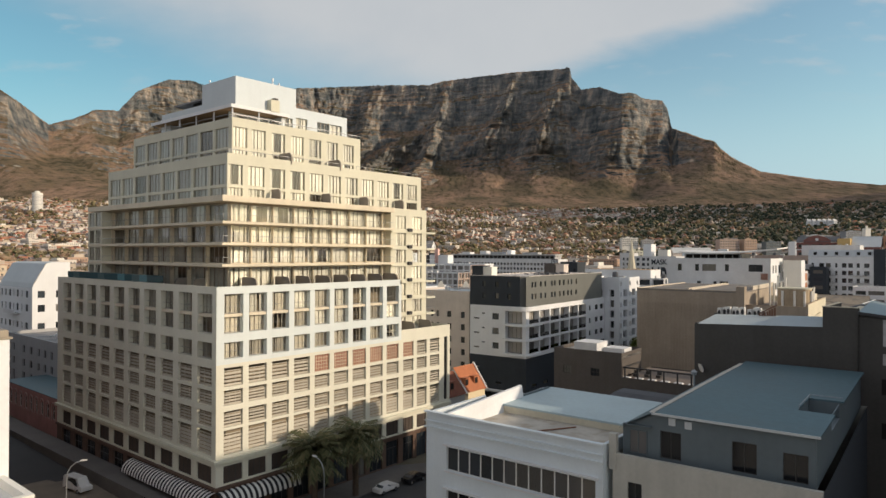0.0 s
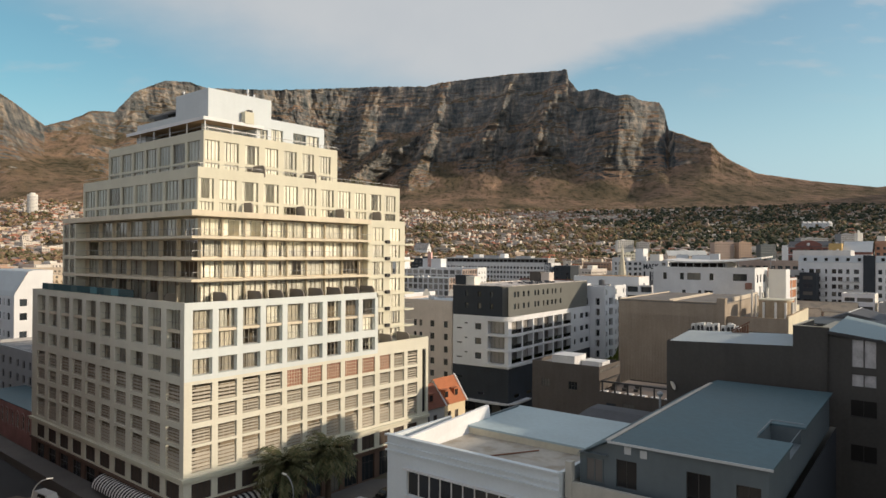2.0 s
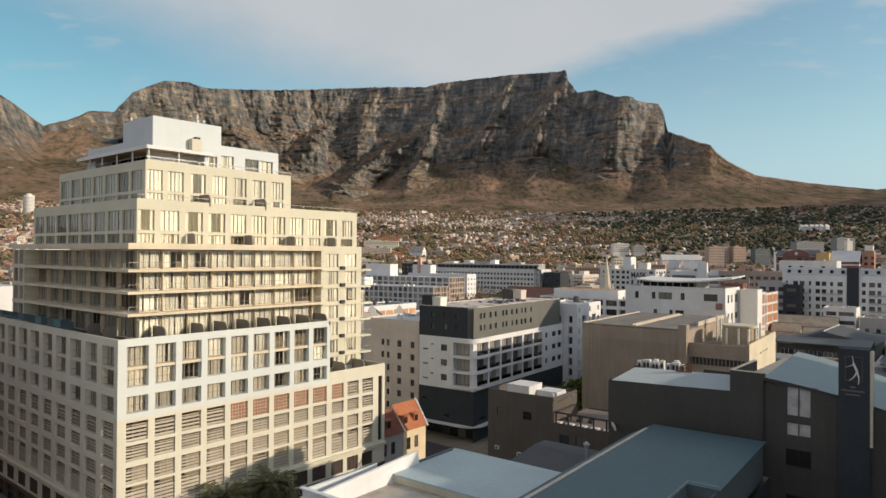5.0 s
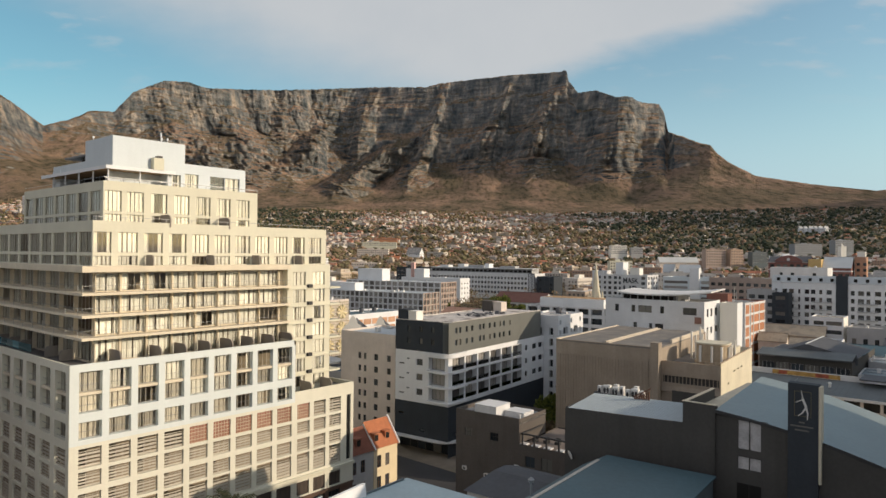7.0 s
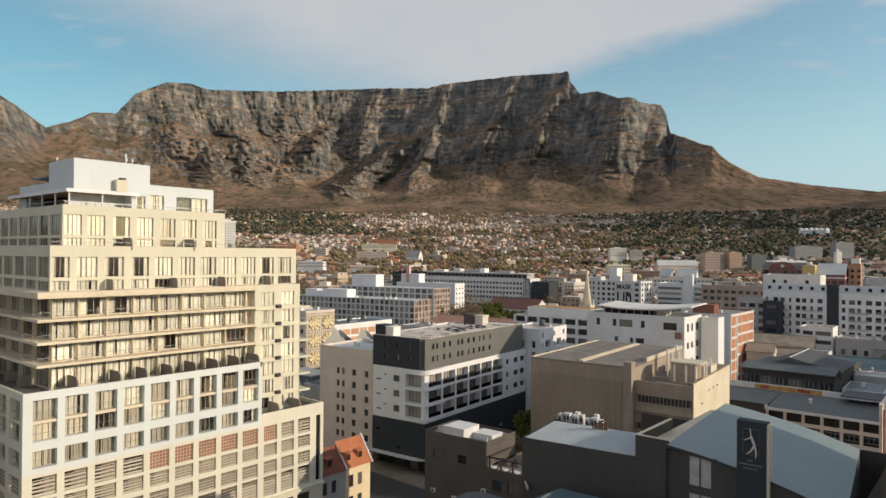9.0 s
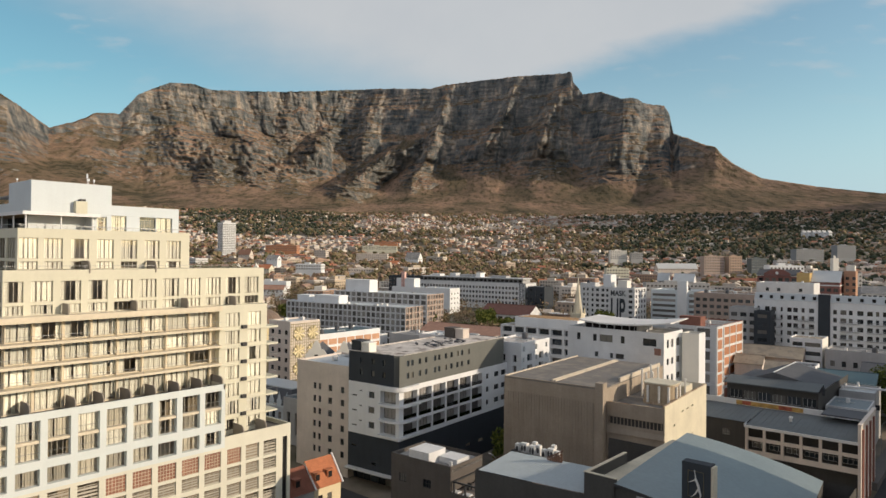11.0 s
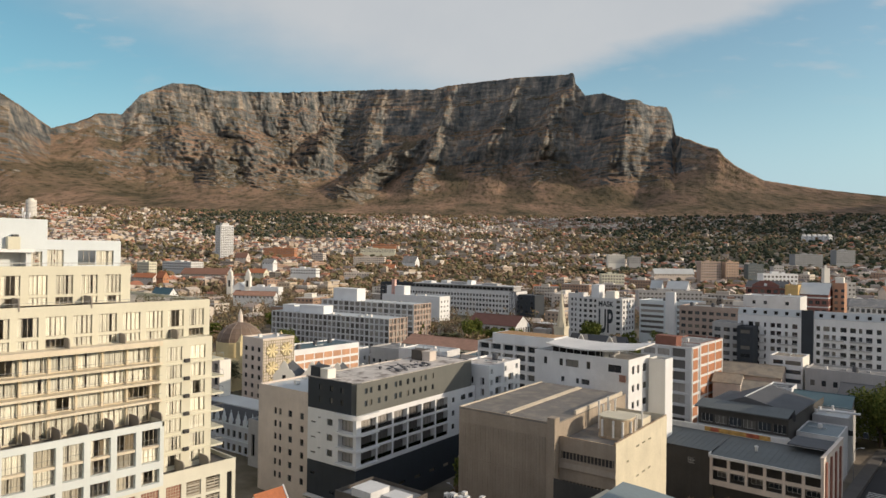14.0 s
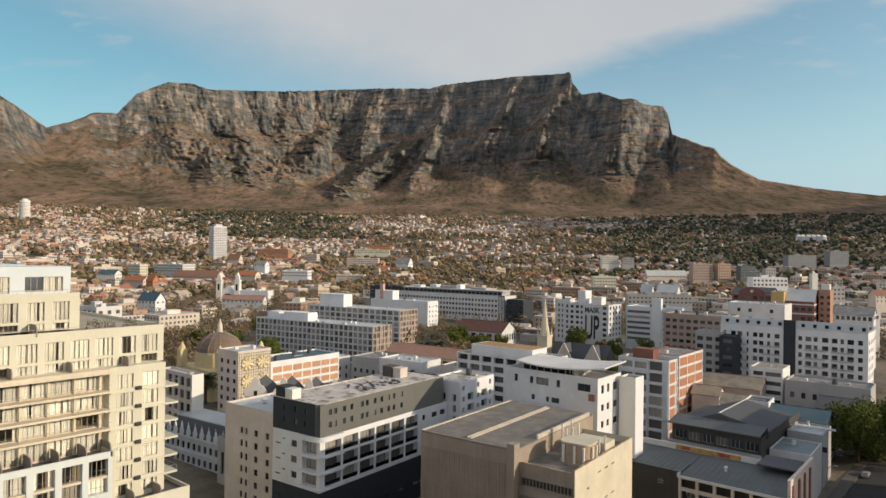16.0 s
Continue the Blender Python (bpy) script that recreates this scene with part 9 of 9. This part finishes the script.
                roofs.prism(base, h, h + rise, 0, [(-w / 2 - 0.4 + hip * w, -0.1), (w / 2 + 0.4 - hip * w, -0.1), (w / 2 + 0.4 - hip * w, 0.1), (-w / 2 - 0.4 + hip * w, 0.1)])
                roofs.v[k:] = [tuple(m @ Vector(p)) for p in roofs.v[k:]]
            if r < 1500:
                for q in range(2):
                    u = rnd.uniform(-w / 2 + 0.5, w / 2 - 2)
                    wins.box(u, u + 1.4, -d / 2 - 0.04, -d / 2 + 0.02, 1.0, 2.4, 0, m)
                    wins.box(w / 2 - 0.02, w / 2 + 0.04, -1 + q * 2, 0.2 + q * 2, 1.0, 2.4, 0, m)
    wm = island("far plaster", [(0.62, 0.56, 0.48), (0.52, 0.44, 0.35), (0.74, 0.70, 0.63), (0.44, 0.36, 0.29), (0.58, 0.48, 0.36), (0.64, 0.59, 0.53), (0.44, 0.30, 0.22), (0.50, 0.45, 0.40)])
    rp = island("far pitched roofs", [(0.44, 0.185, 0.11), (0.34, 0.29, 0.26), (0.54, 0.47, 0.40), (0.24, 0.21, 0.20), (0.46, 0.37, 0.31), (0.38, 0.17, 0.11), (0.60, 0.55, 0.50), (0.36, 0.24, 0.18)])
    rl = island("far flat roofs", [(0.52, 0.49, 0.45), (0.34, 0.33, 0.32), (0.64, 0.62, 0.59), (0.42, 0.38, 0.33)])
    for name, sh, mats, label in (("house_walls", walls, (wm,), "plastered walls of the hillside suburbs"), ("house_roofs", roofs, (rp, rl), "tiled and flat roofs of the hillside suburbs"), ("house_windows", wins, (FAR_PANE,), "small dark windows of the suburbs")):
        tagged(new(name, sh.mesh(name, *mats)), label, "houses", kind="stuff")


seen_cells = set()
city()


# ---- trees ----
LEAF = [island("leaves dull green", [(0.175, 0.15, 0.08), (0.23, 0.175, 0.10), (0.125, 0.118, 0.06), (0.28, 0.195, 0.125), (0.25, 0.165, 0.115), (0.19, 0.155, 0.085)], 0.9),
        island("leaves fresh green", [(0.08, 0.115, 0.02), (0.125, 0.15, 0.028), (0.05, 0.075, 0.016), (0.19, 0.20, 0.045), (0.15, 0.17, 0.035)], 0.85)]
PALM_LEAF = island('palm fronds', [(0.09, 0.10, 0.045), (0.125, 0.125, 0.06), (0.06, 0.07, 0.03), (0.16, 0.145, 0.075)], 0.7)
PINE = island("dark pines", [(0.045, 0.06, 0.038), (0.06, 0.072, 0.045), (0.036, 0.05, 0.032), (0.075, 0.08, 0.05)], 0.9)
BARK = surf("bark", (0.10, 0.075, 0.055), 0.95, 0.2, 0.8, 8, 0.3)
ICO = bmesh.new()
bmesh.ops.create_icosphere(ICO, subdivisions=1, radius=1.0)
ICO_V = np.array([v.co[:] for v in ICO.verts])
ICO_F = [tuple(v.index for v in f.verts) for f in ICO.faces]
ICO.free()


def far_trees():
    """Woods, gardens and street trees of the slope, as loose clumps."""
    rnd = np.random.default_rng(4)
    py = random.Random(14)
    V, F, S, k = [], [], [], 0
    count = 0
    while count < 17000:
        r = 215 + 2165 * py.random() ** 0.92
        th = py.uniform(-42, 42)
        x, y = place(th, r)
        if r < 1450 and not free(x, y, 3):
            continue
        th += wander(x, y)
        belt = noise.noise((x * 0.004, y * 0.004, 1.0)) + 0.6 * noise.noise((x * 0.012, y * 0.012, 4.0))
        wooded = (r < 700 and th < 12) or (420 < r < 1300 and -11 < th < 14) or belt < -0.05 or r > 2150 or (th > 15 and r > 1300) or (r > 1600 and -20 < th < -8)
        if not wooded and py.random() < 0.62:
            continue
        count += 1
        pine = 1 if py.random() < 0.65 and ((th > 14 and r > 800) or (r > 1600 and -20 < th < -8)) else 0
        g = ground_z(x, y)
        size = py.uniform(2.4, 5.6) * (1.35 if r > 1200 and wooded else 1)
        if r < 720:
            # loose crown of leaf and twig sprays
            n = 110 if r < 450 else 60
            lobes = rnd.normal(0, 0.5, (5, 3)) * size * np.array([1, 1, 0.55]) + np.array([x, y, g + size * 1.15])
            c = lobes[rnd.integers(0, 5, n)] + rnd.normal(0, 0.30, (n, 3)) * size
            a, b = rnd.normal(0, 1, (n, 3)), rnd.normal(0, 1, (n, 3))
            s = (size * rnd.uniform(0.10, 0.21, (n, 1)))
            a, b = a / np.linalg.norm(a, axis=1, keepdims=True) * s, b / np.linalg.norm(b, axis=1, keepdims=True) * s * 0.7
            V.append(np.stack([c - a, c - b, c + a, c + b], 1).reshape(-1, 3))
            S += [pine] * n
            F.append([(k + 4 * q, k + 4 * q + 1, k + 4 * q + 2, k + 4 * q + 3) for q in range(n)])
            k += 4 * n
            continue
        for j in range(2 if r > 1100 else 5):
            c = np.array([x, y, g + size * 0.9]) + rnd.normal(0, 0.55, 3) * size * np.array([1, 1, 0.5])
            pts = ICO_V * (size * rnd.uniform(0.38, 0.8)) * rnd.uniform(0.45, 1.4, (len(ICO_V), 1)) * np.array([1, 1, 0.85]) + c
            V.append(pts)
            S += [pine] * len(ICO_F)
            F.append([(a + k, b + k, d + k) for a, b, d in ICO_F])
            k += len(ICO_V)
    verts = np.concatenate(V).tolist()
    faces = [f for fs in F for f in fs]
    tagged(new("woodland", mesh_of("woodland", verts, faces, LEAF[0], PINE, slots=S)), "dull green and brown trees between the hillside houses", "trees", kind="stuff")


far_trees()


def tree_mesh(seed, height, spread, leaves=900, mat=1, leaf=0.4, low=0.32):
    """A tapered trunk with limbs, and a crown of small leaf sprays set in uneven clumps."""
    rnd = random.Random(seed)
    wood, crown = Shape(), Shape()
    wood.tube((0, 0, -0.5), (0, 0, height * 0.45), 0.32, 0.2, 8)
    tips = []
    for k in range(9):
        a, z0 = rnd.uniform(0, 6.28), height * rnd.uniform(0.25, 0.45)
        tip = (spread * rnd.uniform(0.35, 0.8) * math.cos(a), spread * rnd.uniform(0.35, 0.8) * math.sin(a), height * rnd.uniform(low, 0.9))
        wood.tube((0, 0, z0), tip, 0.14, 0.04, 6)
        tips.append(tip)
    tips += [(rnd.gauss(0, spread * 0.3), rnd.gauss(0, spread * 0.3), height * rnd.uniform(0.45, 0.95)) for _ in range(12)]
    for k in range(leaves):
        t = rnd.choice(tips)
        d = Vector((rnd.gauss(0, 1), rnd.gauss(0, 1), rnd.gauss(0, 0.8)))
        d *= spread * 0.30 * rnd.uniform(0.5, 1.0) / max(0.3, d.length) * 1.4
        c = Vector(t) + d
        s = leaf * rnd.uniform(0.62, 1.38)
        q = Euler((rnd.uniform(0, 6), rnd.uniform(0, 6), rnd.uniform(0, 6))).to_matrix()
        crown.face([c + q @ Vector(p) for p in ((-s, 0, 0), (0, -s * 0.6, 0.1 * s), (s, 0, 0), (0, s * 0.6, 0.12 * s))])
    return wood.mesh("trunk", BARK), crown.mesh("crown", LEAF[mat])


def palm_mesh(seed, height, spread):
    rnd = random.Random(seed)
    wood, crown = Shape(), Shape()
    z = 0.0
    while z < height:
        wood.tube((0, 0, z - 0.1), (0, 0, z + 0.42), 0.42, 0.5, 9)
        z += 0.4
    for k in range(170):
        a, up = rnd.uniform(0, 6.28), rnd.uniform(-0.55, 1.35)
        L = spread * rnd.uniform(0.8, 1.1)
        pts = []
        for i in range(7):
            f = i / 6
            rr = L * f * math.cos(up * (1 - 0.4 * f))
            pts.append(Vector((rr * math.cos(a), rr * math.sin(a), height + 0.3 + L * f * math.sin(up) - 1.5 * f * f * (1.3 if up > 0 else 0.8))))
        side = Vector((-math.sin(a), math.cos(a), 0))
        for p, q in zip(pts, pts[1:]):
            for s in (-1, 1):
                for h in (0.0, 0.5):
                    b = p.lerp(q, h)
                    crown.face([b, b + (q - p) * 0.42, b + side * s * 0.62 + Vector((0, 0, -0.30)) + (q - p) * 0.8])
    return wood.mesh("trunk", BARK), crown.mesh("crown", PALM_LEAF)


def plant(meshes, name, label, x, y, rz=0, z=None, size=1.0, category="tree"):
    r = root(name, label, category, x, y, ground_z(x, y) if z is None else z, rz, "palms by the podium" if "palm" in name else "street trees")
    r.scale = (size, size, size)
    part("trunk", meshes[0], r)
    part("crown", meshes[1], r)


PALM, PALM2 = palm_mesh(1, 8.2, 4.6), palm_mesh(2, 9.0, 4.4)
plant(PALM, "palm_tree", "tall date palm with a full drooping crown on the avenue pavement", -78.0, 63.2, 0, 0)
plant(PALM2, "palm_tree", "tall date palm with a full drooping crown on the avenue pavement", -76.8, 70.2, 50, 0)
BROAD = [tree_mesh(3, 11, 5.6, 5200), tree_mesh(4, 9, 4.2, 2600), tree_mesh(5, 8, 3.6, 2200, 0)]
BIG = tree_mesh(13, 11, 6.2, 14000, 1, 0.2, 0.12)
plant(BIG, "street_tree", "large rounded green street tree beside the road", -7.5, 275.0, 0, 2.4, 1.75)
plant(BIG, "street_tree", "large rounded green street tree beside the road", 4.0, 279.0, 70, 2.4, 1.85)
for k, (x, y, s) in enumerate(((-74, 160, 1.0), (-76, 170, 1.1), (-71, 151, .9), (-78, 182, 1.0), (-25, 184, .8), (-31, 181, .7), (-13, 183, .8), (-27, 172, .7), (-120, 300, 1), (-128, 296, .9), (-98, 282, 1.1), (-108, 276, 1), (-120, 285, 1.1), (-140, 380, 1.2), (-150, 384, 1.1), (-165, 386, 1.2), (-128, 392, 1.2), (-18, 184, .7))):
    plant(BROAD[2 if 165 < y < 186 and x > -50 else k % 3], "street_tree", "bushy green tree between the buildings", x, y, 40 * k, None, s)
AUTUMN = island("yellowing leaves", [(0.30, 0.20, 0.05), (0.36, 0.25, 0.07), (0.24, 0.17, 0.05), (0.20, 0.16, 0.05)], 0.85)
GOLD = tree_mesh(23, 9, 4.6, 3600, 1, 0.28, 0.3)
GOLD[1].materials[0] = AUTUMN
plant(GOLD, "street_tree", "round yellowing tree behind the brick offices", -53.0, 284.0, 0, 7, 1.15)
for k in range(40):
    rnd_k = random.Random(100 + k)
    x, y = rnd_k.choice([(-250, 230), (-275, 225), (-300, 235), (-160, 290), (-210, 340), (-250, 330), (-170, 320), (-125, 318), (-110, 325), (-345, 300)])
    plant(BROAD[k % 3], "park_tree", "leafy park tree among the city blocks", x + rnd_k.gauss(0, 14), y + rnd_k.gauss(0, 10), 33 * k, None, rnd_k.uniform(0.8, 1.3))
for x, y in ((-208, 300), (-204, 306), (-132, 326), (-118, 330), (-214, 178)):
    plant(PALM, "palm_tree", "palm tree between city blocks", x, y, x, None, 1.1)


# ---- streets ----
def streets():
    def sheet(name, label, x0, x1, y0, y1, z, mat, kind="structure"):
        sh = Shape()
        nx, ny = max(1, int((x1 - x0) / 8)), max(1, int((y1 - y0) / 8))
        P = lambda i, j: (x0 + (x1 - x0) * i / nx, y0 + (y1 - y0) * j / ny)  # noqa: E731
        for i in range(nx):
            for j in range(ny):
                sh.face([(*p, ground_z(*p) + z) for p in (P(i, j), P(i + 1, j), P(i + 1, j + 1), P(i, j + 1))])
        return tagged(new(name, sh.mesh(name, mat)), label, name, kind=kind)

    sheet("road", "dark asphalt avenue in shade", -76, -51, -20, 262, 0.03, ASPHALT)
    sheet("road", "dark asphalt cross street", -300, -76, 30, 46, 0.034, ASPHALT)
    sheet("road", "asphalt street at the end of the block", -5, 10, 150, 330, 0.05, ASPHALT)
    sheet("road", "dark asphalt yard beside the trees", 10, 40, 190, 330, 0.045, ASPHALT)
    sheet("road", "asphalt side street", -110, 0, 114, 126, 0.06, ASPHALT)
    for x0, x1, y0, y1 in ((-82.4, -76, 46, 112), (-51, -46, 30, 112), (-300, -82.4, 46, 49.7), (-8, -5, 205, 330)):
        sh = Shape()
        sh.box(x0, x1, y0, y1, -0.5, 0.16 + ground_z((x0 + x1) / 2, (y0 + y1) / 2))
        tagged(new("pavement", sh.mesh("pavement", PAVING)), "grey paved footway with a raised kerb", "pavement", kind="structure")
    lines = Shape()
    for k in range(22):
        y = 30 + 6.5 * k
        z = ground_z(-63.5, y) + 0.05
        lines.face([(-63.6, y, z), (-63.4, y, z), (-63.4, y + 3, z), (-63.6, y + 3, z)])
    for k in range(7):
        y = 222 + 1.3 * k
        lines.face([(-4, y, ground_z(-4, y) + .08), (8, y, ground_z(8, y) + .08), (8, y + .6, ground_z(8, y) + .08), (-4, y + .6, ground_z(-4, y) + .08)])
    tagged(new("road_marking", lines.mesh("road marking", LINE_PAINT)), "worn white road lines", "road marking", kind="structure")


streets()
CAR_PAINT = {c: surf("car paint " + c, v, 0.25, 0.03, 0.5, 5, 0, spec=0.6) for c, v in (("white", (0.72, 0.72, 0.71)), ("black", (0.02, 0.02, 0.022)), ("silver", (0.36, 0.37, 0.38)), ("red", (0.25, 0.02, 0.02)))}
TYRE = surf("tyre rubber", (0.02, 0.02, 0.02), 0.9, 0.1, 1, 5, 0)


def car(x, y, rz, colour, label, van=False, z=None):
    r = root("van" if van else "car", label, "van" if van else "car", x, y, (ground_z(x, y) + 0.06) if z is None else z, rz, "vehicles on the streets")
    L, W, H = (5.2, 1.95, 2.2) if van else (4.3, 1.75, 1.45)
    bm = bmesh.new()
    prof = [(-L / 2, .35), (-L / 2, .95), (-L * .36, 1.0), (-L * .25, H * .93), (-L * .1, H), (L * .2, H), (L * .36, 1.02), (L / 2, .9), (L / 2, .35)]
    if van:
        prof = [(-L / 2, .35), (-L / 2, H - .1), (-L * .46, H), (L * .22, H), (L * .36, 1.25), (L / 2, 1.0), (L / 2, .35)]
    loops = []
    for s, t in ((-1, 1.0), (1, 1.0)):
        loops.append([bm.verts.new((px, s * W / 2 * (0.84 if pz > 1.15 else 1.0), pz)) for px, pz in prof])
    bm.faces.new(loops[0]), bm.faces.new(loops[1][::-1])
    n = len(prof)
    for i in range(n):
        bm.faces.new((loops[0][i], loops[1][i], loops[1][(i + 1) % n], loops[0][(i + 1) % n]))
    bmesh.ops.recalc_face_normals(bm, faces=bm.faces)
    bmesh.ops.bevel(bm, geom=[e for e in bm.edges], offset=0.06, segments=2, affect="EDGES")
    me = bpy.data.meshes.new("car body")
    bm.to_mesh(me), bm.free()
    me.materials.append(CAR_PAINT[colour])
    part("body", me, r)
    g = Shape()
    for s in (-1, 1):
        g.face([(-L * .3, s * W * .462, 1.05), (L * .3, s * W * .462, 1.05), (L * .17, s * W * .432, H - .12), (-L * .2, s * W * .432, H - .12)][::s])
    if not van:
        g.face([(-L * .365, -W * .38, 1.06), (-L * .365, W * .38, 1.06), (-L * .262, W * .38, H - .14), (-L * .262, -W * .38, H - .14)][::-1])
    g.face([(L * .37, -W * .38, 1.1), (L * .37, W * .38, 1.1), (L * .225, W * .37, H - .1), (L * .225, -W * .37, H - .1)])
    part("car_glass", g.mesh("car glass", WIN), r)
    wm = Shape().tube((0, -.11, 0), (0, .11, 0), .32, .32, 14).tube((0, -.12, 0), (0, .12, 0), .18, .18, 10, 1).mesh("wheel", TYRE, METAL)
    for sx in (-.31, .31):
        for sy in (-1, 1):
            part("wheel", wm, r, at=pose(L * sx, sy * (W / 2 - .1), .32))


car(-74.6, 74.6, 90, "white", "white hatchback standing by the kerb of the avenue")
car(-74.6, 81.0, 90, "black", "black car parked by the kerb of the avenue")
car(-111.0, 43.2, 8, "white", "white delivery van parked by the shopfronts", True)
for x, y, c in ((-74.6, 88.5, "silver"), (-74.6, 101, "white"), (-52.8, 96, "black"), (-52.8, 120, "silver"), (-1, 205, "red"), (-1, 212, "black"), (8, 228, "white"), (-3.5, 262, "silver"), (-66, 148, "white"), (-66, 162, "silver"), (3.5, 236, "silver"), (8.5, 247, "white"), (14, 262, "black")):
    car(x, y, 90, c, c + " car parked along the street")


def street_lamp(x, y, rz, h=9.0):
    r = root("street_lamp", "grey steel street lamp with a curved arm", "street lamp", x, y, ground_z(x, y), rz, "street lamps along the avenue")
    sh = Shape()
    pts = [(0, 0, 0), (0, 0, h * .75)] + [(1.8 * (1 - math.cos(q * math.pi / 8)), 0, h * .75 + h * .25 * math.sin(q * math.pi / 8)) for q in range(1, 5)]
    for a, b in zip(pts, pts[1:]):
        sh.tube(a, b, .08, .07, 8)
    part("pole", sh.mesh("lamp pole", METAL), r)
    part("lamp_head", Shape().prism([(1.7, -.16), (2.5, -.12), (2.5, .12), (1.7, .16)], h, h + .14).mesh("lamp head", FRAME_WHITE), r)


for x, y, a in ((-72.0, 60.0, 180), (-97.5, 36.5, 60), (-69, 146, 180), (-8.4, 236.5, 0), (-8.4, 206, 0), (-52, 105, 180)):
    street_lamp(x, y, a)
